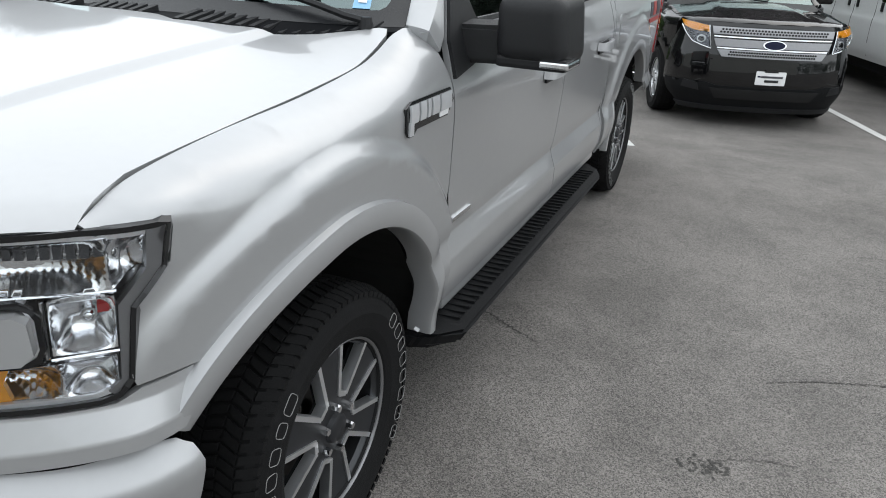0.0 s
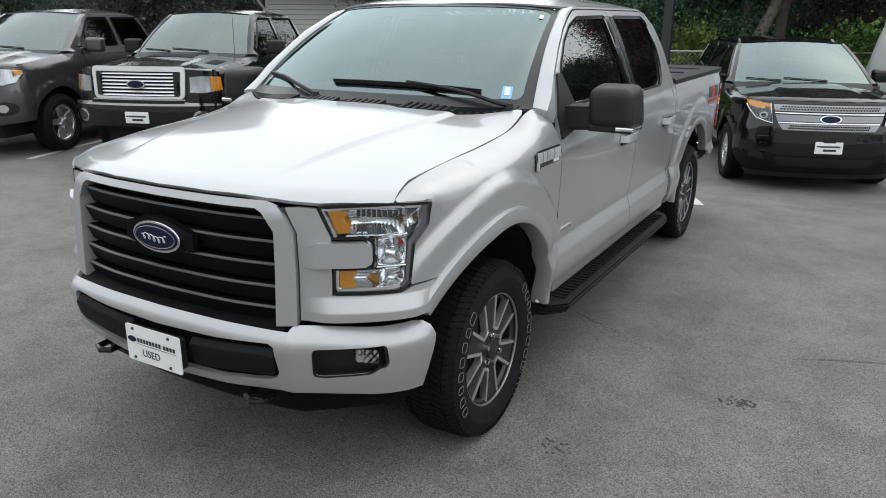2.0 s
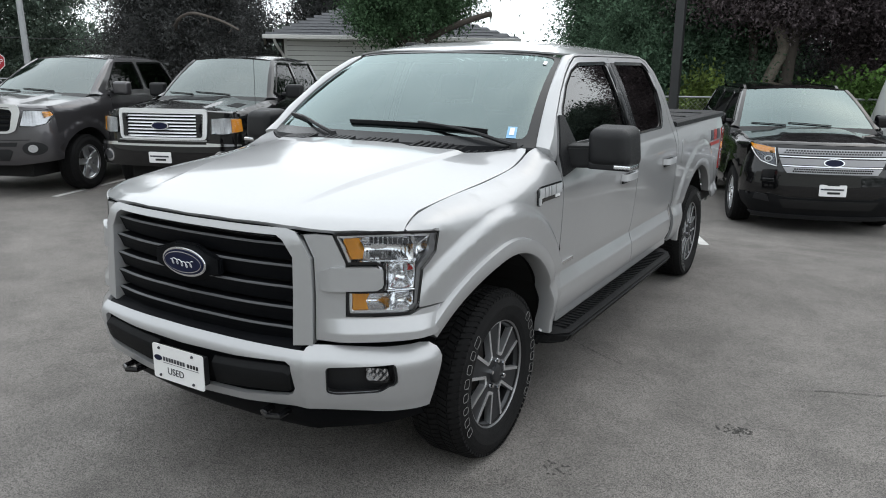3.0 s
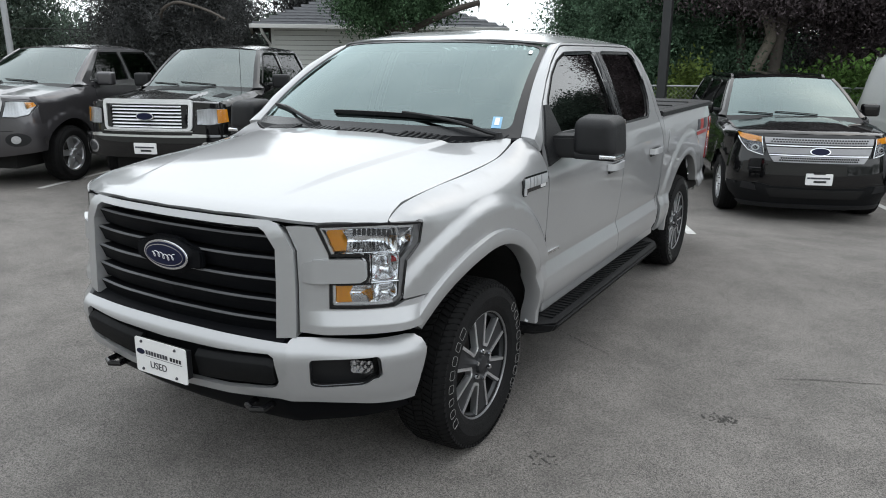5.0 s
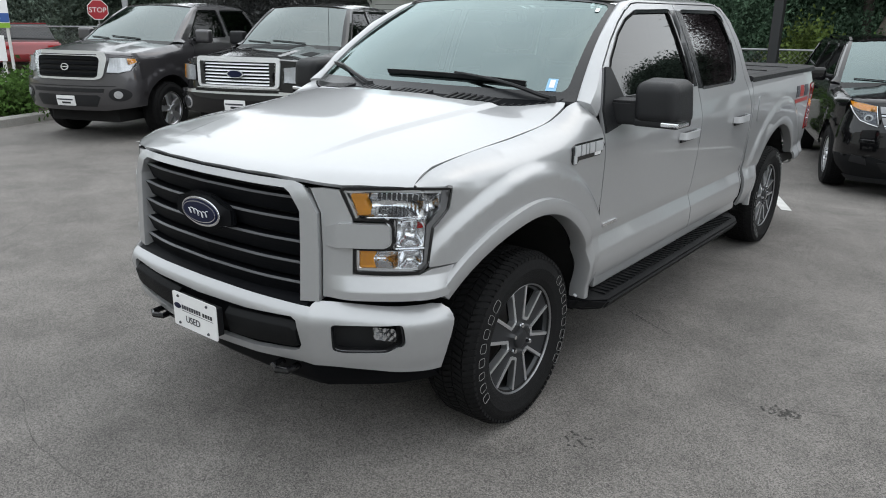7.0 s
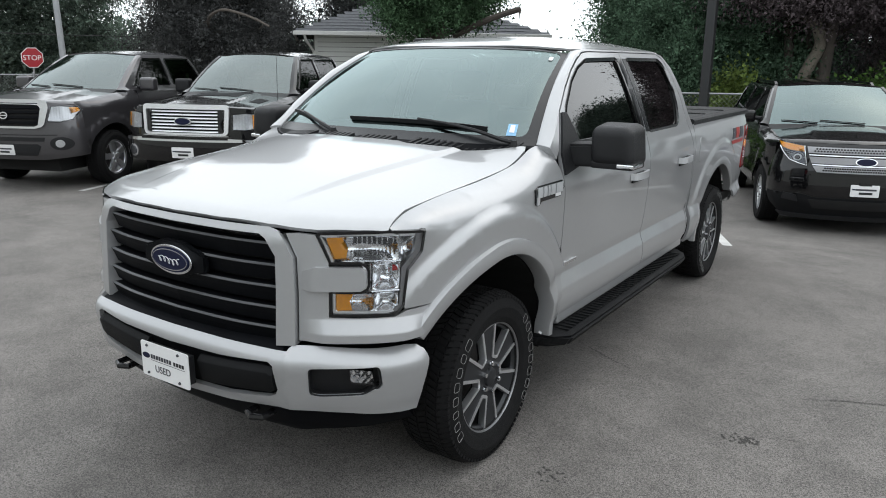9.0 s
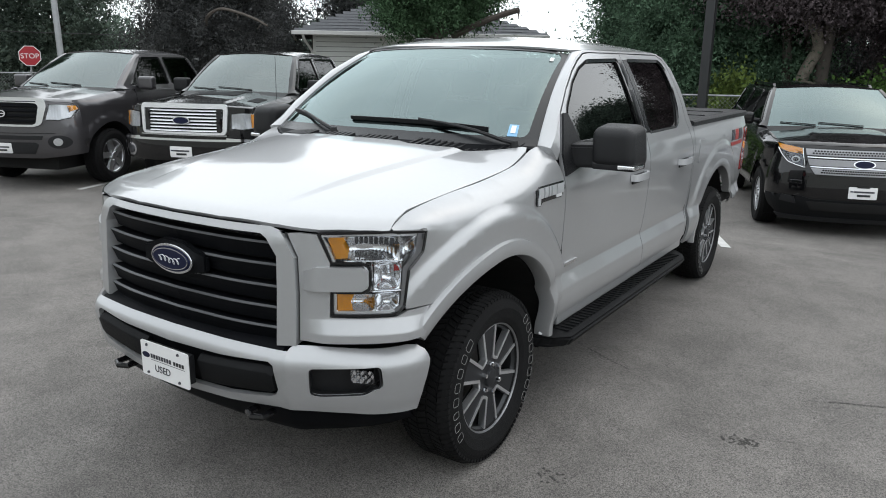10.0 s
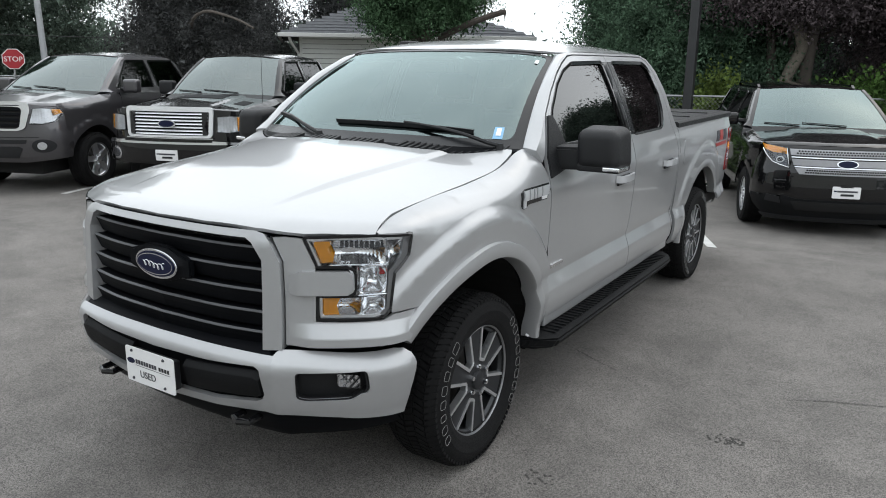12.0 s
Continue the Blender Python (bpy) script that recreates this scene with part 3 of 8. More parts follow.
    win_f = rounded([(0.665, 1.392), (0.80, 1.575), (0.955, 1.692), (1.10, 1.762), (1.25, 1.803), (1.715, 1.812), (1.745, 1.392)], 0.025)
    crease = [[(0.5, 0.56), (2.9, 0.56)], [(0.5, 0.662), (2.9, 0.662)], [(0.5, 0.676), (2.9, 0.676)], [(0.5, 0.735), (2.9, 0.735)], [(0.5, 0.745), (2.9, 0.745)], [(0.5, 1.21), (2.9, 1.21)], [(0.5, 1.222), (2.9, 1.222)], [(0.5, 1.36), (2.9, 1.36)]]
    rd = [(1.812, 0.535), (1.822, 0.75), (1.845, 0.87), (1.859, 1.0), (1.857, 1.18), (1.835, 1.38), (1.825, 1.60), (1.807, 1.848), (2.50, 1.848), (2.60, 1.815), (2.66, 1.72), (2.70, 1.55), (2.705, 1.40),
          (2.76, 1.30), (2.815, 1.16), (2.825, 0.99), (2.79, 0.82), (2.765, 0.70), (2.72, 0.56), (2.70, 0.535)]
    win_r = rounded([(1.90, 1.372), (1.885, 1.812), (2.49, 1.812), (2.565, 1.77), (2.60, 1.62), (2.585, 1.50), (2.53, 1.40), (2.47, 1.375)], 0.03)
    P = lambda y, z: (body_x(y, z), y, z)
    for nm, outl, hole in (("front_door", fd, win_f), ("rear_door", rd, win_r)):
        for ob in panel(nm, outl, P, (1, 0, 0), paint, t, holes=[hole], step=0.035, creases=crease, sides=(1, -1)):
            sg = 1 if ob.data.vertices[0].co.x > 0 else -1
            pane = panel("window_pane", hole, lambda y, z: (body_x(y, z) - 0.012, y, z), (1, 0, 0), M["side_glass"], ob, step=0.15, depth=0, sides=(sg,))
            bm = bmesh.new()
            sweep(bm, [(sg * (body_x(y, z) - 0.004), y, z) for y, z in dense(hole, 0.08)], [(-0.010, -0.006), (0.010, -0.006), (0.010, 0.006), (-0.010, 0.006)], closed=True, up=(1, 0, 0))
            part("window_seal", bm, M["gloss_black"], ob)
            y0 = 1.50 if nm == "front_door" else 2.44
            # dark slab that paints the shade in the hollow behind the handle
            bm = bmesh.new()
            box(bm, (sg * 1.004 - 0.006, y0 + 0.03, 1.094), (sg * 1.004 + 0.006, y0 + 0.225, 1.152), 0.004)
            part("handle_recess_shade", bm, M["trim"], ob)
            bm = bmesh.new()
            sweep(bm, smooth_line([(sg * 1.0, y0 + 0.01, 1.135), (sg * 1.035, y0 + 0.03, 1.135), (sg * 1.042, y0 + 0.12, 1.136), (sg * 1.035, y0 + 0.22, 1.137), (sg * 1.0, y0 + 0.245, 1.137)], 5), [(-0.008, -0.02), (0.008, -0.02), (0.008, 0.02), (-0.008, 0.02)])
            part("door_handle", bm, M["badge_silver"], ob, "bright silver pull handle", smooth=False)
    for sg in (1, -1):
        # pillar applique between the windows
        panel("pillar_trim", [(1.752, 1.392), (1.722, 1.815), (1.80, 1.815), (1.822, 1.392)], lambda y, z: (body_x(y, z) + 0.003, y, z), (1, 0, 0), M["frit"], t, step=0.1, depth=0.01, sides=(sg,))
        panel("pillar_trim", [(1.838, 1.378), (1.815, 1.815), (1.885, 1.815), (1.897, 1.375)], lambda y, z: (body_x(y, z) + 0.003, y, z), (1, 0, 0), M["frit"], t, step=0.1, depth=0.01, sides=(sg,))
        # pillars and roof rail
        outer = [(0.505, 1.392), (0.59, 1.45), (0.675, 1.535), (0.93, 1.725), (1.14, 1.828), (1.28, 1.862), (2.45, 1.866), (2.62, 1.84), (2.72, 1.76), (2.775, 1.62), (2.785, 1.45), (2.855, 1.30), (2.855, 0.99), (2.80, 0.70), (2.75, 0.56)]
        inner = [(2.73, 0.56), (2.775, 0.70), (2.833, 0.99), (2.823, 1.16), (2.768, 1.302), (2.713, 1.40), (2.708, 1.55), (2.668, 1.725), (2.606, 1.822), (2.50, 1.855), (1.32, 1.852), (1.238, 1.845), (1.125, 1.808), (0.995, 1.75), (0.845, 1.663), (0.70, 1.553), (0.59, 1.37), (0.545, 1.335)]
        panel("cab_frame", outer + inner, P, (1, 0, 0), paint, t, step=0.03, sides=(sg,), depth=0.03)
        # windshield pillar
        bm = bmesh.new()
        edge = dense(outer[:6], 0.03, closed=False)
        rows = []
        for i in range(31):
            v = i / 30
            a = Vector(ws(0.985, v))
            k = v * (len(edge) - 1)
            y, z = np.interp(k, range(len(edge)), [q[0] for q in edge]), np.interp(k, range(len(edge)), [q[1] for q in edge])
            b = Vector((body_x(y, z), y, z))
            mid = (a + b) / 2 + Vector((0.007, -0.008, 0.007))
            row = [a + Vector((0.0, 0.01, -0.012)), a + Vector((0.003, -0.002, 0.008)), (a * 2 + mid * 2) / 4 + Vector((0, -0.006, 0.006)), mid, (mid * 2 + b * 2) / 4 + Vector((0.004, 0, 0)), b, b - Vector((0.02, 0, 0))]
            if i == 0:
                rows.append([bm.verts.new((sg * (q.x - 0.02), q.y + 0.02, q.z - 0.05)) for q in row])
            rows.append([bm.verts.new((sg * q.x, q.y, q.z)) for q in row])
        for p, q in zip(rows, rows[1:]):
            for k in range(6):
                bm.faces.new((p[k], p[k + 1], q[k + 1], q[k]))
        bmesh.ops.recalc_face_normals(bm, faces=bm.faces)
        part("windshield_pillar", bm, paint, t, smooth=True)
        # mirror base and mirror
        sail = [(0.590, 1.255), (0.60, 1.36), (0.712, 1.548), (0.76, 1.545), (0.82, 1.41), (0.90, 1.375), (1.0, 1.34), (0.78, 1.285)]
        panel("mirror_base", sail, lambda y, z: (body_x(y, z) + 0.012, y, z), (1, 0, 0), M["trim"], t, step=0.05, depth=0.014, sides=(sg,))
        bm = bmesh.new()
        sec = [(0.69, 1.285), (0.69, 1.395), (0.80, 1.405), (0.84, 1.34), (0.80, 1.28)]
        lo = [bm.verts.new((sg * 0.95, y, z)) for y, z in sec]
        hi = [bm.verts.new((sg * 1.12, y + 0.02, z + 0.005)) for y, z in sec]
        for i in range(5):
            bm.faces.new((lo[i], lo[(i + 1) % 5], hi[(i + 1) % 5], hi[i]))
        bm.faces.new(hi)
        bm.faces.new(lo[::-1])
        bmesh.ops.recalc_face_normals(bm, faces=bm.faces)
        bmesh.ops.bevel(bm, geom=list(bm.edges), offset=0.012, segments=2, affect="EDGES")
        mirror = part("wing_mirror", bm, M["trim"], t, "black plastic wing mirror")
        bm = bmesh.new()
        vs = box(bm, (1.07, 0.66, 1.298), (1.318, 0.86, 1.508))
        for v in vs:
            if v.co.y < 0.7:
                v.co.x += 0.012 if v.co.x < 1.2 else -0.02
                v.co.z += -0.018 if v.co.z > 1.4 else 0.008
            if v.co.z > 1.4 and v.co.x > 1.2:
                v.co.x -= 0.02
        bmesh.ops.bevel(bm, geom=list(bm.edges), offset=0.048, segments=5, profile=0.55, affect="EDGES")
        if sg < 0:
            bmesh.ops.scale(bm, vec=(-1, 1, 1), verts=bm.verts)
            bmesh.ops.reverse_faces(bm, faces=bm.faces)
        part("mirror_cap", bm, M["trim"], mirror, smooth=True)
        bm = bmesh.new()
        box(bm, (1.085, 0.675, 1.288), (1.30, 0.85, 1.325), 0.012)
        if sg < 0:
            bmesh.ops.scale(bm, vec=(-1, 1, 1), verts=bm.verts)
            bmesh.ops.reverse_faces(bm, faces=bm.faces)
        part("mirror_skirt", bm, M["trim"], mirror)
        boxed("mirror_lamp", (min(sg * 1.222, sg * 1.308), 0.667, 1.297), (max(sg * 1.222, sg * 1.308), 0.80, 1.318), M["reflector"], mirror, 0.006, "clear mirror lamp")
        boxed("mirror_glass", (min(sg * 1.095, sg * 1.285), 0.858, 1.325), (max(sg * 1.095, sg * 1.285), 0.864, 1.48), M["chrome"], mirror, 0.002)
    # hood
    crown = [(-0.93, 1.206), (-0.89, 1.222), (-0.83, 1.240), (-0.70, 1.268), (-0.4, 1.320), (0.0, 1.378), (0.2, 1.402), (0.5, 1.435)]

    fall = [(-0.9, 0.072), (-0.5, 0.072), (-0.2, 0.082), (0.0, 0.090), (0.2, 0.090), (0.3, 0.082), (0.4, 0.066), (0.5, 0.050)]

    def hood(x, y):
        a = abs(x)
        z = curve_at(crown, y) - curve_at(fall, y) * (a / 0.86) ** 2.4
        z += 0.020 * sstep(0.24, 0.45, y) * sstep(0.35, 0.70, a)
        w = 0.40 + 0.16 * (y + 0.75)
        z += 0.014 * (1 - sstep(w, w + 0.04, a)) * sstep(-0.80, -0.35, y)
        yf = curve_at([(0, -0.912), (0.25, -0.902), (0.49, -0.868), (0.55, -0.848), (0.667, -0.797), (0.78, -0.725), (0.9, -0.61)], a)
        d = y - yf
        z -= (0.007 + 0.012 * sstep(0.48, 0.62, a)) * max(0, 1 - d / 0.09) ** 2
        return (x, y, z)
    half = [(0.0, -0.912), (0.25, -0.902), (0.49, -0.868), (0.552, -0.846), (0.667, -0.797), (0.78, -0.722), (0.868, -0.645), (0.848, -0.56), (0.836, -0.50), (0.846, -0.28), (0.856, 0.01), (0.862, 0.25), (0.864, 0.36), (0.860, 0.42), (0.846, 0.452), (0.825, 0.446),
            (0.78, 0.40), (0.70, 0.335), (0.6, 0.272), (0.5, 0.222), (0.35, 0.172), (0.28, 0.19), (0.0, 0.165)]
    outl = half + [(-x, y) for x, y in reversed(half[1:-1])]
    lines = []
    for k in (-0.006, 0.0, 0.008, 0.016, 0.024, 0.032, 0.040, 0.046):
        for sg in (1, -1):
            lines.append([(sg * (0.40 + 0.16 * (y / 20 + 0.75) + k), y / 20) for y in range(-16, 6)])
    panel("hood", outl, hood, (0, 0, 1), paint, t, step=0.035, creases=lines, depth=0.016)
    # cowl with slots, wipers and glass
    full = [(-0.985, 0.0), (0.985, 0.0), (0.985, 1.0), (-0.985, 1.0)]
    glass_pane = panel("windshield", full, ws, (0, -1, 0.5), M["windshield"], t, step=0.09, depth=0, label="greenish windshield glass", eps=0.01)[0]
    # black printed band round the glass
    band_in = rounded([(-0.86, 0.07), (0.86, 0.07), (0.925, 0.975), (-0.925, 0.975)], 0.08, 6)
    panel("glass_border", full, ws, (0, -1, 0.5), M["frit"], glass_pane, holes=[band_in], step=0.08, depth=0, lift=0.003, eps=0.01)
    bm = bmesh.new()
    rows = []
    for i in range(41):
        u = -1 + 2 * i / 40
        a, b = ws(u, 0.0), ws(u, 0.03)
        hz = [(0.0, 0.165), (0.28, 0.19), (0.35, 0.172), (0.5, 0.222), (0.6, 0.272), (0.70, 0.335), (0.78, 0.40), (0.83, 0.448), (0.95, 0.52)]
        yf = np.interp(abs(a[0]), [q[0] for q in hz], [q[1] for q in hz]) + 0.004
        zf = hood(min(abs(a[0]), 0.85), yf)[2] - 0.012
        rows.append([bm.verts.new((a[0], yf, zf - 0.05)), bm.verts.new((a[0], yf, zf)), bm.verts.new((a[0], (yf + a[1]) / 2, (zf + a[2]) / 2 + 0.004)), bm.verts.new((a[0], a[1], a[2] + 0.002)), bm.verts.new(b)])
    for p, q in zip(rows, rows[1:]):
        for k in range(4):
            bm.faces.new((p[k], q[k], q[k + 1], p[k + 1]))
    cowl = part("cowl", bm, M["grille_black"], t, "black slotted plastic cowl under the windshield", smooth=True)
    for i in range(50):
        x = -0.80 + 1.6 * i / 49
        if abs(x) < 0.04 or 0.24 < abs(x) < 0.32:
            continue
        a = ws(min(0.97, abs(x) / 0.872) * (1 if x > 0 else -1), 0)
        yf = np.interp(abs(x), [q[0] for q in hz], [q[1] for q in hz])
        zf = hood(x, yf)[2] - 0.008
        at = lambda f: (yf + (a[1] - yf) * f, zf + (a[2] - zf) * f)
        (y0, z0), (y1, z1) = at(0.12), at(0.80)
        bm = bmesh.new()
        vs = [bm.verts.new((x + dx, yy, zz + dz)) for yy, zz, k in ((y0, z0, 0.0), (y1, z1, 0.012)) for dz in (-0.01, 0.008 + k) for dx in (k - 0.009, k + 0.009)]
        for f in ((2, 3, 7, 6), (0, 2, 6, 4), (1, 5, 7, 3), (0, 1, 3, 2), (4, 6, 7, 5)):
            bm.faces.new([vs[j] for j in f])
        bmesh.ops.recalc_face_normals(bm, faces=bm.faces)
        part("cowl_rib", bm, M["trim"], cowl)
    # two wipers: a hooked arm from its pivot to the middle of a jointed blade
    for pivot, mid, tip0, tip1 in (((0.66, -0.015), (0.17, 0.150), (-0.09, 0.135), (0.49, 0.110)), ((-0.12, 0.015), (-0.42, 0.150), (-0.60, 0.165), (-0.32, 0.115))):
        on = lambda x, v, h: Vector(ws(max(-0.97, min(0.97, x / 0.86)), max(0.0, v))) + Vector((0, -0.4 * h, h))
        bm = bmesh.new()
        tube(bm, [on(pivot[0] + (mid[0] - pivot[0]) * f, pivot[1] + (mid[1] - pivot[1]) * f, 0.016 + 0.016 * math.sin(math.pi * f)) for f in (0, 0.15, 0.3, 0.45, 0.6, 0.75, 0.9, 1.0)], 0.011, 6, 0.007)
        w = part("wiper_arm", bm, M["trim"], t, "black windshield wiper")
        bm = bmesh.new()
        sweep(bm, [on(tip0[0] + (tip1[0] - tip0[0]) * f / 10, tip0[1] + (tip1[1] - tip0[1]) * f / 10 + 0.012 * math.sin(math.pi * f / 10), 0.012) for f in range(11)], [(-0.005, -0.012), (0.005, -0.012), (0.011, 0.008), (-0.011, 0.008)])
        part("wiper_blade", bm, M["trim"], w)
        bm = bmesh.new()
        bmesh.ops.create_cone(bm, cap_ends=True, segments=12, radius1=0.022, radius2=0.016, depth=0.03, matrix=Matrix.Translation(on(*pivot, 0.012)))
        part("wiper_pivot", bm, M["trim"], w)
    # stickers on the glass
    panel("sticker", [(0.690, 0.075), (0.762, 0.075), (0.756, 0.170), (0.686, 0.170)], ws, (0, -1, 0.5), M["sticker"], glass_pane, step=0.06, depth=0, lift=0.003, eps=0.01, label="pale blue square sticker")
    panel("sticker", [(0.706, 0.098), (0.742, 0.098), (0.738, 0.158), (0.704, 0.158)], ws, (0, -1, 0.5), M["white"], glass_pane, step=0.06, depth=0, lift=0.006, eps=0.01)
    panel("sticker", rounded([(0.80, 0.86), (0.845, 0.86), (0.845, 0.91), (0.80, 0.91)], 0.012), ws, (0, -1, 0.5), M["white"], glass_pane, step=0.03, depth=0, lift=0.004, eps=0.01)
    # roof
    ridge = [(1.05, 1.868), (1.075, 1.882), (1.11, 1.896), (1.2, 1.914), (1.4, 1.937), (1.8, 1.950), (2.3, 1.940), (2.6, 1.915), (2.72, 1.885)]

    def roof(x, y):
        a = abs(x) / 0.76
        z = curve_at(ridge, y)
        e = curve_at([(1.05, 1.84), (1.2, 1.852), (1.4, 1.864), (2.3, 1.868), (2.6, 1.855), (2.72, 1.84)], y)
        zz = z + (e - z) * a**2.6
        zz -= 0.010 * math.exp(-((abs(x) - 0.44) / 0.03) ** 2) * sstep(1.3, 1.5, y)
        return (x, y, zz)
    edge = [(0.0, 1.062), (0.3, 1.074), (0.5, 1.097), (0.62, 1.128), (0.712, 1.19), (0.745, 1.26), (0.752, 1.4), (0.752, 2.4), (0.74, 2.55), (0.66, 2.67), (0.4, 2.71), (0.0, 2.72)]
    panel("roof", edge + [(-x, y) for x, y in reversed(edge[1:-1])], roof, (0, 0, 1), paint, t, step=0.03, depth=0.01)
    boxed("antenna_base", (-0.525, 1.42, 1.905), (-0.445, 1.56, 1.938), M["trim"], t, 0.015, "small dark roof antenna")
    boxed("brake_lamp", (-0.13, 2.62, 1.895), (0.13, 2.72, 1.925), M["red_lens"], t, 0.008, "red brake lamp at the roof's rear edge")
    # back of the cab
    panel("rear_window", [(-0.78, 1.36), (0.78, 1.36), (0.66, 1.83), (-0.66, 1.83)], lambda x, z: (x, 2.80 - 0.15 * (z - 1.36), z), (0, 1, 0), M["side_glass"], t, step=0.2, depth=0)
    bm = bmesh.new()
    box(bm, (-0.955, 2.74, 0.55), (0.955, 2.80, 1.36), 0.02)
    part("cab_back", bm, paint, t)
    for sg in (1, -1):
        bm = bmesh.new()
        sweep(bm, [(sg * 0.84, 2.72, 1.36), (sg * 0.76, 2.70, 1.6), (sg * 0.66, 2.62, 1.83)], [(-0.07, -0.015), (0.07, -0.015), (0.07, 0.015), (-0.07, 0.015)], up=(0, 1, 0))
        part("rear_pillar", bm, paint, t)
    # cabin
    bm = bmesh.new()
    box(bm, (-0.90, 0.60, 0.50), (0.90, 2.74, 0.62), 0.02)
    part("cabin_floor", bm, M["seat"], t)
    bm = bmesh.new()
    prism(bm, [(0.42, 1.35), (0.62, 1.39), (0.95, 1.36), (1.06, 1.28), (1.02, 1.10), (0.90, 0.85), (0.60, 0.80), (0.50, 1.08)], lambda a, b, h: (-0.88 + h, a, b), 1.76)
    bmesh.ops.bevel(bm, geom=list(bm.edges), offset=0.02, segments=2, affect="EDGES")
    part("dashboard", bm, M["trim"], t)
    bm = bmesh.new()
    ring = [(0.42 + 0.19 * math.cos(a), 1.17 + 0.05 * math.sin(a), 1.26 + 0.17 * math.sin(a)) for a in np.linspace(0, 2 * math.pi, 33)]
    tube(bm, ring, 0.015, 8)
    tube(bm, [(0.24, 1.17, 1.26), (0.60, 1.17, 1.26)], 0.018, 6)
    tube(bm, [(0.42, 1.17, 1.26), (0.42, 1.0, 1.15)], 0.03, 6)
    part("steering_wheel", bm, M["trim"], t)
    for x in (-0.42, 0.42):
        seat(t, x, 1.52, 0.92, M["seat"])
    for x in (-0.5, 0.0, 0.5):
        seat(t, x, 2.36, 0.92, M["seat"], 0.5)
    boxed("door_lining", (-0.9, 0.60, 0.60), (-0.86, 2.74, 1.33), M["seat"], t, 0.01)
    boxed("door_lining", (0.86, 0.60, 0.60), (0.9, 2.74, 1.33), M["seat"], t, 0.01)
    boxed("inner_mirror", (-0.12, 0.98, 1.74), (0.12, 1.02, 1.80), M["trim"], t, 0.012)
    # bed: rails, cover, tailgate, lamps
    for sg in (1, -1):
        bm = bmesh.new()
        sweep(bm, [(sg * 0.925, 2.87, 1.372), (sg * 0.925, 4.61, 1.372)], [(-0.045, -0.02), (0.045, -0.02), (0.045, 0.012), (0.03, 0.022), (-0.03, 0.022), (-0.045, 0.012)])
        part("bed_rail", bm, M["trim"], t)
    cover = boxed("bed_cover", (-0.90, 2.88, 1.355), (0.90, 4.62, 1.398), M["trim"], t, 0.012, "black folding bed cover")
    for y in (3.45, 4.03):
        boxed("cover_hinge", (-0.89, y - 0.015, 1.392), (0.89, y + 0.015, 1.406), M["gloss_black"], cover, 0.004)
    boxed("bed_front", (-0.93, 2.85, 0.6), (0.93, 2.90, 1.36), paint, t, 0.01)
    boxed("bed_floor", (-0.93, 2.86, 0.60), (0.93, 4.6, 0.68), M["dark"], t)
    boxed("tailgate", (-0.80, 4.60, 0.72), (0.80, 4.68, 1.375), paint, t, 0.025)
    boxed("rear_bumper", (-0.86, 4.62, 0.50), (0.86, 4.82, 0.68), M["chrome"], t, 0.04)
    for sg in (1, -1):
        bm = bmesh.new()
        prism(bm, rounded([(4.466, 0.865), (4.466, 1.245), (4.63, 1.252), (4.63, 0.86)], 0.02), lambda a, b, h: (sg * (body_x(a, b) - 0.12 + h), a, b), 0.128)
        part("tail_lamp", bm, M["red_lens"], t, "red tail lamp")
        # decal on the bed side
        L = lambda y, z: (body_x(y, z) + 0.021 * (1 - sstep(0.755, 0.80, math.hypot(y - 3.64, z - 0.41))), y, z)
        for k, (y0, y1) in enumerate(((3.98, 4.09), (4.10, 4.22), (4.23, 4.37))):
            panel("decal_mark", [(y0, 1.165), (y1 - 0.01, 1.165), (y1, 1.255), (y0 + 0.02, 1.255)], L, (1, 0, 0), M["ink"] if k != 1 else M["red_decal"], t, step=0.06, depth=0.002, lift=0.003, sides=(sg,), label="dark and red decal block")
        panel("decal_mark", [(3.96, 1.120), (4.38, 1.120), (4.38, 1.150), (3.96, 1.150)], L, (1, 0, 0), M["red_decal"], t, step=0.06, depth=0.002, lift=0.003, sides=(sg,), label="red decal strip")
    # fuel lid on the driver's side
    panel("fuel_lid", rounded([(2.97, 1.07), (3.15, 1.07), (3.15, 1.25), (2.97, 1.25)], 0.04), S, (1, 0, 0), paint, t, step=0.04, depth=0.006, lift=0.0045)
    # fender badges and small engine badge
    for sg in (1, -1):
        F = lambda y, z: (body_x(y, z), y, z)
        b = panel("badge", [(0.262, 1.165), (0.262, 1.225), (0.30, 1.238), (0.545, 1.238), (0.56, 1.205), (0.52, 1.165), (0.32, 1.165), (0.30, 1.15), (0.275, 1.15)], F, (1, 0, 0), M["gloss_black"], t, step=0.05, depth=0.008, lift=0.008, sides=(sg,), label="chrome and black model badge")[0]
        for y0, y1 in ((0.272, 0.316), (0.328, 0.362), (0.374, 0.392), (0.404, 0.448), (0.460, 0.532)):
            panel("badge_letter", [(y0, 1.186), (y1, 1.186), (y1 + 0.008, 1.230), (y0 + 0.008, 1.230)], F, (1, 0, 0), M["badge_silver"], b, step=0.03, depth=0.006, lift=0.014, sides=(sg,))
        panel("badge_letter", [(0.268, 1.155), (0.29, 1.155), (0.29, 1.19), (0.268, 1.19)], F, (1, 0, 0), M["badge_silver"], b, step=0.03, depth=0.006, lift=0.014, sides=(sg,))
        panel("badge_letter", [(0.46, 1.170), (0.515, 1.170), (0.52, 1.184), (0.46, 1.184)], F, (1, 0, 0), M["white"], b, step=0.03, depth=0.003, lift=0.011, sides=(sg,))
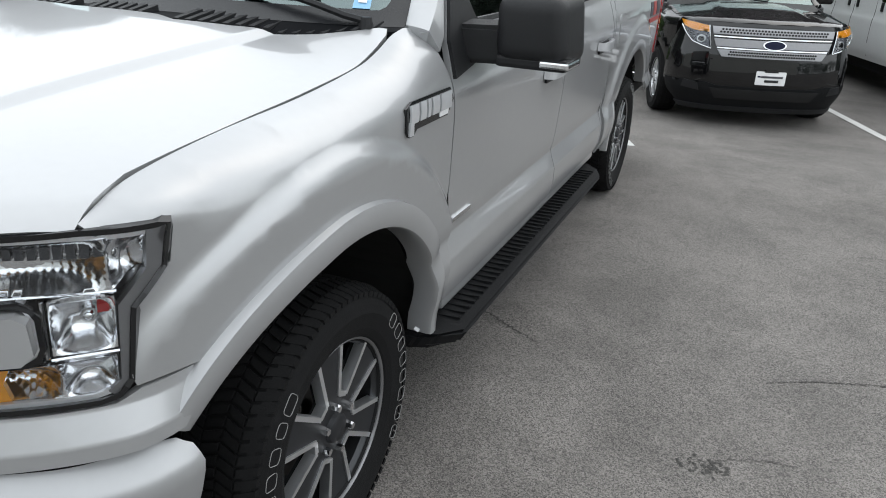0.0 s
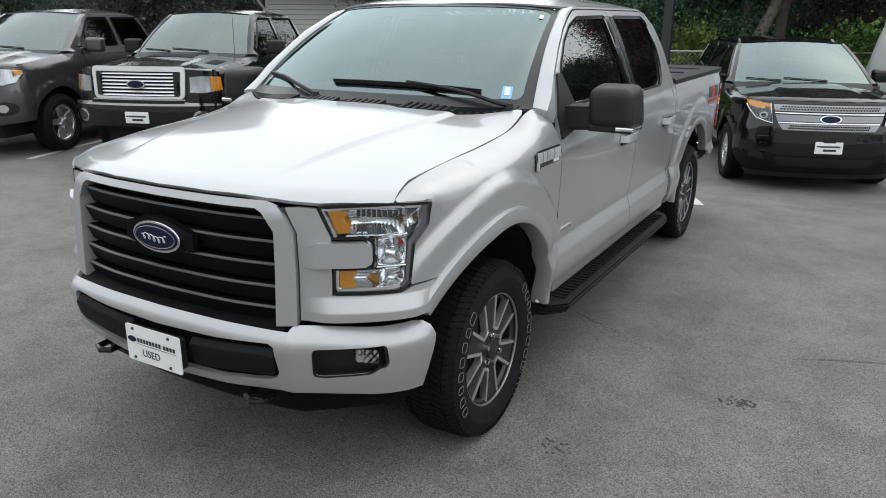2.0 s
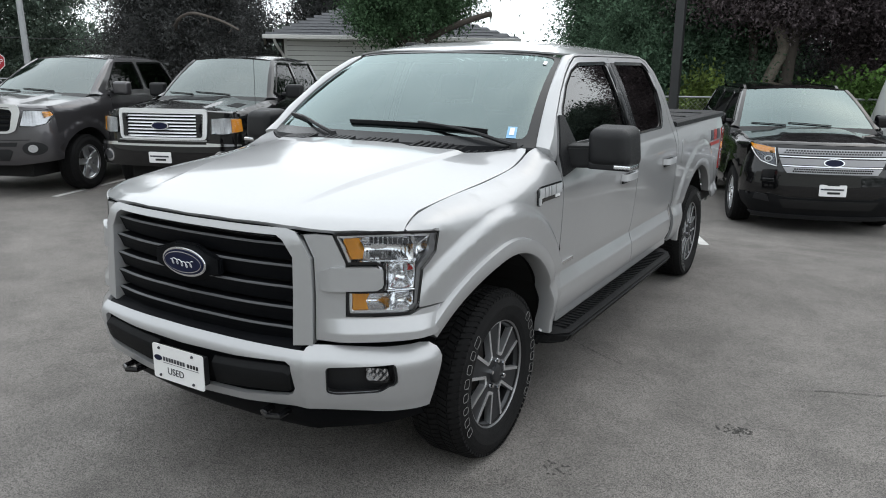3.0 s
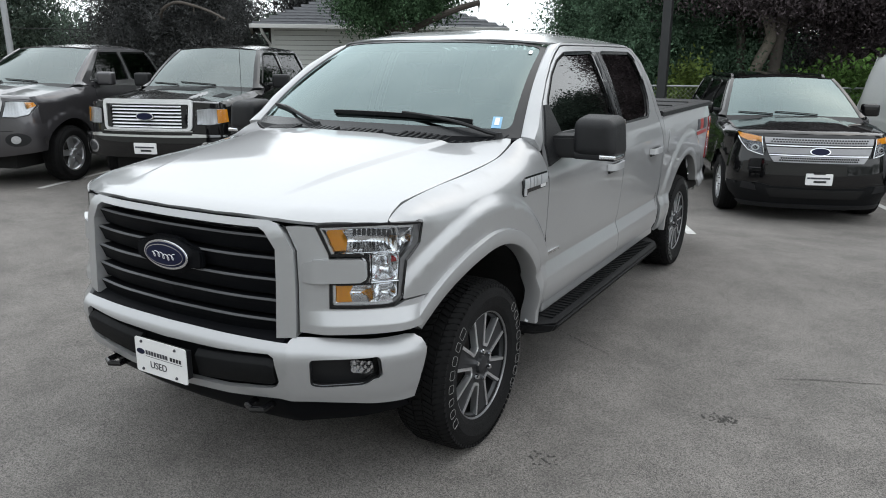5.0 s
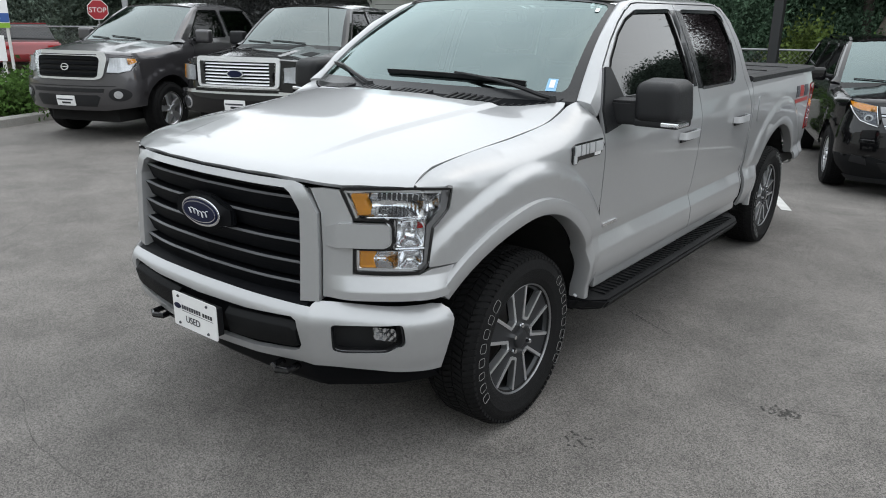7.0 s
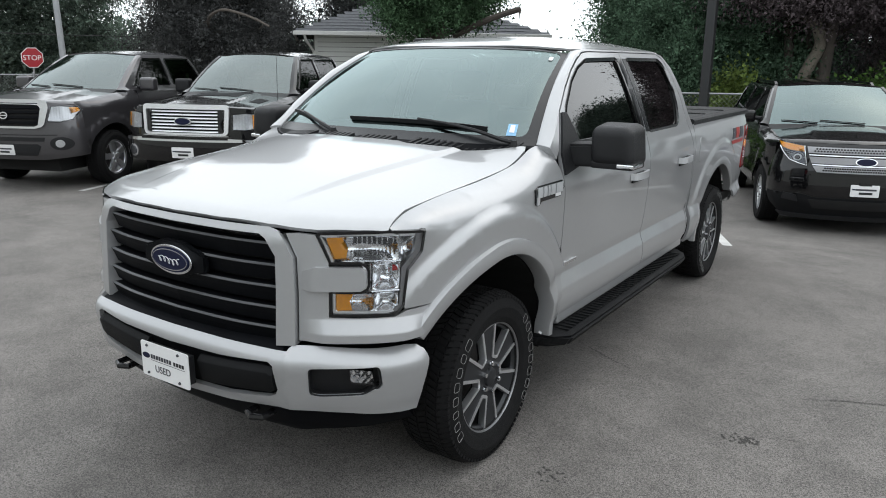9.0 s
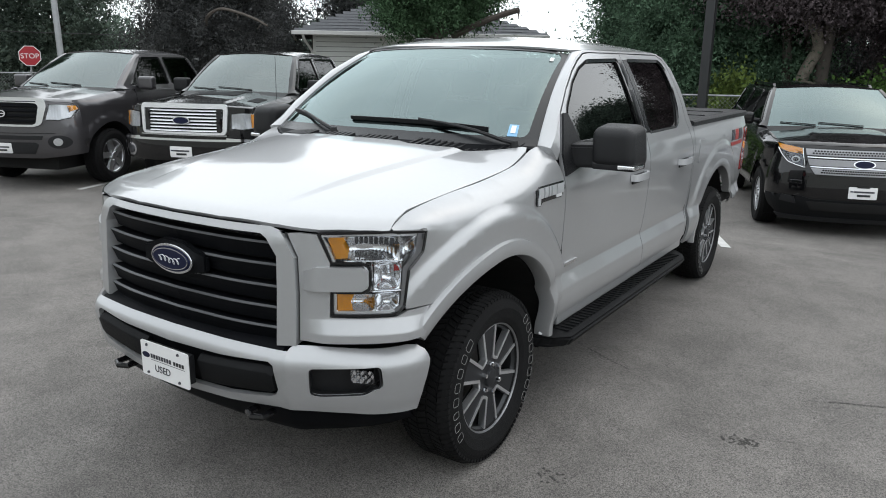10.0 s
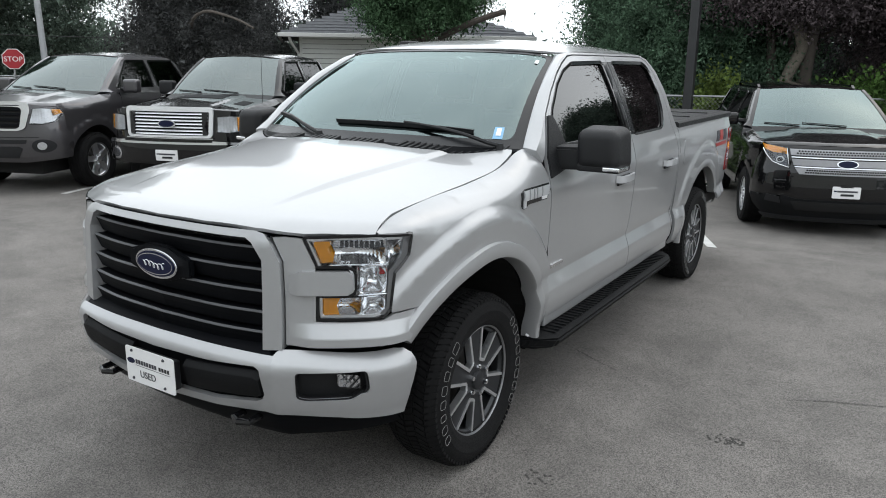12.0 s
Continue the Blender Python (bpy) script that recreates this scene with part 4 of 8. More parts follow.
        panel("door_badge", [(0.645, 0.783), (0.80, 0.783), (0.80, 0.80), (0.645, 0.80)], F, (1, 0, 0), M["chrome"], t, step=0.05, depth=0.006, lift=0.006, sides=(sg,), label="slim chrome door badge")
    # rocker and side steps
    for sg in (1, -1):
        boxed("rocker", (min(sg * 0.86, sg * 0.968), 0.64, 0.462), (max(sg * 0.86, sg * 0.968), 2.80, 0.532), paint, t, 0.012)
        plan = [(0.90, 0.45), (0.97, 0.465), (1.02, 0.51), (1.082, 0.60), (1.085, 2.56), (1.05, 2.64), (0.98, 2.70), (0.90, 2.71)]
        bm = bmesh.new()
        # the outer edge falls away, thin below
        prism(bm, [(sg * x, y) for x, y in plan], lambda a, b, h: (a * (0.965 if h == 0 else 1.0), b, 0.392 + h - 0.022 * sstep(1.03, 1.09, abs(a))), 0.060)
        bmesh.ops.bevel(bm, geom=list(bm.edges), offset=0.014, segments=2, affect="EDGES")
        step = part("side_step", bm, M["pad_black"], t, "black ribbed side step")
        for k in range(44):
            y = 0.62 + k * 0.0445
            bm = bmesh.new()
            prism(bm, [(sg * 0.945, y), (sg * 1.035, y + 0.02), (sg * 1.035, y + 0.032), (sg * 0.945, y + 0.012)], lambda a, b, h: (a, b, 0.449 + h - 0.004 * sstep(1.0, 1.035, abs(a))), 0.006)
            part("step_rib", bm, M["pad_black"], step)
        for y in (0.75, 1.6, 2.45):
            boxed("step_bracket", (min(sg * 0.7, sg * 0.98), y - 0.03, 0.36), (max(sg * 0.7, sg * 0.98), y + 0.03, 0.40), M["dark"], t)
    # wheels, frame below
    for y in (0.0, 3.683):
        for sg in (1, -1):
            wheel(t, sg * 0.838, y, 0.397, 0.40, 0.275, 0.252, "twin", 4 if y < 1 else 38, sg, lettered=True)
    boxed("chassis", (-0.5, -0.75, 0.33), (0.5, 4.5, 0.55), M["dark"], t, 0.03)
    boxed("underbody", (-0.84, -0.60, 0.44), (0.84, -0.45, 0.50), M["dark"], t)
    boxed("underbody", (-0.86, 0.55, 0.42), (0.86, 3.05, 0.47), M["dark"], t)
    boxed("underbody", (-0.66, -0.45, 0.46), (0.66, 0.55, 0.50), M["dark"], t)
    boxed("axle", (-0.75, 3.62, 0.33), (0.75, 3.75, 0.46), M["dark"], t, 0.04)
    boxed("axle", (-0.75, -0.06, 0.33), (0.75, 0.06, 0.43), M["dark"], t, 0.04)
    boxed("engine_block", (-0.55, -0.70, 0.55), (0.55, 0.45, 1.12), M["dark"], t, 0.03)
    front_end(t, paint)
    return t


def front_end(t, paint):
    face = Plan([(0.0, -0.925), (0.3, -0.91), (0.5, -0.875), (0.61, -0.845), (0.70, -0.795), (0.80, -0.725), (0.88, -0.65), (0.925, -0.58), (0.95, -0.48), (0.957, -0.40)])

    def F(s, z, lift=0.0):
        x, y, nx, ny = face.at(s)
        return (x + nx * lift, y + ny * lift + 0.06 * (z - 0.95), z)
    conv = lambda pts: [(face.of(x), z) for x, z in pts]
    both = lambda pts: pts + [(-x, z) for x, z in reversed(pts)]
    # grille frame
    outer = conv(both([(0.603, 0.757), (0.600, 0.95), (0.592, 1.086), (0.551, 1.160), (0.528, 1.184), (0.49, 1.193)]))
    inner = conv(both([(0.528, 0.748), (0.528, 0.95), (0.524, 1.088), (0.480, 1.151), (0.452, 1.166)]))
    # the frame is open below, an arch of three bars
    arch_line = outer + [inner[-1 - i] for i in range(len(inner))]
    grille = panel("grille", arch_line, lambda s, z: F(s, z, 0.022 - 0.35 * max(0.0, z - 1.150)), (0, -1, 0), paint, t, step=0.04, depth=0.07, label="silver framed black bar grille")[0]
    # a black strip paints the shade in the gap between hood and grille
    bm = bmesh.new()
    sweep(bm, [F(face.of(0.535) * (-1 + i / 20), 1.192 - 0.02 * sstep(14, 20, abs(i - 20)), -0.008) for i in range(41)], [(-0.010, -0.008), (0.010, -0.008), (0.010, 0.004), (-0.010, 0.004)])
    part("hood_gap_shade", bm, M["grille_black"], grille, "black strip painting the shaded gap under the hood's edge")
    # back of the grille and bars
    back = conv(both([(0.535, 0.66), (0.535, 1.09), (0.46, 1.19)]))
    panel("grille_mesh", back, lambda s, z: F(s, z, -0.055), (0, -1, 0), M["dark"], grille, step=0.1, depth=0)
    # a light strip along each bar's upper edge paints its highlight
    for z in (1.121, 1.040, 0.958, 0.878, 0.800):
        w = 0.523 if z < 1.09 else 0.498
        for nm, sec, mat in (("grille_bar", [(-0.05, -0.054), (-0.016, -0.054), (-0.002, -0.020), (0.010, 0.004), (0.006, 0.011), (-0.05, 0.011)], M["grille_black"]), ("bar_edge_glint", [(0.003, 0.0095), (0.0118, 0.0055), (0.0130, 0.0085), (0.003, 0.0128)], M["bar_edge_glint"])):
            bm = bmesh.new()
            rows = []
            for i in range(41):
                s = face.of(w) * (-1 + 2 * i / 40)
                rows.append([bm.verts.new(F(s, z + dz, dl - 0.006)) for dl, dz in sec])
            k = len(sec)
            for p, q in zip(rows, rows[1:]):
                for j in range(k):
                    bm.faces.new((p[j], p[(j + 1) % k], q[(j + 1) % k], q[j]))
            bm.faces.new(rows[0][::-1])
            bm.faces.new(rows[-1])
            bmesh.ops.recalc_face_normals(bm, faces=bm.faces)
            part(nm, bm, mat, grille)
    # emblem on its carrier
    oval = lambda a, b, n=40: [(a * math.cos(2 * math.pi * i / n), b * math.sin(2 * math.pi * i / n)) for i in range(n)]
    bm = bmesh.new()
    prism(bm, [(-0.19, 0.975), (-0.13, 0.96), (-0.06, 0.935), (0.06, 0.935), (0.13, 0.96), (0.19, 0.975), (0.19, 1.045), (0.13, 1.06), (0.06, 1.085), (-0.06, 1.085), (-0.13, 1.06), (-0.19, 1.045)], lambda a, b, h: (a, -0.905 - h, b), 0.028)
    bmesh.ops.bevel(bm, geom=list(bm.edges), offset=0.008, segments=2, affect="EDGES")
    emblem = part("emblem", bm, M["grille_black"], grille)
    for nm, a, b, y, th, mat in (("emblem_rim", 0.128, 0.060, -0.93, 0.018, M["chrome"]), ("emblem_plate", 0.118, 0.051, -0.942, 0.010, M["blue"]), ("emblem_line", 0.108, 0.043, -0.9505, 0.003, M["chrome"]), ("emblem_field", 0.104, 0.0395, -0.9505, 0.0045, M["blue"])):
        bm = bmesh.new()
        prism(bm, oval(a, b), lambda u, v, h: (u, y - h, 1.009 + v), th)
        if th > 0.006:
            bmesh.ops.bevel(bm, geom=[e for e in bm.edges if e.calc_length() < 0.05], offset=0.003, segments=2, affect="EDGES")
        part(nm, bm, mat, emblem)
    bm = bmesh.new()
    tube(bm, [(-0.066 + 0.132 * i / 80 + 0.011 * math.sin(i * 0.393), -0.956, 1.006 + 0.011 * math.cos(i * 0.393 + 0.4) + 0.004 * math.sin(i * 0.09)) for i in range(81)], 0.0015, 5)
    part("emblem_stroke", bm, M["alloy"], emblem, "plain chrome wavy stroke")
    # panels beside the grille and under the lamps
    sy = lambda y: float(np.interp(y, face.p[:, 1], face.s))
    half = [(0.609, 0.771), (0.606, 0.95), (0.598, 1.086), (0.556, 1.172), (0.60, 1.176), (0.660, 1.172), (0.702, 1.070), (0.705, 0.965), (0.706, 0.862), (0.80, 0.859), (0.894, 0.860), (0.918, 0.878)]
    tail = [(sy(-0.43), 0.881), (sy(-0.47), 0.84), (sy(-0.515), 0.79), (sy(-0.53), 0.771)]
    lines = [conv([(0.61, z), (0.7, z), (0.8, z), (0.9, z)]) + [(sy(-0.50), z)] for z in (0.798, 0.803, 0.808, 0.852, 0.858)]

    def filler(s, z):
        # a sloping ledge that grows out of the flat cheek and runs into the wheel arch
        k = min(1.0, max(0.0, (0.857 - z) / 0.054))
        return F(s, z, 0.027 * k * sstep(face.of(0.612), face.of(0.71), s) * (1 - 0.5 * sstep(sy(-0.62), sy(-0.48), s)))
    panel("lamp_surround", conv(half) + tail, filler, (0.5, -1, 0), paint, t, step=0.03, creases=lines, sides=(1, -1))
    # raised bar in the lamp's notch
    bar = conv([(0.620, 0.966), (0.618, 1.036), (0.66, 1.056), (0.797, 1.056), (0.812, 1.043), (0.816, 0.985), (0.800, 0.968)])
    panel("surround_bar", bar, lambda s, z: F(s, z, 0.022 * sstep(face.of(0.610), face.of(0.665), s)), (0.5, -1, 0), paint, t, step=0.02, depth=0.06, sides=(1, -1))
    # headlights
    c_shape = [(0.667, 1.176), (0.708, 1.068), (0.797, 1.068), (0.815, 1.056), (0.822, 1.04), (0.824, 0.985), (0.818, 0.968), (0.803, 0.958), (0.712, 0.958), (0.713, 0.872), (0.88, 0.870), (0.90, 0.876), (0.912, 0.90), (0.918, 1.035), (0.938, 1.095), (0.941, 1.172), (0.873, 1.182), (0.77, 1.180)]
    for sg in (1, -1):
        shape = conv(c_shape)
        lamp = panel("headlight", shape, lambda s, z: F(s, z, -0.05), (0.5, -1, 0), M["reflector"], t, step=0.05, depth=0, sides=(sg,), label="clear C-shaped headlight with amber ends")[0]
        bm = bmesh.new()
        sweep(bm, [(sg * p[0], p[1], p[2]) for p in (F(s, z, -0.004) for s, z in dense(shape, 0.03))], [(-0.005, -0.05), (0.005, -0.05), (0.005, 0.006), (-0.005, 0.006)], closed=True, up=(sg * 0.5, -0.86, 0))
        bezel = part("bezel", bm, M["gloss_black"], lamp)
        # bright inner frame and the broad black outer edge
        bm = bmesh.new()
        sweep(bm, [(sg * p[0], p[1], p[2]) for p in (F(s, z, -0.010) for s, z in dense([(a + (0.010 if a < face.of(0.8) else -0.010), b + (-0.010 if b > 1.1 else 0.009 if b < 0.9 else 0.0)) for a, b in shape], 0.03))], [(-0.005, -0.03), (0.005, -0.03), (0.005, 0.004), (-0.005, 0.004)], closed=True, up=(sg * 0.5, -0.86, 0))
        part("bezel_line", bm, M["bright_trim"], lamp)
        edge = [(0.896, 0.874), (0.912, 0.90), (0.918, 1.035), (0.938, 1.095), (0.941, 1.172), (0.930, 1.172), (0.928, 1.10), (0.905, 1.045), (0.902, 0.905), (0.888, 0.886)]
        panel("outer_bezel", conv(edge), lambda s, z: F(s, z, -0.003), (0.5, -1, 0), M["satin_silver"], lamp, step=0.02, depth=0.02, sides=(sg,), label="satin grey outer bezel")
        # fluted reflector bowls: upper beam, side cell, lower beam
        for reg, d, cell in (([(0.712, 1.080), (0.690, 1.166), (0.930, 1.166), (0.928, 1.105), (0.902, 1.074)], 0.042, 0.80), ([(0.832, 0.966), (0.832, 1.064), (0.902, 1.064), (0.902, 0.966)], 0.036, 0.0), ([(0.722, 0.882), (0.722, 0.952), (0.900, 0.952), (0.900, 0.900), (0.886, 0.882)], 0.040, 0.62)):
            reg = conv(reg)
            s0, s1 = min(a for a, b in reg), max(a for a, b in reg)
            zl, zh = min(b for a, b in reg), max(b for a, b in reg)

            def bowl(s, z, s0=s0, s1=s1, d=d, zl=zl, zh=zh, cell=cell):
                # a hollow bowl with fine flutes below, and a second smaller cup at its outer end
                u, w = min(1, max(0, (s - s0) / (s1 - s0))), min(1, max(0, (z - zl) / (zh - zl)))
                if cell and u > cell:
                    q = (u - cell) / (1 - cell)
                    return F(s, z, -0.008 - 0.8 * d * (1 - (2 * q - 1) ** 2) * (1 - (2 * w - 1) ** 2))
                q = u / (cell or 1.0)
                hollow = (1 - abs(2 * q - 1) ** 2.4) * (1 - (2 * w - 1) ** 2)
                return F(s, z, -0.008 - 1.05 * d * hollow + 0.0005 * math.sin(u * 150) * (1 - sstep(0.45, 0.6, w)) + 0.004 * sstep(0.70, 0.74, w) * sstep(0.1, 0.2, q))
            panel("reflector_bowl", reg, bowl, (0.5, -1, 0), M["reflector"], lamp, step=0.007, depth=0.01, sides=(sg,))
        # stepped teeth under the upper edge, and bright lines between the cells
        for k in range(9):
            x0 = 0.775 + 0.014 * k
            panel("lamp_tooth", conv([(x0, 1.142 - 0.001 * k), (x0, 1.160), (x0 + 0.010, 1.160), (x0 + 0.010, 1.142 - 0.001 * k)]), lambda s, z: F(s, z, -0.010), (0.5, -1, 0), M["lamp_grey"], lamp, step=0.02, depth=0.02, sides=(sg,))
        for ends in (((0.745, 1.073), (0.905, 1.070)), ((0.830, 0.959), (0.903, 0.959)), ((0.826, 0.962), (0.826, 1.066))):
            bm = bmesh.new()
            tube(bm, [(sg * p[0], p[1], p[2]) for p in (F(face.of(x), z, -0.008) for x, z in ends)], 0.004, 6)
            part("cell_edge", bm, M["chrome"], lamp)
        panel("amber_reflector", conv([(0.885, 1.034), (0.885, 1.050), (0.897, 1.050), (0.897, 1.034)]), lambda s, z: F(s, z, -0.012), (0.5, -1, 0), M["red_lens"], lamp, step=0.02, depth=0.01, sides=(sg,), label="small orange-red side marker")
        for s_, z_ in ((0.905, 1.13), (0.875, 1.02)):
            p = F(face.of(s_), z_, -0.040)
            bm = bmesh.new()
            bmesh.ops.create_uvsphere(bm, u_segments=16, v_segments=10, radius=0.014, matrix=Matrix.Translation((sg * p[0], p[1], p[2])))
            part("bulb", bm, M["chrome"], lamp, smooth=True)
        for am in ([(0.692, 1.160), (0.742, 1.162), (0.760, 1.122), (0.755, 1.086), (0.722, 1.082)], [(0.728, 0.950), (0.778, 0.950), (0.768, 0.922), (0.776, 0.888), (0.728, 0.886)]):
            panel("amber_reflector", conv(am), lambda s, z: F(s, z, -0.010), (0.5, -1, 0), M["amber"], lamp, step=0.02, depth=0.012, sides=(sg,), label="amber side reflector")
        panel("lens", shape, lambda s, z: F(s, z, 0.0), (0.5, -1, 0), M["lens"], lamp, step=0.04, depth=0, sides=(sg,))
    # bumper
    bp = Plan([(0.0, -0.985), (0.3, -0.975), (0.52, -0.950), (0.585, -0.937), (0.603, -0.932), (0.618, -0.922), (0.66, -0.892), (0.75, -0.825), (0.85, -0.735), (0.92, -0.63), (0.948, -0.55), (0.955, -0.50)])
    prof = [(0.42, -0.07), (0.455, -0.046), (0.49, -0.038), (0.53, -0.024), (0.62, -0.006), (0.668, 0.002), (0.686, 0.002), (0.700, -0.001), (0.715, -0.008), (0.757, -0.046), (0.80, -0.085)]

    def B(s, z, lift=0.0):
        x, y, nx, ny = bp.at(s)
        drop = 0.030 * sstep(0.62, 0.95, abs(x))
        l = float(np.interp(z, [q[0] for q in prof], [q[1] for q in prof])) + lift
        return (x + nx * l, y + ny * l, z - drop * (0.9 if z > 0.6 else 0.6))
    bc = lambda pts: [(bp.of(x), z) for x, z in pts]
    e = bp.end
    half = [(0.0, 0.462), (0.3, 0.478), (0.55, 0.505), (0.62, 0.498), (0.8, 0.49)]
    low = bc(half) + [(e - 0.03, 0.465)]
    top = [(e - 0.004, 0.690), (e - 0.012, 0.728), (e - 0.04, 0.748), (e - 0.09, 0.757), (bp.of(0.625), 0.757), (bp.of(0.60), 0.738)]
    bump_out = low + top + [(-a, b) for a, b in reversed(top)] + [(-a, b) for a, b in reversed(low[1:])]
    fog = rounded(bc([(0.672, 0.568), (0.672, 0.682), (0.872, 0.700), (0.880, 0.615), (0.835, 0.572), (0.70, 0.560)]), 0.018)
    fog_l = [(-a, b) for a, b in reversed(fog)]
    slot_half = [(0.0, 0.497), (0.3, 0.512), (0.52, 0.548), (0.548, 0.562), (0.562, 0.585), (0.552, 0.685), (0.53, 0.697), (0.3, 0.682), (0.0, 0.676)]
    slot = bc(slot_half) + [(-a, b) for a, b in reversed(bc(slot_half)[1:-1])]
    bumper = panel("front_bumper", bump_out, B, (0, -1, 0), paint, t, holes=[slot, fog, fog_l], step=0.028, depth=0.02, creases=[[(-e, 0.53), (e, 0.53)], [(-e, 0.668), (e, 0.668)], [(-e, 0.686), (e, 0.686)], [(-e, 0.70), (e, 0.70)], [(-e, 0.715), (e, 0.715)], [(-e, 0.736), (e, 0.736)], bc([(0.605, 0.5), (0.605, 0.75)]), bc([(-0.605, 0.5), (-0.605, 0.75)])], label="silver bumper with black insert")[0]
    # shelf from bumper top back to the fascia
    bm = bmesh.new()
    rows = []
    for i in range(61):
        s = (-e + 2 * e * i / 60) * (e - 0.10) / e
        x, y, nx, ny = bp.at(s)
        mid = 1 - sstep(0.58, 0.63, abs(x))
        a = B(s, 0.757 - 0.022 * mid, -0.012 + 0.008 * mid)
        a = (a[0], a[1], a[2] - 0.018 * (1 - mid))
        rows.append([bm.verts.new(a), bm.verts.new((a[0] - nx * 0.09, a[1] - ny * 0.09, a[2] - 0.004 + 0.045 * mid)), bm.verts.new((a[0] - nx * 0.10, a[1] - ny * 0.10, a[2] - 0.10 * mid - 0.012))])
    for p, q in zip(rows, rows[1:]):
        for k in range(2):
            bm.faces.new((p[k], p[k + 1], q[k + 1], q[k]))
    bmesh.ops.recalc_face_normals(bm, faces=bm.faces)
    part("bumper_gap_trim", bm, M["grille_black"], bumper, smooth=True)
    panel("bumper_insert", slot, lambda s, z: B(s, z, -0.028), (0, -1, 0), M["grille_black"], bumper, step=0.03, depth=0)
    for sg in (1, -1):
        bm = bmesh.new()
        rows = []
        for i in range(33):
            f = i / 32
            x = 0.165 + 0.385 * f
            zb, zt = 0.526 + 0.040 * f + 0.012 * sstep(0.93, 1, f), 0.648 + 0.030 * f - 0.012 * sstep(0.93, 1, f)
            sec = ((zb, -0.03), (zb + 0.004, 0.0), (zb + 0.012, 0.006), (zt - 0.026, 0.008), (zt - 0.020, 0.006), (zt, -0.016), (zt, -0.03))
            rows.append([bm.verts.new(tuple(c * (sg if j == 0 else 1) for j, c in enumerate(B(bp.of(x), z, l)))) for z, l in sec])
        for p, q in zip(rows, rows[1:]):
            for j in range(6):
                bm.faces.new((p[j], p[j + 1], q[j + 1], q[j]))
        bm.faces.new(rows[0])
        bm.faces.new(rows[-1])
        bmesh.ops.recalc_face_normals(bm, faces=bm.faces)
        part("bumper_pad", bm, M["pad_black"], bumper, "black rubbery bumper pad", smooth=True)
        panel("fog_pocket", fog, lambda s, z: B(s, z, -0.05), (0.5, -1, 0), M["trim"], bumper, step=0.06, depth=0, sides=(sg,))
        bm = bmesh.new()
        sweep(bm, [(sg * p[0], p[1], p[2]) for p in (B(s, z, -0.03) for s, z in dense(fog, 0.03))], [(-0.003, -0.025), (0.003, -0.025), (0.003, 0.025), (-0.003, 0.025)], closed=True, up=(sg * 0.6, -0.8, 0))
        part("pocket_wall", bm, M["trim"], bumper)
        lampf = rounded(bc([(0.795, 0.620), (0.793, 0.678), (0.858, 0.672), (0.862, 0.612)]), 0.012)
        fl = panel("fog_lamp", lampf, lambda s, z: B(s, z, -0.034 + 0.0030 * math.sin(s * 210) * math.sin(z * 180) + 0.16 * (z - 0.645)), (0.5, -1, 0), M["reflector"], bumper, step=0.008, depth=0.02, sides=(sg,), label="clear fog lamp")
        panel("lamp_lens", lampf, lambda s, z: B(s, z, -0.018), (0.5, -1, 0), M["lens"], bumper, step=0.05, depth=0, sides=(sg,))
        # tow hooks
        bm = bmesh.new()
        tube(bm, [(sg * 0.43 - 0.04, -0.86, 0.452), (sg * 0.43 - 0.04, -0.935, 0.448), (sg * 0.43, -0.952, 0.448), (sg * 0.43 + 0.04, -0.935, 0.448), (sg * 0.43 + 0.04, -0.86, 0.452)], 0.014, 8)
        part("tow_hook", bm, M["gloss_black"], t)
    # lower air dam
    bm = bmesh.new()
    rows = []
    for i in range(41):
        s = (-e + 2 * e * i / 40) * 0.93
        x, y, nx, ny = bp.at(s)
        rows.append([bm.verts.new((x * 0.96 - nx * 0.05, y + 0.06, 0.50)), bm.verts.new((x * 0.94 - nx * 0.05, y + 0.10, 0.40)), bm.verts.new((x * 0.92 - nx * 0.05, y + 0.16, 0.345)), bm.verts.new((x * 0.9 - nx * 0.08, y + 0.22, 0.36))])
    for p, q in zip(rows, rows[1:]):
        for k in range(3):
            bm.faces.new((p[k], p[k + 1], q[k + 1], q[k]))
    bmesh.ops.recalc_face_normals(bm, faces=bm.faces)
    part("air_dam", bm, M["grille_black"], t, smooth=True)
    # skirt between grille and bumper
    panel("grille_skirt", conv(both([(0.60, 0.60), (0.61, 0.758)])), lambda s, z: F(s, z, -0.02), (0, -1, 0), M["grille_black"], t, step=0.08, depth=0)
    # show plate
    bm = bmesh.new()
    prism(bm, rounded([(-0.152, 0.504), (0.152, 0.504), (0.152, 0.656), (-0.152, 0.656)], 0.012, 4), lambda a, b, h: (a, -1.012 - h, b), 0.004)
    plate = part("show_plate", bm, M["white"], t, "white dealer show plate with dark lettering")
    boxed("plate_bracket", (-0.14, -1.012, 0.52), (0.14, -0.975, 0.64), M["trim"], plate, 0.004)
    for x in (-0.11, 0.09):
        for z in (0.520, 0.640):
            bm = bmesh.new()
            bmesh.ops.create_cone(bm, cap_ends=True, segments=10, radius1=0.007, radius2=0.005, depth=0.006, matrix=Matrix.Translation((x, -1.018, z)) @ Matrix.Rotation(math.pi / 2, 4, "X"))
            part("screw", bm, M["ink"], plate)
    bm = bmesh.new()
    prism(bm, oval(0.024, 0.012, 24), lambda u, v, h: (u - 0.118, -1.0165 - h, 0.596 + v), 0.002)
    part("plate_mark", bm, M["blue"], plate, "small blue oval mark")
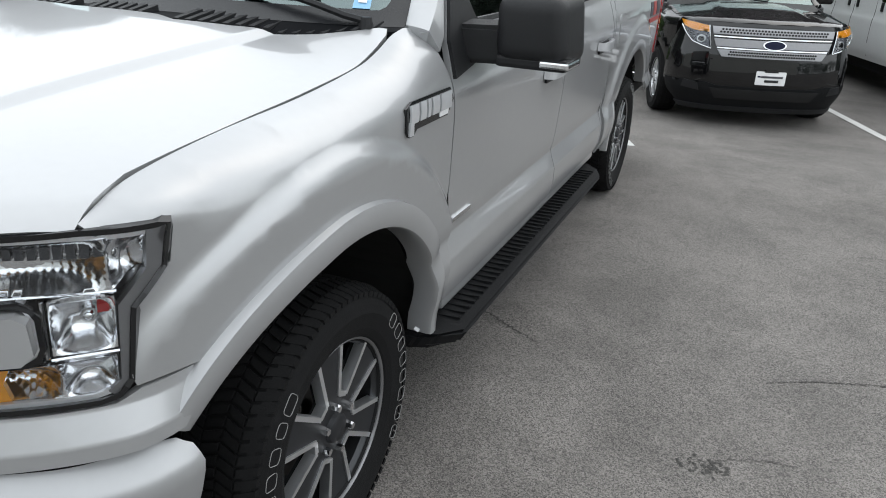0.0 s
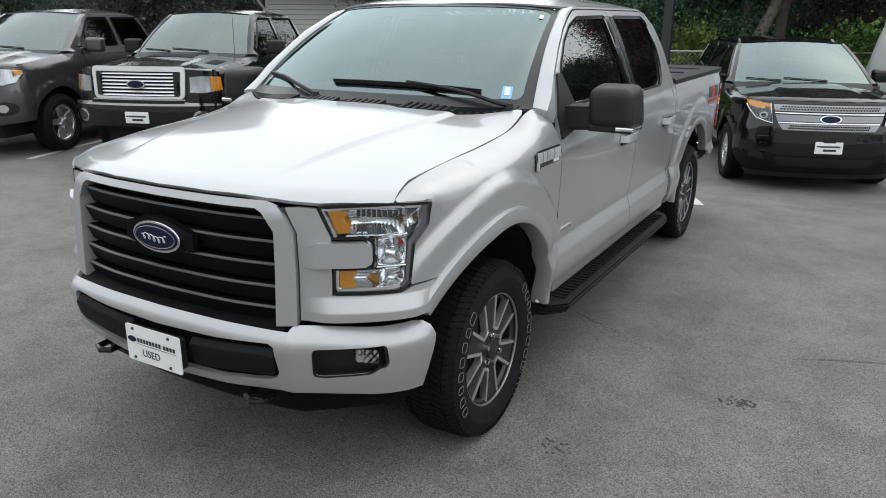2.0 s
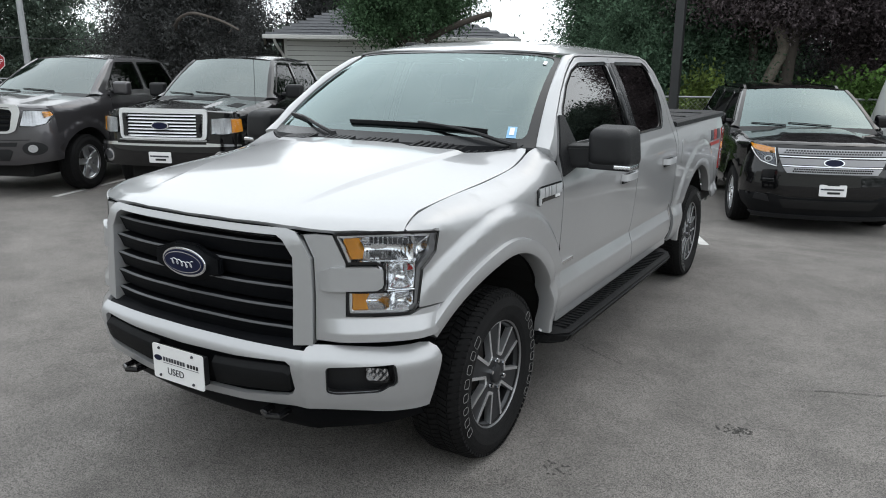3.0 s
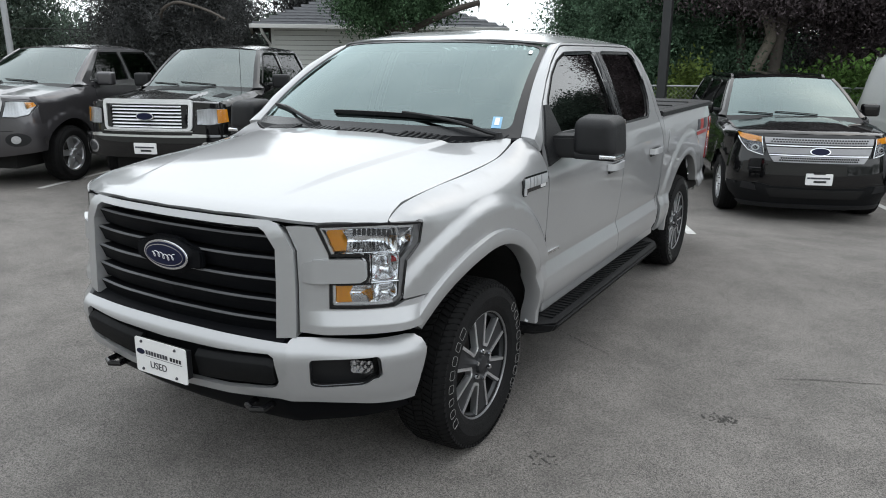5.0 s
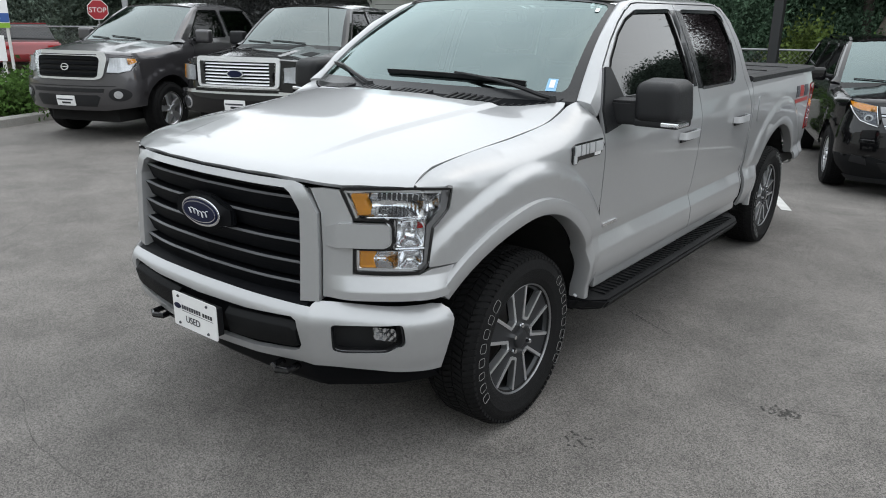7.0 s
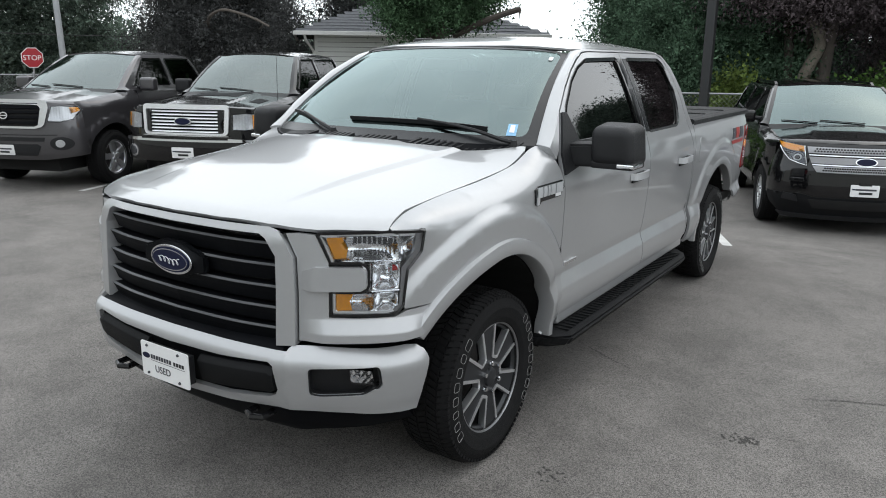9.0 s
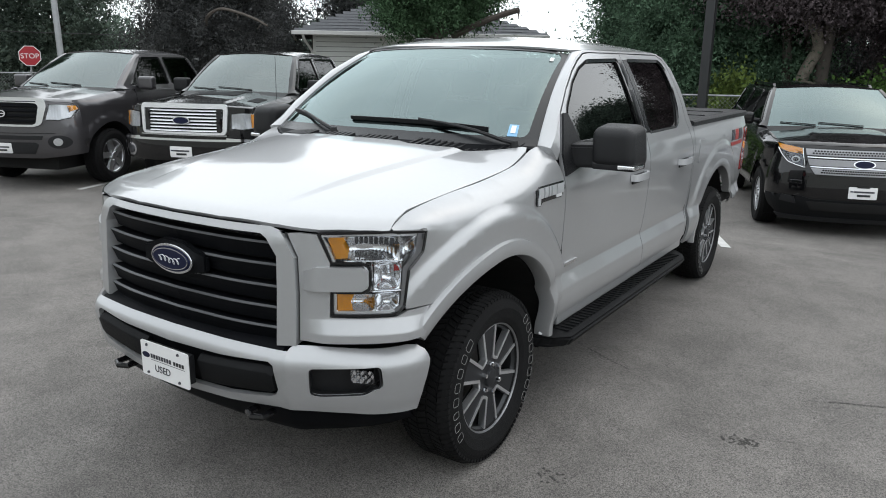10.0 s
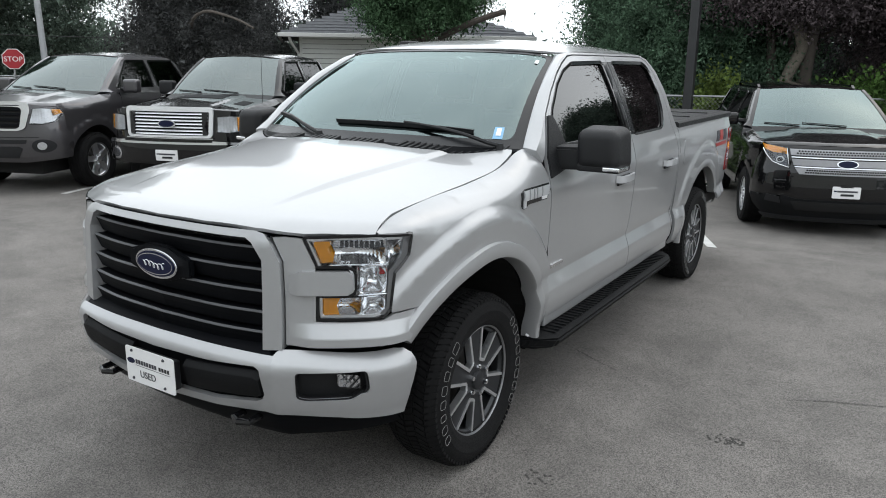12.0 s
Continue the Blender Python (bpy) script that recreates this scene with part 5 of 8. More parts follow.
    for x0, x1, z0, z1, m in ((-0.088, 0.048, 0.588, 0.606, "ink"), (0.058, 0.128, 0.588, 0.604, "alloy_dark"), (-0.088, 0.128, 0.580, 0.5815, "ink")):
        bm = bmesh.new()
        n = 8 if x1 - x0 > 0.1 else 4
        if z1 - z0 < 0.01:
            n = 1
        for k in range(n):
            w = (x1 - x0) / n
            prism(bm, [(x0 + k * w, z0), (x0 + (k + (0.72 if n > 1 else 1)) * w, z0), (x0 + (k + (0.72 if n > 1 else 1)) * w, z1), (x0 + k * w, z1)], lambda a, b, h: (a, -1.0165 - h, b), 0.001)
        part("plate_bar", bm, M[m], plate)
    text_mesh("plate_word", "USED", 0.042, pose(-0.065, -1.0175, 0.534, 90, 0, 0), M["ink"], plate)


def text_mesh(name, words, size, m, mat, parent):
    cu = bpy.data.curves.new(name, "FONT")
    cu.body, cu.size, cu.extrude = words, size, 0.0006
    tmp = new(name, cu)
    me = bpy.data.meshes.new_from_object(tmp)
    bpy.data.objects.remove(tmp)
    me.materials.clear()
    me.materials.append(mat)
    ob = place(new(name, me), parent)
    ob.matrix_basis = m
    return ob


# ---- other vehicles ----
class Kind:
    """Sizes of a vehicle: y runs back from the front axle, z up from the ground."""

    def __init__(self, **k):
        self.k = k

    def __getitem__(self, n):
        return self.k[n]

    def get(self, n, d=None):
        return self.k.get(n, d)


def vehicle(k, paint, label, category):
    """Body, doors, glass, roof, hood, wheels. Returns the thing and its front surface."""
    t = tagged(new(k["name"]), label, category)
    W, belt, roof_z, sill = k["W"], k["belt"], k["roof"], k["sill"]
    y_face, tail = k["face_end"], k["tail"]
    prof = [(sill - 0.05, W - 0.035), (sill + 0.08, W - 0.005), (sill + 0.25, W - 0.018), (belt - 0.35, W - 0.008), (belt - 0.18, W), (belt - 0.06, W - 0.014), (belt, W - 0.035)]

    def bx(y, z):
        if z > belt:
            h = z - belt
            x = W - 0.035 - k.get("inset", 0.0) * sstep(0, 0.05, h) - k["tumble"] * h - 0.22 * h * h
        else:
            x = curve_at(prof, z)
        x -= k["nose"] * max(0, -0.10 - y) ** 1.8
        x -= 0.25 * max(0, y - (tail - 0.5)) ** 2
        return x
    R, wb = k["arch"], k["wb"]
    arches = [(0.0, k["wheel_r"] + 0.0), (wb, k["wheel_r"])]

    def S(y, z):
        x = bx(y, z)
        for cy, cz in arches:
            r = math.hypot(y - cy, z - cz)
            x += 0.018 * (1 - sstep(R + 0.07, R + 0.14, r))
        if y < k["ws_base"]:
            d = hood_edge(y) - z
            e = W - 0.14
            q = min(1.0, max(0.0, d / 0.12))
            x = min(x, e + (x - e) * math.sqrt(max(0.0, 1 - (1 - q) ** 2.2)))
        return (x, y, z)
    hz0, hz1 = k["hood_front"], k["hood_rear"]
    hood_edge = lambda y: hz0 + 0.015 + (hz1 - hz0 - 0.035) * sstep(y_face - 0.35, k["ws_base"] + 0.25, y)
    a_end = 10
    cut0, cuts = k["doors"][0], k["doors"]
    fa = [p for p in arc(0, k["wheel_r"], R, 205, a_end, 30) if p[1] > sill]
    top = [(y_face + (k["ws_base"] - y_face) * i / 8, hood_edge(y_face + (k["ws_base"] - y_face) * i / 8)) for i in range(9)]
    outl = [(y_face, sill + 0.02)] + top + [(cut0 - 0.08, belt), (cut0, belt - 0.06), (cut0, sill)] + list(reversed(fa))
    panel("front_fender", outl, S, (1, 0, 0), paint, t, step=0.06, sides=(1, -1))
    for a, b in zip(cuts, cuts[1:]):
        o = [(a + 0.006, sill), (a + 0.006, belt), (b - 0.006, belt), (b - 0.006, sill)]
        if b > wb - R - 0.1 and not k.get("bed"):
            ca = [p for p in arc(wb, k["wheel_r"], R + 0.01, 175, 90, 20) if p[0] < b - 0.006 and p[1] > sill]
            o = [(a + 0.006, sill), (a + 0.006, belt), (b - 0.006, belt)] + list(reversed(ca)) + [(ca[0][0], sill)] if ca else o
        for ob in panel("door", o, lambda y, z: (bx(y, z), y, z), (1, 0, 0), paint, t, step=0.08, sides=(1, -1)):
            sg = 1 if ob.data.vertices[0].co.x > 0 else -1
            bm = bmesh.new()
            x = sg * (W + 0.018)
            box(bm, (x - 0.012, b - 0.30, belt - 0.17), (x + 0.012, b - 0.09, belt - 0.13), 0.008)
            part("door_handle", bm, M["chrome"] if k.get("chrome_handles") else paint, ob)
    ra = [p for p in arc(wb, k["wheel_r"], R, 178, 2, 34) if p[1] > sill]
    q0 = cuts[-1] + 0.006
    first = [p for p in ra if p[0] > q0]
    zt = k.get("bed_top", belt)
    outl = [(q0, sill), (q0, zt), (tail, zt), (tail + 0.02, sill + 0.1), (tail - 0.05, sill)] + list(reversed(first))
    if first[0][1] > sill + 0.05 and first[0][0] - q0 < 0.05:
        outl = [(q0, first[0][1] + 0.02)] + outl[1:]
    panel("rear_quarter", outl, S, (1, 0, 0), paint, t, step=0.08, sides=(1, -1))
    for (cy, cz) in arches:
        for sg in (1, -1):
            well(t, cy, cz, R + 0.01, W - 0.05, 0.45, sg)
            if k.get("flares"):
                bm = bmesh.new()
                rings = []
                for i in range(41):
                    a = radians(160 + (12 - 160) * i / 40)
                    rings.append([bm.verts.new((sg * (bx(cy + R * math.cos(a), cz + R * math.sin(a)) + 0.018 + dx), cy + r * math.cos(a), cz + r * math.sin(a))) for r, dx in ((R - 0.02, -0.05), (R - 0.02, 0.015), (R, 0.022), (R + 0.04, 0.018), (R + 0.055, -0.005))])
                for p, q in zip(rings, rings[1:]):
                    for j in range(4):
                        bm.faces.new((p[j], p[j + 1], q[j + 1], q[j]))
                bmesh.ops.recalc_face_normals(bm, faces=bm.faces)
                part("arch_flare", bm, k.get("flare_mat", paint), t, smooth=True)
            wheel(t, sg * (W - 0.14), cy, cz, k["wheel_r"], 0.26, k["rim"], k.get("style", "five"), 11 + 25 * cy, sg)
    boxed("chassis", (-0.6, y_face - 0.1, 0.25), (0.6, tail - 0.2, sill + 0.15), M["dark"], t, 0.03)
    # side glass and frame
    yb, yt, rr, bb = k["ws_base"], k["ws_top"], k["roof_rear"], k["back_base"]
    rt = roof_z - 0.085
    frame_o = [(yb + 0.10, belt), (yb + 0.18, belt + 0.06), (yt - 0.08, rt - 0.05), (yt + 0.06, rt), (rr - 0.05, rt), (rr + 0.08, rt - 0.06), (bb, belt)]
    holes = []
    for i, (a, b) in enumerate(k["windows"]):
        lo, hi = belt + 0.05, rt - 0.045
        f = lambda z: yb + 0.22 + (yt - yb - 0.14) * (z - belt) / (rt - belt)
        g = lambda z: bb - 0.09 - (bb - rr - 0.06) * (z - belt) / (rt - belt)
        a0, a1 = max(a, f(lo)), max(a, f(hi))
        b0, b1 = min(b, g(lo)), min(b, g(hi))
        holes.append(rounded([(a0, lo), (a1, hi), (b1, hi), (b0, lo)], 0.03))
    P = lambda y, z: (bx(y, z), y, z)
    for sg in (1, -1):
        fr = panel("window_frame", frame_o, P, (1, 0, 0), paint, t, holes=holes, step=0.07, depth=0.02, sides=(sg,))[0]
        for h in holes:
            panel("window_pane", h, lambda y, z: (bx(y, z) - 0.01, y, z), (1, 0, 0), M["side_glass_far"], fr, step=0.2, depth=0, sides=(sg,))
            bm = bmesh.new()
            sweep(bm, [(sg * (bx(y, z) - 0.002), y, z) for y, z in dense(h, 0.1)], [(-0.014, -0.006), (0.014, -0.006), (0.014, 0.006), (-0.014, 0.006)], closed=True, up=(1, 0, 0))
            part("window_seal", bm, M["gloss_black"], fr)
        # mirror
        mx, my, mz = W + 0.10, yb + 0.40, belt + 0.08
        bm = bmesh.new()
        tube(bm, [(sg * (W - 0.10), my + 0.03, belt + 0.04), (sg * (mx - 0.05), my + 0.03, mz - 0.03)], 0.03, 8)
        mir = part("wing_mirror", bm, M["trim"], t)
        bm = bmesh.new()
        box(bm, (sg * mx - k["mirror"][0] / 2, my - 0.06, mz - 0.09), (sg * mx + k["mirror"][0] / 2, my + 0.09, mz - 0.09 + k["mirror"][1]), 0.045, 4)
        part("mirror_cap", bm, k.get("mirror_mat", paint), mir, smooth=True)
    # windshield, pillars
    wb_x, wt_x = bx(yb + 0.10, belt + 0.05) - 0.035, bx(yt, rt) - 0.05

    def ws(u, v):
        a = min(1.0, abs(u))
        bow = 0.13
        p0 = np.array((a * wb_x, yb - bow * (1 - a * a) + 0.04, hz1 + 0.012 - 0.02 * a * a))
        p1 = np.array((a * wt_x, yt - bow * 0.9 * (1 - a * a), rt + 0.03 - 0.03 * a * a))
        p = p0 + (p1 - p0) * v + np.array((0, -0.015, 0.025)) * math.sin(math.pi * min(1, max(0, v)))
        return (math.copysign(p[0], u) if u else 0.0, p[1], p[2])
    full = [(-0.99, 0), (0.99, 0), (0.99, 1), (-0.99, 1)]
    pane = panel("windshield", full, ws, (0, -1, 0.5), M[k.get("glass", "windshield_far")], t, step=0.12, depth=0, eps=0.01)[0]
    panel("glass_border", full, ws, (0, -1, 0.5), M["gloss_black"], pane, holes=[rounded([(-0.93, 0.07), (0.93, 0.07), (0.94, 0.95), (-0.94, 0.95)], 0.06)], step=0.12, depth=0, lift=-0.005, eps=0.01)
    for sg in (1, -1):
        bm = bmesh.new()
        rows = []
        edge = dense(frame_o[:4], 0.05, closed=False)
        for i in range(17):
            v = i / 16
            a = Vector(ws(0.985, v))
            q = v * (len(edge) - 1)
            y, z = (np.interp(q, range(len(edge)), [e[j] for e in edge]) for j in (0, 1))
            b = Vector((bx(y, z), y, z))
            row = [a + Vector((0, 0.01, -0.01)), a + Vector((0.002, -0.002, 0.006)), (a + b) / 2 + Vector((0.012, -0.012, 0.012)), b, b - Vector((0.02, 0, 0))]
            rows.append([bm.verts.new((sg * c.x, c.y, c.z)) for c in row])
        for p, q in zip(rows, rows[1:]):
            for j in range(4):
                bm.faces.new((p[j], p[j + 1], q[j + 1], q[j]))
        bmesh.ops.recalc_face_normals(bm, faces=bm.faces)
        part("windshield_pillar", bm, paint, t, smooth=True)
        for x0, x1 in ((0.30, -0.25), (-0.28, -0.72)):
            if sg > 0:
                bm = bmesh.new()
                sweep(bm, [Vector(ws((x0 + (x1 - x0) * i / 8) / wb_x, 0.04 + 0.05 * i / 8)) + Vector((0, -0.005, 0.016)) for i in range(9)], [(-0.006, -0.012), (0.006, -0.012), (0.006, 0.0), (-0.006, 0.0)])
                part("wiper_blade", bm, M["trim"], t)
    # roof
    ridge = [(yt - 0.15, rt + 0.035), (yt + 0.1, roof_z - 0.02), ((yt + rr) / 2, roof_z), (rr - 0.1, roof_z - 0.015), (rr + 0.05, rt + 0.02)]

    def roof(x, y):
        e = bx(y, rt)
        z, lo = curve_at(ridge, y), rt
        return (x, y, z + (lo - z) * min(1.2, abs(x) / e) ** 2.8)
    ex = bx(yt, rt) - 0.002
    eo = [(0.0, yt - 0.117), (0.4 * wt_x, yt - 0.098), (0.8 * wt_x, yt - 0.042), (wt_x, yt + 0.005), (bx(yt + 0.1, rt), yt + 0.10), (bx(rr - 0.1, rt), rr - 0.08), (bx(rr, rt) - 0.10, rr + 0.05), (0.0, rr + 0.07)]
    panel("roof", eo + [(-a, b) for a, b in reversed(eo[1:-1])], roof, (0, 0, 1), paint, t, step=0.09, depth=0.02)
    # hood
    yf = k["hood_y"]

    def hood(x, y):
        a = abs(x) / (W - 0.14)
        c = hz0 + 0.028 + (hz1 - hz0 - 0.02) * sstep(yf - 0.35, yb + 0.25, y) + k.get("crown", 0.0) * (1 - min(1.0, a) ** 2) * math.sin(math.pi * min(1, max(0, (y - yf) / (yb - yf))))
        z = c - 0.045 * a**2.2
        z += 0.016 * (1 - sstep(0.46, 0.56, a)) * sstep(yf + 0.1, yf + 0.5, y)
        front = yf + k["hood_bow"] * a * a
        return (x, y, z - 0.03 * max(0, 1 - (y - front) / 0.10) ** 2)
    ho = [(0.0, yf), (0.35 * W, yf + k["hood_bow"] * 0.16), (0.62 * W, yf + k["hood_bow"] * 0.52), (W - 0.15, yf + k["hood_bow"] * 0.98), (W - 0.145, -0.2), (W - 0.14, yb - 0.02), (0.6 * W, yb - 0.10), (0.0, yb - 0.15)]
    panel("hood", ho + [(-a, b) for a, b in reversed(ho[1:-1])], hood, (0, 0, 1), paint, t, step=0.06, depth=0.025)
    # matt black patches laid just above the hood's surface
    for pts in k.get("hood_marks", ()):
        panel("hood_patch", pts, hood, (0, 0, 1), M["grille_black"], t, step=0.06, depth=0.002, lift=0.004, label="matte black patch on the hood")
    bm = bmesh.new()
    rows = []
    for i in range(21):
        u = -1 + i / 10
        p = ws(u, 0.02)
        rows.append([bm.verts.new((p[0], p[1] - 0.16, p[2] - 0.05)), bm.verts.new((p[0], p[1] - 0.02, p[2] - 0.006)), bm.verts.new(p)])
    for p, q in zip(rows, rows[1:]):
        for j in range(2):
            bm.faces.new((p[j], q[j], q[j + 1], p[j + 1]))
    part("cowl", bm, M["trim"], t, smooth=True)
    # inside and back
    boxed("cabin_floor", (-W + 0.12, yb + 0.1, sill), (W - 0.12, bb - 0.05, sill + 0.1), M["seat"], t)
    boxed("dashboard", (-W + 0.12, yb + 0.12, belt - 0.35), (W - 0.12, yb + 0.55, belt - 0.02), M["trim"], t, 0.04)
    for x in (-0.4, 0.4):
        seat(t, x, yb + 1.05, belt - 0.42, M["seat"])
        seat(t, x, yb + 1.95, belt - 0.42, M["seat"])
    boxed("cabin_back", (-W + 0.08, bb - 0.06, sill), (W - 0.08, bb, belt), paint, t, 0.02)
    xt = bx(rr, rt) - 0.08
    panel("rear_window", [(-1, 0), (1, 0), (1, 1), (-1, 1)], lambda u, v: (u * (wb_x + (xt - wb_x) * v), bb - 0.01 + (rr + 0.05 - bb) * v, belt + (rt - belt) * v), (0, 1, 0), M["side_glass"], t, step=0.3, depth=0)
    if k.get("bed"):
        boxed("bed_floor", (-W + 0.08, bb, sill + 0.1), (W - 0.08, tail, sill + 0.2), M["dark"], t)
        boxed("tailgate", (-W + 0.12, tail - 0.06, sill + 0.15), (W - 0.12, tail, zt), paint, t, 0.02)
        for sg in (1, -1):
            boxed("bed_rail", (min(sg * (W - 0.11), sg * (W - 0.03)), q0, zt - 0.01), (max(sg * (W - 0.11), sg * (W - 0.03)), tail, zt + 0.02), M["trim"], t, 0.01)
    else:
        boxed("tailgate", (-W + 0.15, tail - 0.12, sill + 0.1), (W - 0.15, tail - 0.02, belt), paint, t, 0.03)
    boxed("rear_bumper", (-W + 0.08, tail - 0.1, sill - 0.02), (W - 0.08, tail + 0.10, sill + 0.2), k.get("bumper_mat", paint), t, 0.05)
    face = Plan(k["face"])

    def F(s, z, lift=0.0):
        x, y, nx, ny = face.at(s)
        l = lift + curve_at(k["face_profile"], z)
        return (x + nx * l, y + ny * l, z)
    return t, face, F


def front_panel(t, face, F, name, pts, mat, lift=0.0, depth=0.02, sides=None, holes=(), step=0.06, label="", parent=None):
    """A piece of the front: points (x, z); mirrored pairs with sides=(1, -1)."""
    conv = lambda q: [(face.of(x), z) for x, z in q]
    return panel(name, conv(pts), lambda s, z: F(s, z, lift), (0, -1, 0), mat, parent or t, holes=[conv(h) for h in holes], step=step, depth=depth, sides=sides or (1,), label=label)


def sym(half):
    return half + [(-x, z) for x, z in reversed(half)]


def oval_mark(parent, face, F, z, a, b, lift, x=0.0):
    for nm, q, mat, dl in (("emblem_rim", 1.0, M["chrome"], 0.0), ("emblem_plate", 0.86, M["blue"], 0.006)):
        pts = [(x + a * q * math.cos(2 * math.pi * i / 28), z + b * q * math.sin(2 * math.pi * i / 28)) for i in range(28)]
        panel(nm, [(face.of(u), v) for u, v in pts], lambda s, zz: F(s, zz, lift + dl), (0, -1, 0), mat, parent, step=0.05, depth=0.02)


def dealer_plate(t, face, F, x, z, lift):
    w, h = 0.152, 0.07
    pl = front_panel(t, face, F, "show_plate", rounded([(x - w, z - h), (x + w, z - h), (x + w, z + h), (x - w, z + h)], 0.012), M["white"], lift, 0.01, label="white dealer show plate")[0]
    for x0, x1, z0, z1, m in ((-0.10, 0.12, 0.005, 0.025, "ink"), (-0.06, 0.08, -0.04, -0.015, "alloy_dark")):
        front_panel(t, face, F, "plate_bar", [(x + x0, z + z0), (x + x1, z + z0), (x + x1, z + z1), (x + x0, z + z1)], M[m], lift + 0.003, 0.002, parent=pl)
    front_panel(t, face, F, "plate_mark", [(x - 0.135, z + 0.008), (x - 0.105, z + 0.008), (x - 0.105, z + 0.024), (x - 0.135, z + 0.024)], M["blue"], lift + 0.003, 0.002, parent=pl)


def lamp_block(t, face, F, outline, amber, lift, sides=(1, -1), label="clear headlight with amber corner", bowl="lamp_silver"):
    for sg in sides:
        conv = lambda q: [(face.of(x), z) for x, z in q]
        lo, hi = np.min(outline, 0), np.max(outline, 0)
        lamp = panel("headlight", conv(outline), lambda s, z: F(s, z, lift - 0.004), (0, -1, 0), M["gloss_black"], t, step=0.06, depth=0.03, sides=(sg,), label=label)[0]
        c = np.mean(outline, 0)
        inner = [tuple(c + (np.array(p) - c) * 0.90) for p in outline]
        cs, hs, hz = face.of(c[0]), (face.of(hi[0]) - face.of(lo[0])) * 0.55, (hi[1] - lo[1]) * 0.6
        panel("reflector_bowl", conv(inner), lambda s, z: F(s, z, lift + 0.022 - 0.013 * max(0.0, 1 - (2 * abs((s - cs) / hs) - 1) ** 2) * max(0.0, 1 - ((z - c[1]) / hz) ** 2) + 0.0011 * math.sin(s * 170)), (0, -1, 0), M[bowl], lamp, step=0.012, depth=0.01, sides=(sg,))
        panel("amber_reflector", conv(amber), lambda s, z: F(s, z, lift + 0.026), (0, -1, 0), M["amber"], lamp, step=0.05, depth=0.012, sides=(sg,), label="amber lens")
        panel("lens", conv(outline), lambda s, z: F(s, z, lift + 0.032), (0, -1, 0), M["lens"], lamp, step=0.06, depth=0, sides=(sg,))


def conv_bar(t, face, F, z, w, parent):
    """A bright bar whose face leans back."""
    bm = bmesh.new()
    rows = []
    sec = ((0.034, -0.009), (0.032, -0.004), (0.020, 0.008), (0.0, 0.009), (0.0, -0.010))
    for i in range(25):
        s = face.of(w) * (-1 + i / 12)
        rows.append([bm.verts.new(F(s, z + dz, dl)) for dl, dz in sec])
    for p, q in zip(rows, rows[1:]):
        for j in range(5):
            bm.faces.new((p[j], p[(j + 1) % 5], q[(j + 1) % 5], q[j]))
    bmesh.ops.recalc_face_normals(bm, faces=bm.faces)
    part("grille_bar", bm, M["bright_trim"], parent)


PICKUP = dict(W=1.0, belt=1.32, roof=1.93, sill=0.50, tumble=0.28, nose=0.40, wb=3.68, arch=0.50, wheel_r=0.395, rim=0.245, ws_base=0.50, ws_top=1.22, roof_rear=2.62, back_base=2.80, tail=4.65,
              doors=[0.60, 1.78, 2.74], windows=[(0.7, 1.72), (1.82, 2.75)], bed=True, bed_top=1.32, hood_front=1.10, hood_rear=1.30, mirror=(0.24, 0.20), inset=0.09, flares=True)


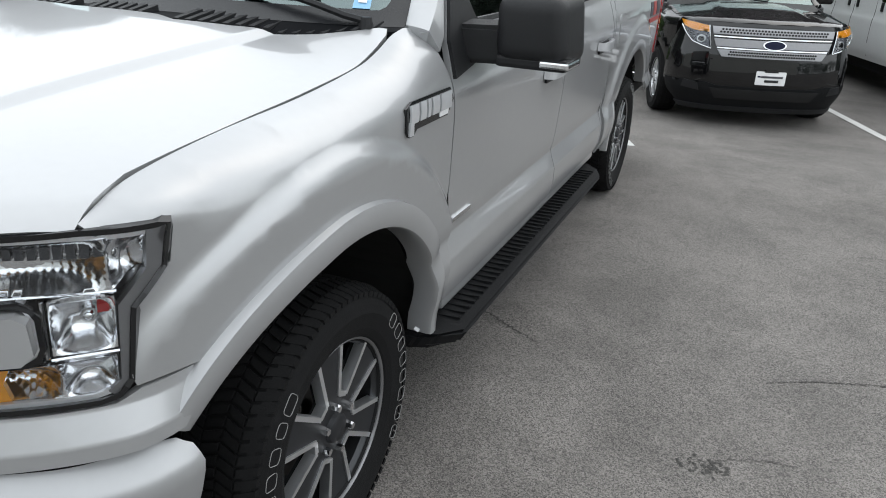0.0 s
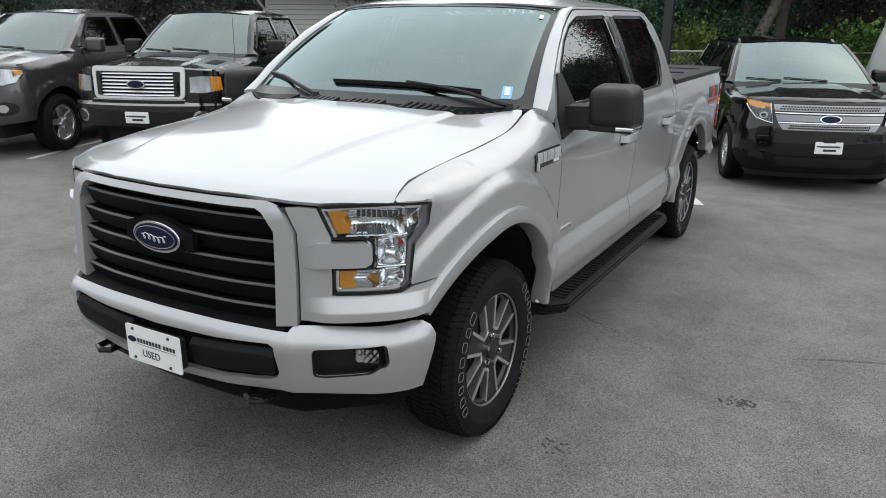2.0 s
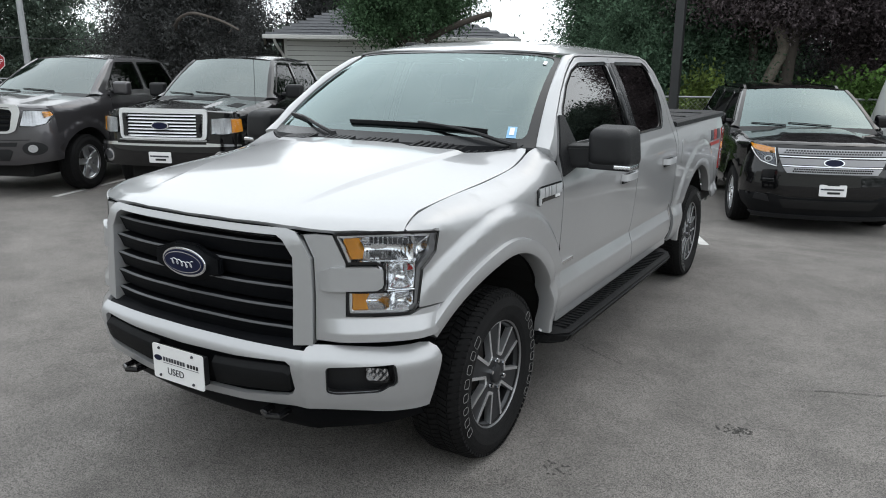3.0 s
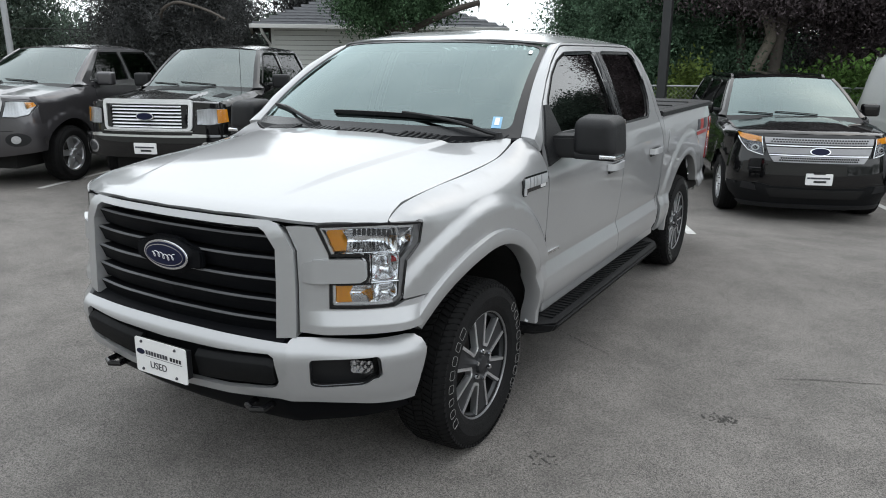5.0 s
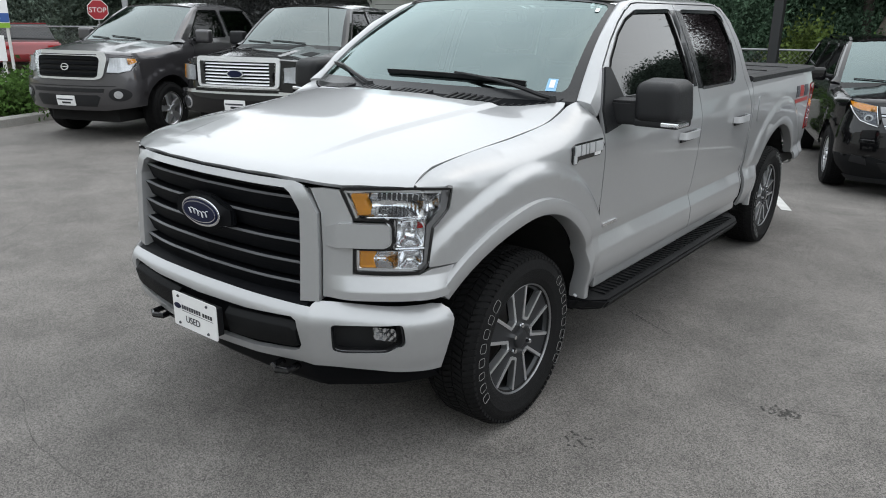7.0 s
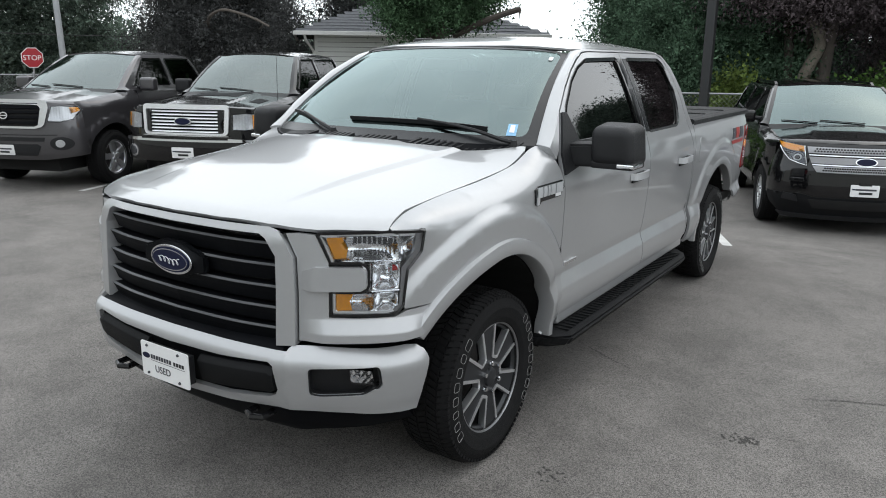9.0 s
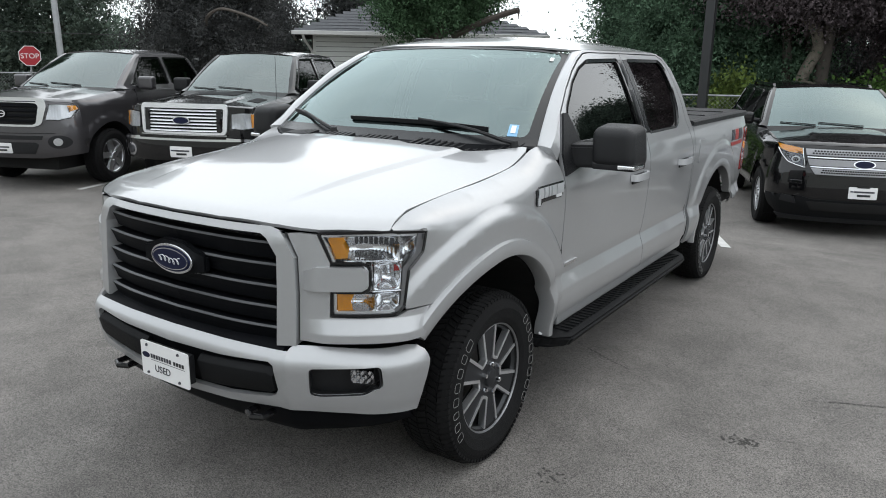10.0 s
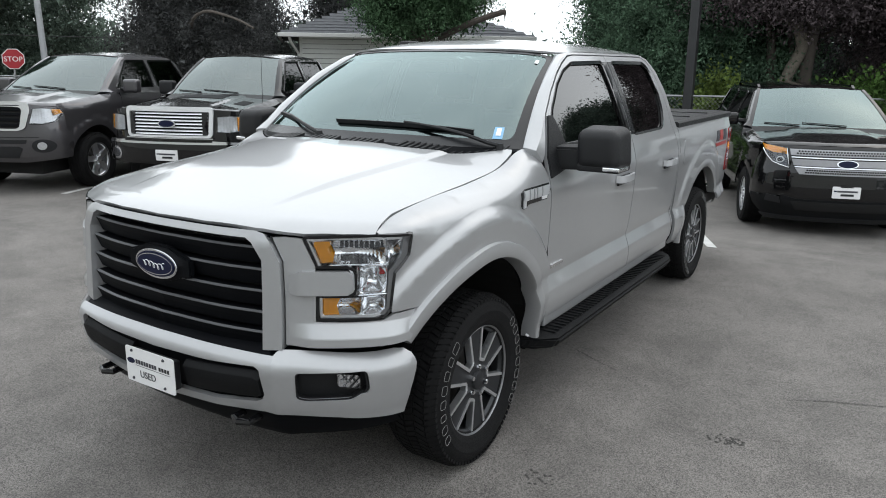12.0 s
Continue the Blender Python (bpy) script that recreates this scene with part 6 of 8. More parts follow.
def build_black_pickup(m):
    k = dict(PICKUP, name="pickup_truck", face_end=-0.62, hood_y=-0.88, hood_bow=0.20, hood_front=1.165, hood_rear=1.325, crown=0.02,
             face=[(0.0, -0.93), (0.35, -0.915), (0.60, -0.87), (0.75, -0.82), (0.88, -0.74), (0.94, -0.64), (0.955, -0.55)], face_profile=[(0.4, -0.06), (0.55, 0.0), (0.8, 0.0), (1.24, -0.03)], chrome_handles=False, mirror_mat=M["trim"],
             hood_marks=[[(-0.34, -0.12), (0.34, -0.12), (0.30, 0.22), (-0.30, 0.22)], [(0.60, -0.30), (0.76, -0.30), (0.76, -0.02), (0.62, -0.02)], [(-0.76, -0.30), (-0.60, -0.30), (-0.62, -0.02), (-0.76, -0.02)]])
    t, face, F = vehicle(Kind(**k), M["black_paint"], "black pickup truck with a chrome bar grille", "pickup truck")
    t.matrix_basis = m
    fp = lambda *a, **q: front_panel(t, face, F, *a, **q)
    fp("front_fascia", sym([(0.95, 0.50), (0.95, 1.165), (0.60, 1.20)]), M["black_paint"], 0.0)
    o = rounded(sym([(0.565, 0.845), (0.595, 0.885), (0.615, 1.17), (0.60, 1.225), (0.55, 1.235)]), 0.03)
    i = rounded(sym([(0.525, 0.872), (0.545, 0.895), (0.562, 1.172)]), 0.02)
    gr = fp("grille", o, M["bright_trim"], 0.035, 0.06, holes=[i], label="chrome framed grille with bright bars")[0]
    fp("grille_mesh", i, M["dark"], 0.004, 0.0, parent=gr)
    for n in range(7):
        conv_bar(t, face, F, 0.892 + n * 0.0425, 0.545, gr)
    for x in (-0.507, 0.507):
        fp("grille_post", [(x - 0.034, 0.885), (x + 0.034, 0.885), (x + 0.036, 1.166), (x - 0.034, 1.166)], M["gloss_black"], 0.036, 0.02, parent=gr)
    oval_mark(gr, face, F, 1.02, 0.12, 0.05, 0.052)
    lamp_block(t, face, F, [(0.640, 0.915), (0.645, 1.115), (0.80, 1.130), (0.945, 1.115), (0.948, 0.935), (0.80, 0.905)], [(0.872, 0.935), (0.872, 1.108), (0.944, 1.105), (0.946, 0.945)], 0.012)
    b = fp("front_bumper", sym([(0.0, 0.50), (0.6, 0.50), (0.955, 0.52), (0.955, 0.785), (0.6, 0.805)]), M["black_paint"], 0.075, 0.10, label="black bumper with chrome lip")[0]
    fp("bumper_lip", sym([(0.92, 0.765), (0.92, 0.785), (0.6, 0.812), (0.6, 0.792)]), M["chrome"], 0.082, 0.02, parent=b)
    fp("bumper_lip", sym([(0.60, 0.832), (0.60, 0.842)]), M["chrome"], 0.050, 0.02, parent=b)
    for sg in (1, -1):
        fp("fog_bezel", [(sg * 0.76 + 0.085 * math.cos(a), 0.625 + 0.085 * math.sin(a)) for a in np.linspace(0, 6.0, 20)], M["chrome"], 0.080, 0.02, parent=b)
        fp("fog_lamp", [(sg * 0.76 + 0.058 * math.cos(a), 0.625 + 0.058 * math.sin(a)) for a in np.linspace(0, 6.0, 16)], M["lamp_grey"], 0.086, 0.02, label="round fog lamp", parent=b)
    dealer_plate(t, face, F, 0.0, 0.62, 0.085)
    bm = bmesh.new()
    tube(bm, [(0.78, 0.22, 1.25), (0.78, 0.24, 2.10)], 0.004, 5, 0.0025)
    part("antenna", bm, M["trim"], t)
    return t


def build_grey_pickup(m):
    k = dict(PICKUP, name="pickup_truck", W=1.01, face_end=-0.60, hood_y=-0.90, hood_bow=0.30, nose=0.55, hood_front=1.185, hood_rear=1.345, belt=1.335, bed_top=1.335, crown=0.03, ws_base=0.34, ws_top=1.20, inset=0.10,
             face=[(0.0, -0.95), (0.35, -0.925), (0.60, -0.86), (0.76, -0.78), (0.87, -0.68), (0.92, -0.58), (0.935, -0.50)], face_profile=[(0.4, -0.05), (0.55, 0.0), (0.85, 0.0), (1.23, -0.06)], roof_rear=2.55, doors=[0.62, 1.80, 2.72], flares=False, style="five", mirror_mat=M["grey_paint"])
    t, face, F = vehicle(Kind(**k), M["grey_paint"], "dark grey pickup truck with a chrome framed grille", "pickup truck")
    t.matrix_basis = m
    fp = lambda *a, **q: front_panel(t, face, F, *a, **q)
    fp("front_fascia", sym([(0.93, 0.50), (0.93, 1.16), (0.60, 1.215)]), M["grey_paint"], 0.0)
    o = rounded(sym([(0.47, 0.865), (0.56, 0.90), (0.625, 1.15), (0.60, 1.235), (0.45, 1.255)]), 0.05)
    i = rounded(sym([(0.45, 0.893), (0.49, 0.915), (0.525, 1.135), (0.50, 1.175), (0.40, 1.185)]), 0.03)
    gr = fp("grille", o, M["chrome"], 0.035, 0.06, holes=[i], label="chrome framed black grille")[0]
    fp("grille_mesh", i, M["dark"], 0.004, 0.0, parent=gr)
    for z in (0.945, 1.015, 1.085, 1.15):
        w = 0.475 + (z - 0.93) * 0.18
        fp("grille_bar", sym([(w, z - 0.016), (w, z + 0.016)]), M["grille_black"], 0.03, 0.03, parent=gr)
    fp("hood_lip", sym([(0.50, 1.196), (0.49, 1.206)]), M["grille_black"], 0.038, 0.01, parent=gr)
    ring = [(0.066 * math.cos(a), 1.035 + 0.048 * math.sin(a)) for a in np.linspace(0, 2 * math.pi, 25)[:-1]]
    fp("emblem_rim", ring, M["chrome"], 0.045, 0.02, holes=[[(x * 0.72, 1.035 + (z - 1.035) * 0.72) for x, z in ring]], parent=gr)
    fp("emblem_bar", [(-0.045, 1.028), (0.045, 1.028), (0.045, 1.042), (-0.045, 1.042)], M["chrome"], 0.045, 0.02, parent=gr)
    lamp_block(t, face, F, [(0.592, 0.955), (0.645, 1.165), (0.75, 1.172), (0.915, 1.155), (0.928, 1.10), (0.875, 0.985), (0.74, 0.945)], [(0.855, 1.065), (0.845, 1.148), (0.908, 1.145), (0.918, 1.10)], 0.012)
    b = fp("front_bumper", sym([(0.0, 0.44), (0.55, 0.44), (0.93, 0.50), (0.935, 0.865), (0.6, 0.85)]), M["grey_paint"], 0.06, 0.10, label="body coloured bumper")[0]
    fp("bumper_step", sym([(0.70, 0.775), (0.72, 0.787)]), M["trim"], 0.063, 0.01, parent=b)
    fp("air_intake", sym([(0.46, 0.50), (0.52, 0.63), (0.48, 0.66)]), M["trim"], 0.066, 0.01, parent=b)
    fp("air_intake", sym([(0.56, 0.695), (0.58, 0.75)]), M["trim"], 0.066, 0.01, parent=b)
    for sg in (1, -1):
        fp("fog_bezel", [(sg * 0.74 + 0.115 * math.cos(a), 0.665 + 0.09 * math.sin(a)) for a in np.linspace(0, 6.0, 20)], M["trim"], 0.066, 0.01, parent=b)
        fp("fog_lamp", [(sg * 0.73 + 0.046 * math.cos(a), 0.665 + 0.052 * math.sin(a)) for a in np.linspace(0, 6.0, 16)], M["lamp_silver"], 0.074, 0.01, parent=b, label="round fog lamp")
    dealer_plate(t, face, F, 0.0, 0.575, 0.08)
    return t


def build_black_suv(m):
    k = dict(name="suv", W=1.0, belt=1.23, roof=1.79, sill=0.42, tumble=0.32, nose=0.50, wb=2.86, arch=0.44, wheel_r=0.37, rim=0.225, ws_base=0.42, ws_top=1.25, roof_rear=3.45, back_base=3.72, tail=3.95,
             doors=[0.62, 1.72, 2.62], windows=[(0.7, 1.66), (1.76, 2.56), (2.66, 3.7)], hood_front=1.085, hood_rear=1.22, hood_y=-0.80, hood_bow=0.30, crown=0.03, mirror=(0.22, 0.17), face_end=-0.48,
             face=[(0.0, -0.93), (0.3, -0.915), (0.55, -0.87), (0.74, -0.79), (0.87, -0.67), (0.925, -0.53), (0.94, -0.42)], face_profile=[(0.25, -0.06), (0.40, 0.01), (0.55, 0.025), (0.74, 0.01), (0.86, -0.015), (1.02, -0.05), (1.11, -0.09)], style="five", chrome_handles=False, glass="windshield", inset=0.04)
    t, face, F = vehicle(Kind(**k), M["black_paint"], "black sport utility vehicle with a silver three-bar grille", "car")
    t.matrix_basis = m
    fp = lambda *a, **q: front_panel(t, face, F, *a, **q)
    fp("front_fascia", sym([(0.88, 0.21), (0.945, 0.45), (0.95, 1.09), (0.6, 1.10)]), M["black_paint"], 0.0, step=0.04)
    o = rounded(sym([(0.45, 0.735), (0.535, 0.785), (0.595, 0.90), (0.645, 1.055), (0.60, 1.075)]), 0.02)
    gr = fp("grille", o, M["gloss_black"], 0.012, 0.03, label="silver three-bar grille with punched mesh")[0]
    edge = lambda z: float(np.interp(z, [0.735, 0.785, 0.90, 1.055], [0.45, 0.535, 0.595, 0.645])) - 0.012
    for z0, z1 in ((0.990, 1.062), (0.872, 0.946), (0.772, 0.842)):
        fp("grille_bar", sym([(edge(z0), z0), (edge(z1), z1)]), M["satin_silver"], 0.036, 0.03, parent=gr, label="brushed silver bar")
        if z0 == 0.872:
            continue
        # two rows of punched holes
        bm = bmesh.new()
        for r in range(2):
            for c in range(34):
                x = (-1 + 2 * (c + 0.5 * r + 0.25) / 34) * (edge(z0) - 0.06)
                z = z0 + 0.023 + r * 0.026
                q = [F(face.of(x + dx), z + dz, 0.0375) for dx, dz in ((-0.013, 0), (-0.006, -0.0095), (0.006, -0.0095), (0.013, 0), (0.006, 0.0095), (-0.006, 0.0095))]
                bm.faces.new([bm.verts.new(v) for v in q])
        tagged(part("grille_hole", bm, M["dark"], gr), kind="stuff")
    for z in (0.967, 0.856):
        fp("grille_slat", sym([(edge(z) - 0.004, z - 0.006), (edge(z), z + 0.006)]), M["chrome"], 0.034, 0.02, parent=gr)
    oval_mark(gr, face, F, 0.908, 0.118, 0.047, 0.05)
    shape = [(0.662, 1.072), (0.80, 1.092), (0.935, 1.104), (0.905, 1.045), (0.85, 0.965), (0.785, 0.892), (0.70, 0.86), (0.610, 0.838)]
    lamp_block(t, face, F, shape, [(0.668, 1.062), (0.80, 1.082), (0.925, 1.096), (0.885, 1.040), (0.80, 1.010), (0.652, 0.998)], 0.012, label="dark headlight with an amber brow", bowl="lamp_grey")
    for sg in (1, -1):
        rim = fp("projector", [(sg * 0.715 + 0.042 * math.cos(a), 0.930 + 0.038 * math.sin(a)) for a in np.linspace(0, 5.9, 16)], M["lamp_silver"], 0.034, 0.012, label="round projector lamp")[0]
        fp("projector_lens", [(sg * 0.715 + 0.028 * math.cos(a), 0.930 + 0.026 * math.sin(a)) for a in np.linspace(0, 5.9, 16)], M["gloss_black"], 0.040, 0.008, parent=rim)
        line = [F(face.of(x), z, 0.040) for x, z in dense([(0.662, 1.066), (0.612, 0.842), (0.70, 0.866), (0.785, 0.898), (0.85, 0.971), (0.902, 1.045)], 0.03, closed=False)]
        bm = bmesh.new()
        tube(bm, [(sg * p[0], p[1], p[2]) for p in line], 0.0055, 6)
        part("lamp_trim", bm, M["chrome"], t, "bright line round the headlight")
    dealer_plate(t, face, F, 0.02, 0.575, 0.02)
    # black plastic cover; its black also paints the shade low on the bumper
    fp("bumper_cover", sym([(0.86, 0.22), (0.93, 0.34), (0.935, 0.485), (0.62, 0.50), (0.50, 0.47)]), M["pad_black"], 0.006, 0.006, step=0.04, label="matt black lower bumper cover, its black also standing for shade")
    fp("plate_frame", [(-0.05, 0.635), (0.09, 0.635), (0.08, 0.662), (-0.04, 0.662)], M["gloss_black"], 0.022, 0.012)
    fp("air_intake", sym([(0.50, 0.33), (0.56, 0.44)]), M["dark"], 0.014, 0.006)
    for sg in (1, -1):
        fp("fog_bezel", [(sg * 0.66, 0.40), (sg * 0.82, 0.42), (sg * 0.80, 0.50), (sg * 0.68, 0.48)], M["trim"], 0.012, 0.01)
        bm = bmesh.new()
        sweep(bm, [(sg * 0.64, 1.50, 1.71), (sg * 0.64, 1.60, 1.755), (sg * 0.64, 3.2, 1.765), (sg * 0.64, 3.35, 1.70)], [(-0.018, -0.012), (0.018, -0.012), (0.018, 0.012), (-0.018, 0.012)])
        part("roof_rail", bm, M["gloss_black"], t)
    fp("bumper_sill", sym([(0.86, 0.19), (0.90, 0.24)]), M["trim"], 0.02, 0.05)
    return t


def build_van(m):
    """A full-size van, long and slab-sided."""
    t = tagged(new("van"), "plain white full-size van with a rounded roof edge", "van")
    paint = M["white_paint"]
    prof = [(0.42, 0.93), (0.60, 0.99), (0.95, 1.005), (1.05, 0.99), (1.30, 0.985), (1.75, 0.90), (1.98, 0.80), (2.07, 0.68)]

    def S(y, z):
        e = max(0, y - 4.15) ** 2 * 0.45 + max(0, 0.0 - y) ** 1.7 * 0.3
        return (curve_at(prof, z) - e * (0.5 + 0.5 * sstep(0.5, 1.8, z)), y, z)
    arch_f, arch_r = [p for p in arc(0, 0.37, 0.46, 178, 2, 24) if p[1] > 0.42], [p for p in arc(3.5, 0.37, 0.46, 178, 2, 24) if p[1] > 0.42]
    outl = [(-0.75, 0.42), (-0.75, 1.02), (0.3, 1.12), (1.0, 2.06), (4.55, 2.07), (4.72, 1.9), (4.75, 0.42)] + list(reversed(arch_r)) + list(reversed(arch_f))
    win = rounded([(0.62, 1.22), (1.05, 1.75), (1.65, 1.75), (1.65, 1.22)], 0.04)
    for ob in panel("body_side", outl, S, (1, 0, 0), paint, t, holes=[win], step=0.10, sides=(1, -1), creases=[[(-0.7, 1.0), (4.7, 1.0)], [(-0.7, 1.05), (4.7, 1.05)]]):
        sg = 1 if ob.data.vertices[0].co.x > 0 else -1
        panel("window_pane", win, lambda y, z: (S(y, z)[0] - 0.01, y, z), (1, 0, 0), M["side_glass"], ob, step=0.3, depth=0, sides=(sg,))
        for y0 in (0.55, 1.72, 2.35, 2.98):
            bm = bmesh.new()
            sweep(bm, [(sg * (S(y0, z)[0] + 0.001), y0, z) for z in (0.5, 0.7, 0.95, 1.05, 1.3, 1.6, 1.9)], [(-0.004, -0.002), (0.004, -0.002), (0.004, 0.002), (-0.004, 0.002)], up=(1, 0, 0))
            part("door_seam", bm, M["dark"], ob)
        for y0 in (1.52, 2.22, 2.48):
            bm = bmesh.new()
            box(bm, (sg * 0.985 - 0.022, y0, 1.10), (sg * 0.985 + 0.022, y0 + 0.06, 1.22), 0.012)
            part("door_handle", bm, M["trim"], ob, "black pull handle")
    rz = lambda x: 2.07 + 0.05 * (1 - (x / 0.68) ** 2)
    panel("roof", [(-0.68, 0.95), (0.68, 0.95), (0.68, 4.45), (0.55, 4.65), (-0.55, 4.65), (-0.68, 4.45)], lambda x, y: (x, y, rz(x) - 0.3 * max(0, y - 4.4) ** 2), (0, 0, 1), paint, t, step=0.2, depth=0.02)
    panel("windshield", [(-0.80, 0), (0.80, 0), (0.66, 1), (-0.66, 1)], lambda x, v: (x, 0.25 + 0.70 * v - 0.12 * (1 - (x / 0.8) ** 2), 1.14 + 0.92 * v), (0, -1, 0.4), M["windshield"], t, step=0.15, depth=0)
    panel("hood", [(-0.9, -0.78), (0.9, -0.78), (0.88, 0.25), (-0.88, 0.25)], lambda x, y: (x, y - 0.12 * (1 - (x / 0.9) ** 2), 1.02 + 0.11 * (y + 0.78) - 0.04 * (x / 0.9) ** 2), (0, 0, 1), paint, t, step=0.15, depth=0.02)
    panel("front_fascia", [(-0.93, 0.40), (0.93, 0.40), (0.93, 1.02), (-0.93, 1.02)], lambda x, z: (x, -0.78 - 0.12 * (1 - (x / 0.93) ** 2), z), (0, -1, 0), paint, t, step=0.15, depth=0.02)
    boxed("grille", (-0.5, -0.92, 0.62), (0.5, -0.86, 0.92), M["grille_black"], t, 0.02)
    boxed("front_bumper", (-0.98, -0.98, 0.40), (0.98, -0.78, 0.58), M["chrome"], t, 0.04)
    panel("rear_doors", [(-0.93, 0.45), (0.93, 0.45), (0.93, 1.1), (0.70, 2.03), (-0.70, 2.03), (-0.93, 1.1)], lambda x, z: (x * 0.985, 4.76 - 0.03 * (x / 0.93) ** 2 - 0.05 * max(0, z - 1.1), z), (0, 1, 0), paint, t, step=0.2, depth=0.02)
    boxed("rear_bumper", (-0.95, 4.72, 0.40), (0.95, 4.92, 0.55), M["trim"], t, 0.03)
    boxed("chassis", (-0.7, -0.7, 0.25), (0.7, 4.6, 0.55), M["dark"], t, 0.03)
    for y in (0.0, 3.5):
        for sg in (1, -1):
            wheel(t, sg * 0.86, y, 0.37, 0.37, 0.24, 0.205, "five", 20, sg)
            well(t, y, 0.37, 0.46, 0.95, 0.45, sg)
    bm = bmesh.new()
    box(bm, (-1.22, 0.66, 1.18), (-1.05, 0.80, 1.44), 0.03)
    part("wing_mirror", bm, M["trim"], t)
    t.matrix_basis = m
    return t


# ---- ground ----
def asphalt():
    """Worn grey asphalt: mottled, with aggregate grain and faint stains."""
    m = material("asphalt", (0.156, 0.145, 0.135), 0.85, vary=0.16, scale=0.55, bump=1.0, bump_scale=260)
    nt = m.node_tree
    b = nt.nodes["Principled BSDF"]
    old = b.inputs["Base Color"].links[0].from_socket
    co = nt.nodes.new("ShaderNodeTexCoord")
    grain = nt.nodes.new("ShaderNodeTexVoronoi")
    grain.inputs["Scale"].default_value = 240
    ramp = nt.nodes.new("ShaderNodeMapRange")
    ramp.inputs["To Min"].default_value, ramp.inputs["To Max"].default_value = 0.36, 1.76
    sep = nt.nodes.new("ShaderNodeSeparateColor")
    stain = nt.nodes.new("ShaderNodeTexNoise")
    stain.inputs["Scale"].default_value, stain.inputs["Detail"].default_value, stain.inputs["Roughness"].default_value = 1.7, 8, 0.65
    sr = nt.nodes.new("ShaderNodeMapRange")
    sr.inputs["From Min"].default_value, sr.inputs["From Max"].default_value = 0.35, 0.6
    sr.inputs["To Min"].default_value, sr.inputs["To Max"].default_value = 0.74, 1.08
    mul, mul2 = nt.nodes.new("ShaderNodeVectorMath"), nt.nodes.new("ShaderNodeVectorMath")
    mul.operation = mul2.operation = "SCALE"
    nt.links.new(co.outputs["Object"], grain.inputs["Vector"])
    nt.links.new(co.outputs["Object"], stain.inputs["Vector"])
    nt.links.new(grain.outputs["Color"], sep.inputs[0])
    nt.links.new(sep.outputs[0], ramp.inputs["Value"])
    nt.links.new(stain.outputs["Fac"], sr.inputs["Value"])
    nt.links.new(old, mul.inputs[0])
    nt.links.new(ramp.outputs[0], mul.inputs["Scale"])
    nt.links.new(mul.outputs[0], mul2.inputs[0])
    nt.links.new(sr.outputs[0], mul2.inputs["Scale"])
    # pale stones standing out of the worn binder, in drifts
    fleck, drift, fr, dr, fm, fx = (nt.nodes.new(n) for n in ("ShaderNodeTexVoronoi", "ShaderNodeTexNoise", "ShaderNodeMapRange", "ShaderNodeMapRange", "ShaderNodeMath", "ShaderNodeMix"))
    fleck.inputs["Scale"].default_value, drift.inputs["Scale"].default_value, drift.inputs["Detail"].default_value = 120, 0.9, 5
    fr.inputs["From Min"].default_value, fr.inputs["From Max"].default_value, fr.inputs["To Min"].default_value, fr.inputs["To Max"].default_value = 0.16, 0.30, 1.0, 0.0
    dr.inputs["From Min"].default_value, dr.inputs["From Max"].default_value, dr.inputs["To Max"].default_value = 0.40, 0.60, 0.75
    fm.operation, fx.data_type = "MULTIPLY", "RGBA"
    fx.inputs[7].default_value = (0.34, 0.33, 0.31, 1)
    for n in (fleck, drift):
        nt.links.new(co.outputs["Object"], n.inputs["Vector"])
    nt.links.new(fleck.outputs["Distance"], fr.inputs["Value"])
    nt.links.new(drift.outputs["Fac"], dr.inputs["Value"])
    nt.links.new(fr.outputs[0], fm.inputs[0])
    nt.links.new(dr.outputs[0], fm.inputs[1])
    nt.links.new(fm.outputs[0], fx.inputs[0])
    nt.links.new(mul2.outputs[0], fx.inputs[6])
    nt.links.new(fx.outputs[2], b.inputs["Base Color"])
    return m


M["asphalt"] = asphalt()
M["line_paint"] = material("line_paint", (0.62, 0.62, 0.60), 0.7, vary=0.25, scale=5, bump=0.3)
M["crack"] = material("crack_shadow", (0.065, 0.062, 0.058), 0.95, vary=0.3)
M["chip"] = material("asphalt_chip", (0.085, 0.081, 0.076), 0.95, vary=0.4, scale=40)
M["concrete"] = material("concrete", (0.36, 0.35, 0.33), 0.85, vary=0.25, scale=3, bump=0.5)
M["soil"] = material("bark_mulch", (0.06, 0.045, 0.035), 0.95, vary=0.5, scale=12, bump=1.0, bump_scale=60)
M["bark"] = material("bark", (0.10, 0.085, 0.072), 0.9, vary=0.5, scale=6, bump=1.0, bump_scale=40)
M["pale_bark"] = material("pale_bark", (0.24, 0.21, 0.17), 0.9, vary=0.65, scale=5, bump=1.0, bump_scale=30)
M["steel"] = material("galvanised_steel", (0.35, 0.36, 0.37), 0.5, 0.6, vary=0.15)
M["dark_steel"] = material("dark_painted_steel", (0.018, 0.019, 0.02), 0.5, vary=0.2)
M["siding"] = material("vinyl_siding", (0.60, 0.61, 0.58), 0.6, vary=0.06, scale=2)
# dark wall colour that paints the shade in the gaps between siding boards
M["siding_gap_shade"] = material("siding_gap_shade", (0.16, 0.16, 0.15), 0.8, vary=0.1, scale=3)
M["shingle"] = material("roof_shingle", (0.10, 0.105, 0.115), 0.9, vary=0.4, scale=6, bump=0.6, bump_scale=30)
M["fascia_white"] = material("white_fascia", (0.6, 0.6, 0.58), 0.5, vary=0.08)
M["dry_grass"] = material("dry_grass", (0.22, 0.18, 0.08), 0.95, vary=0.35, scale=4)
M["stop_red"] = material("stop_red", (0.38, 0.015, 0.025), 0.45, vary=0.08)
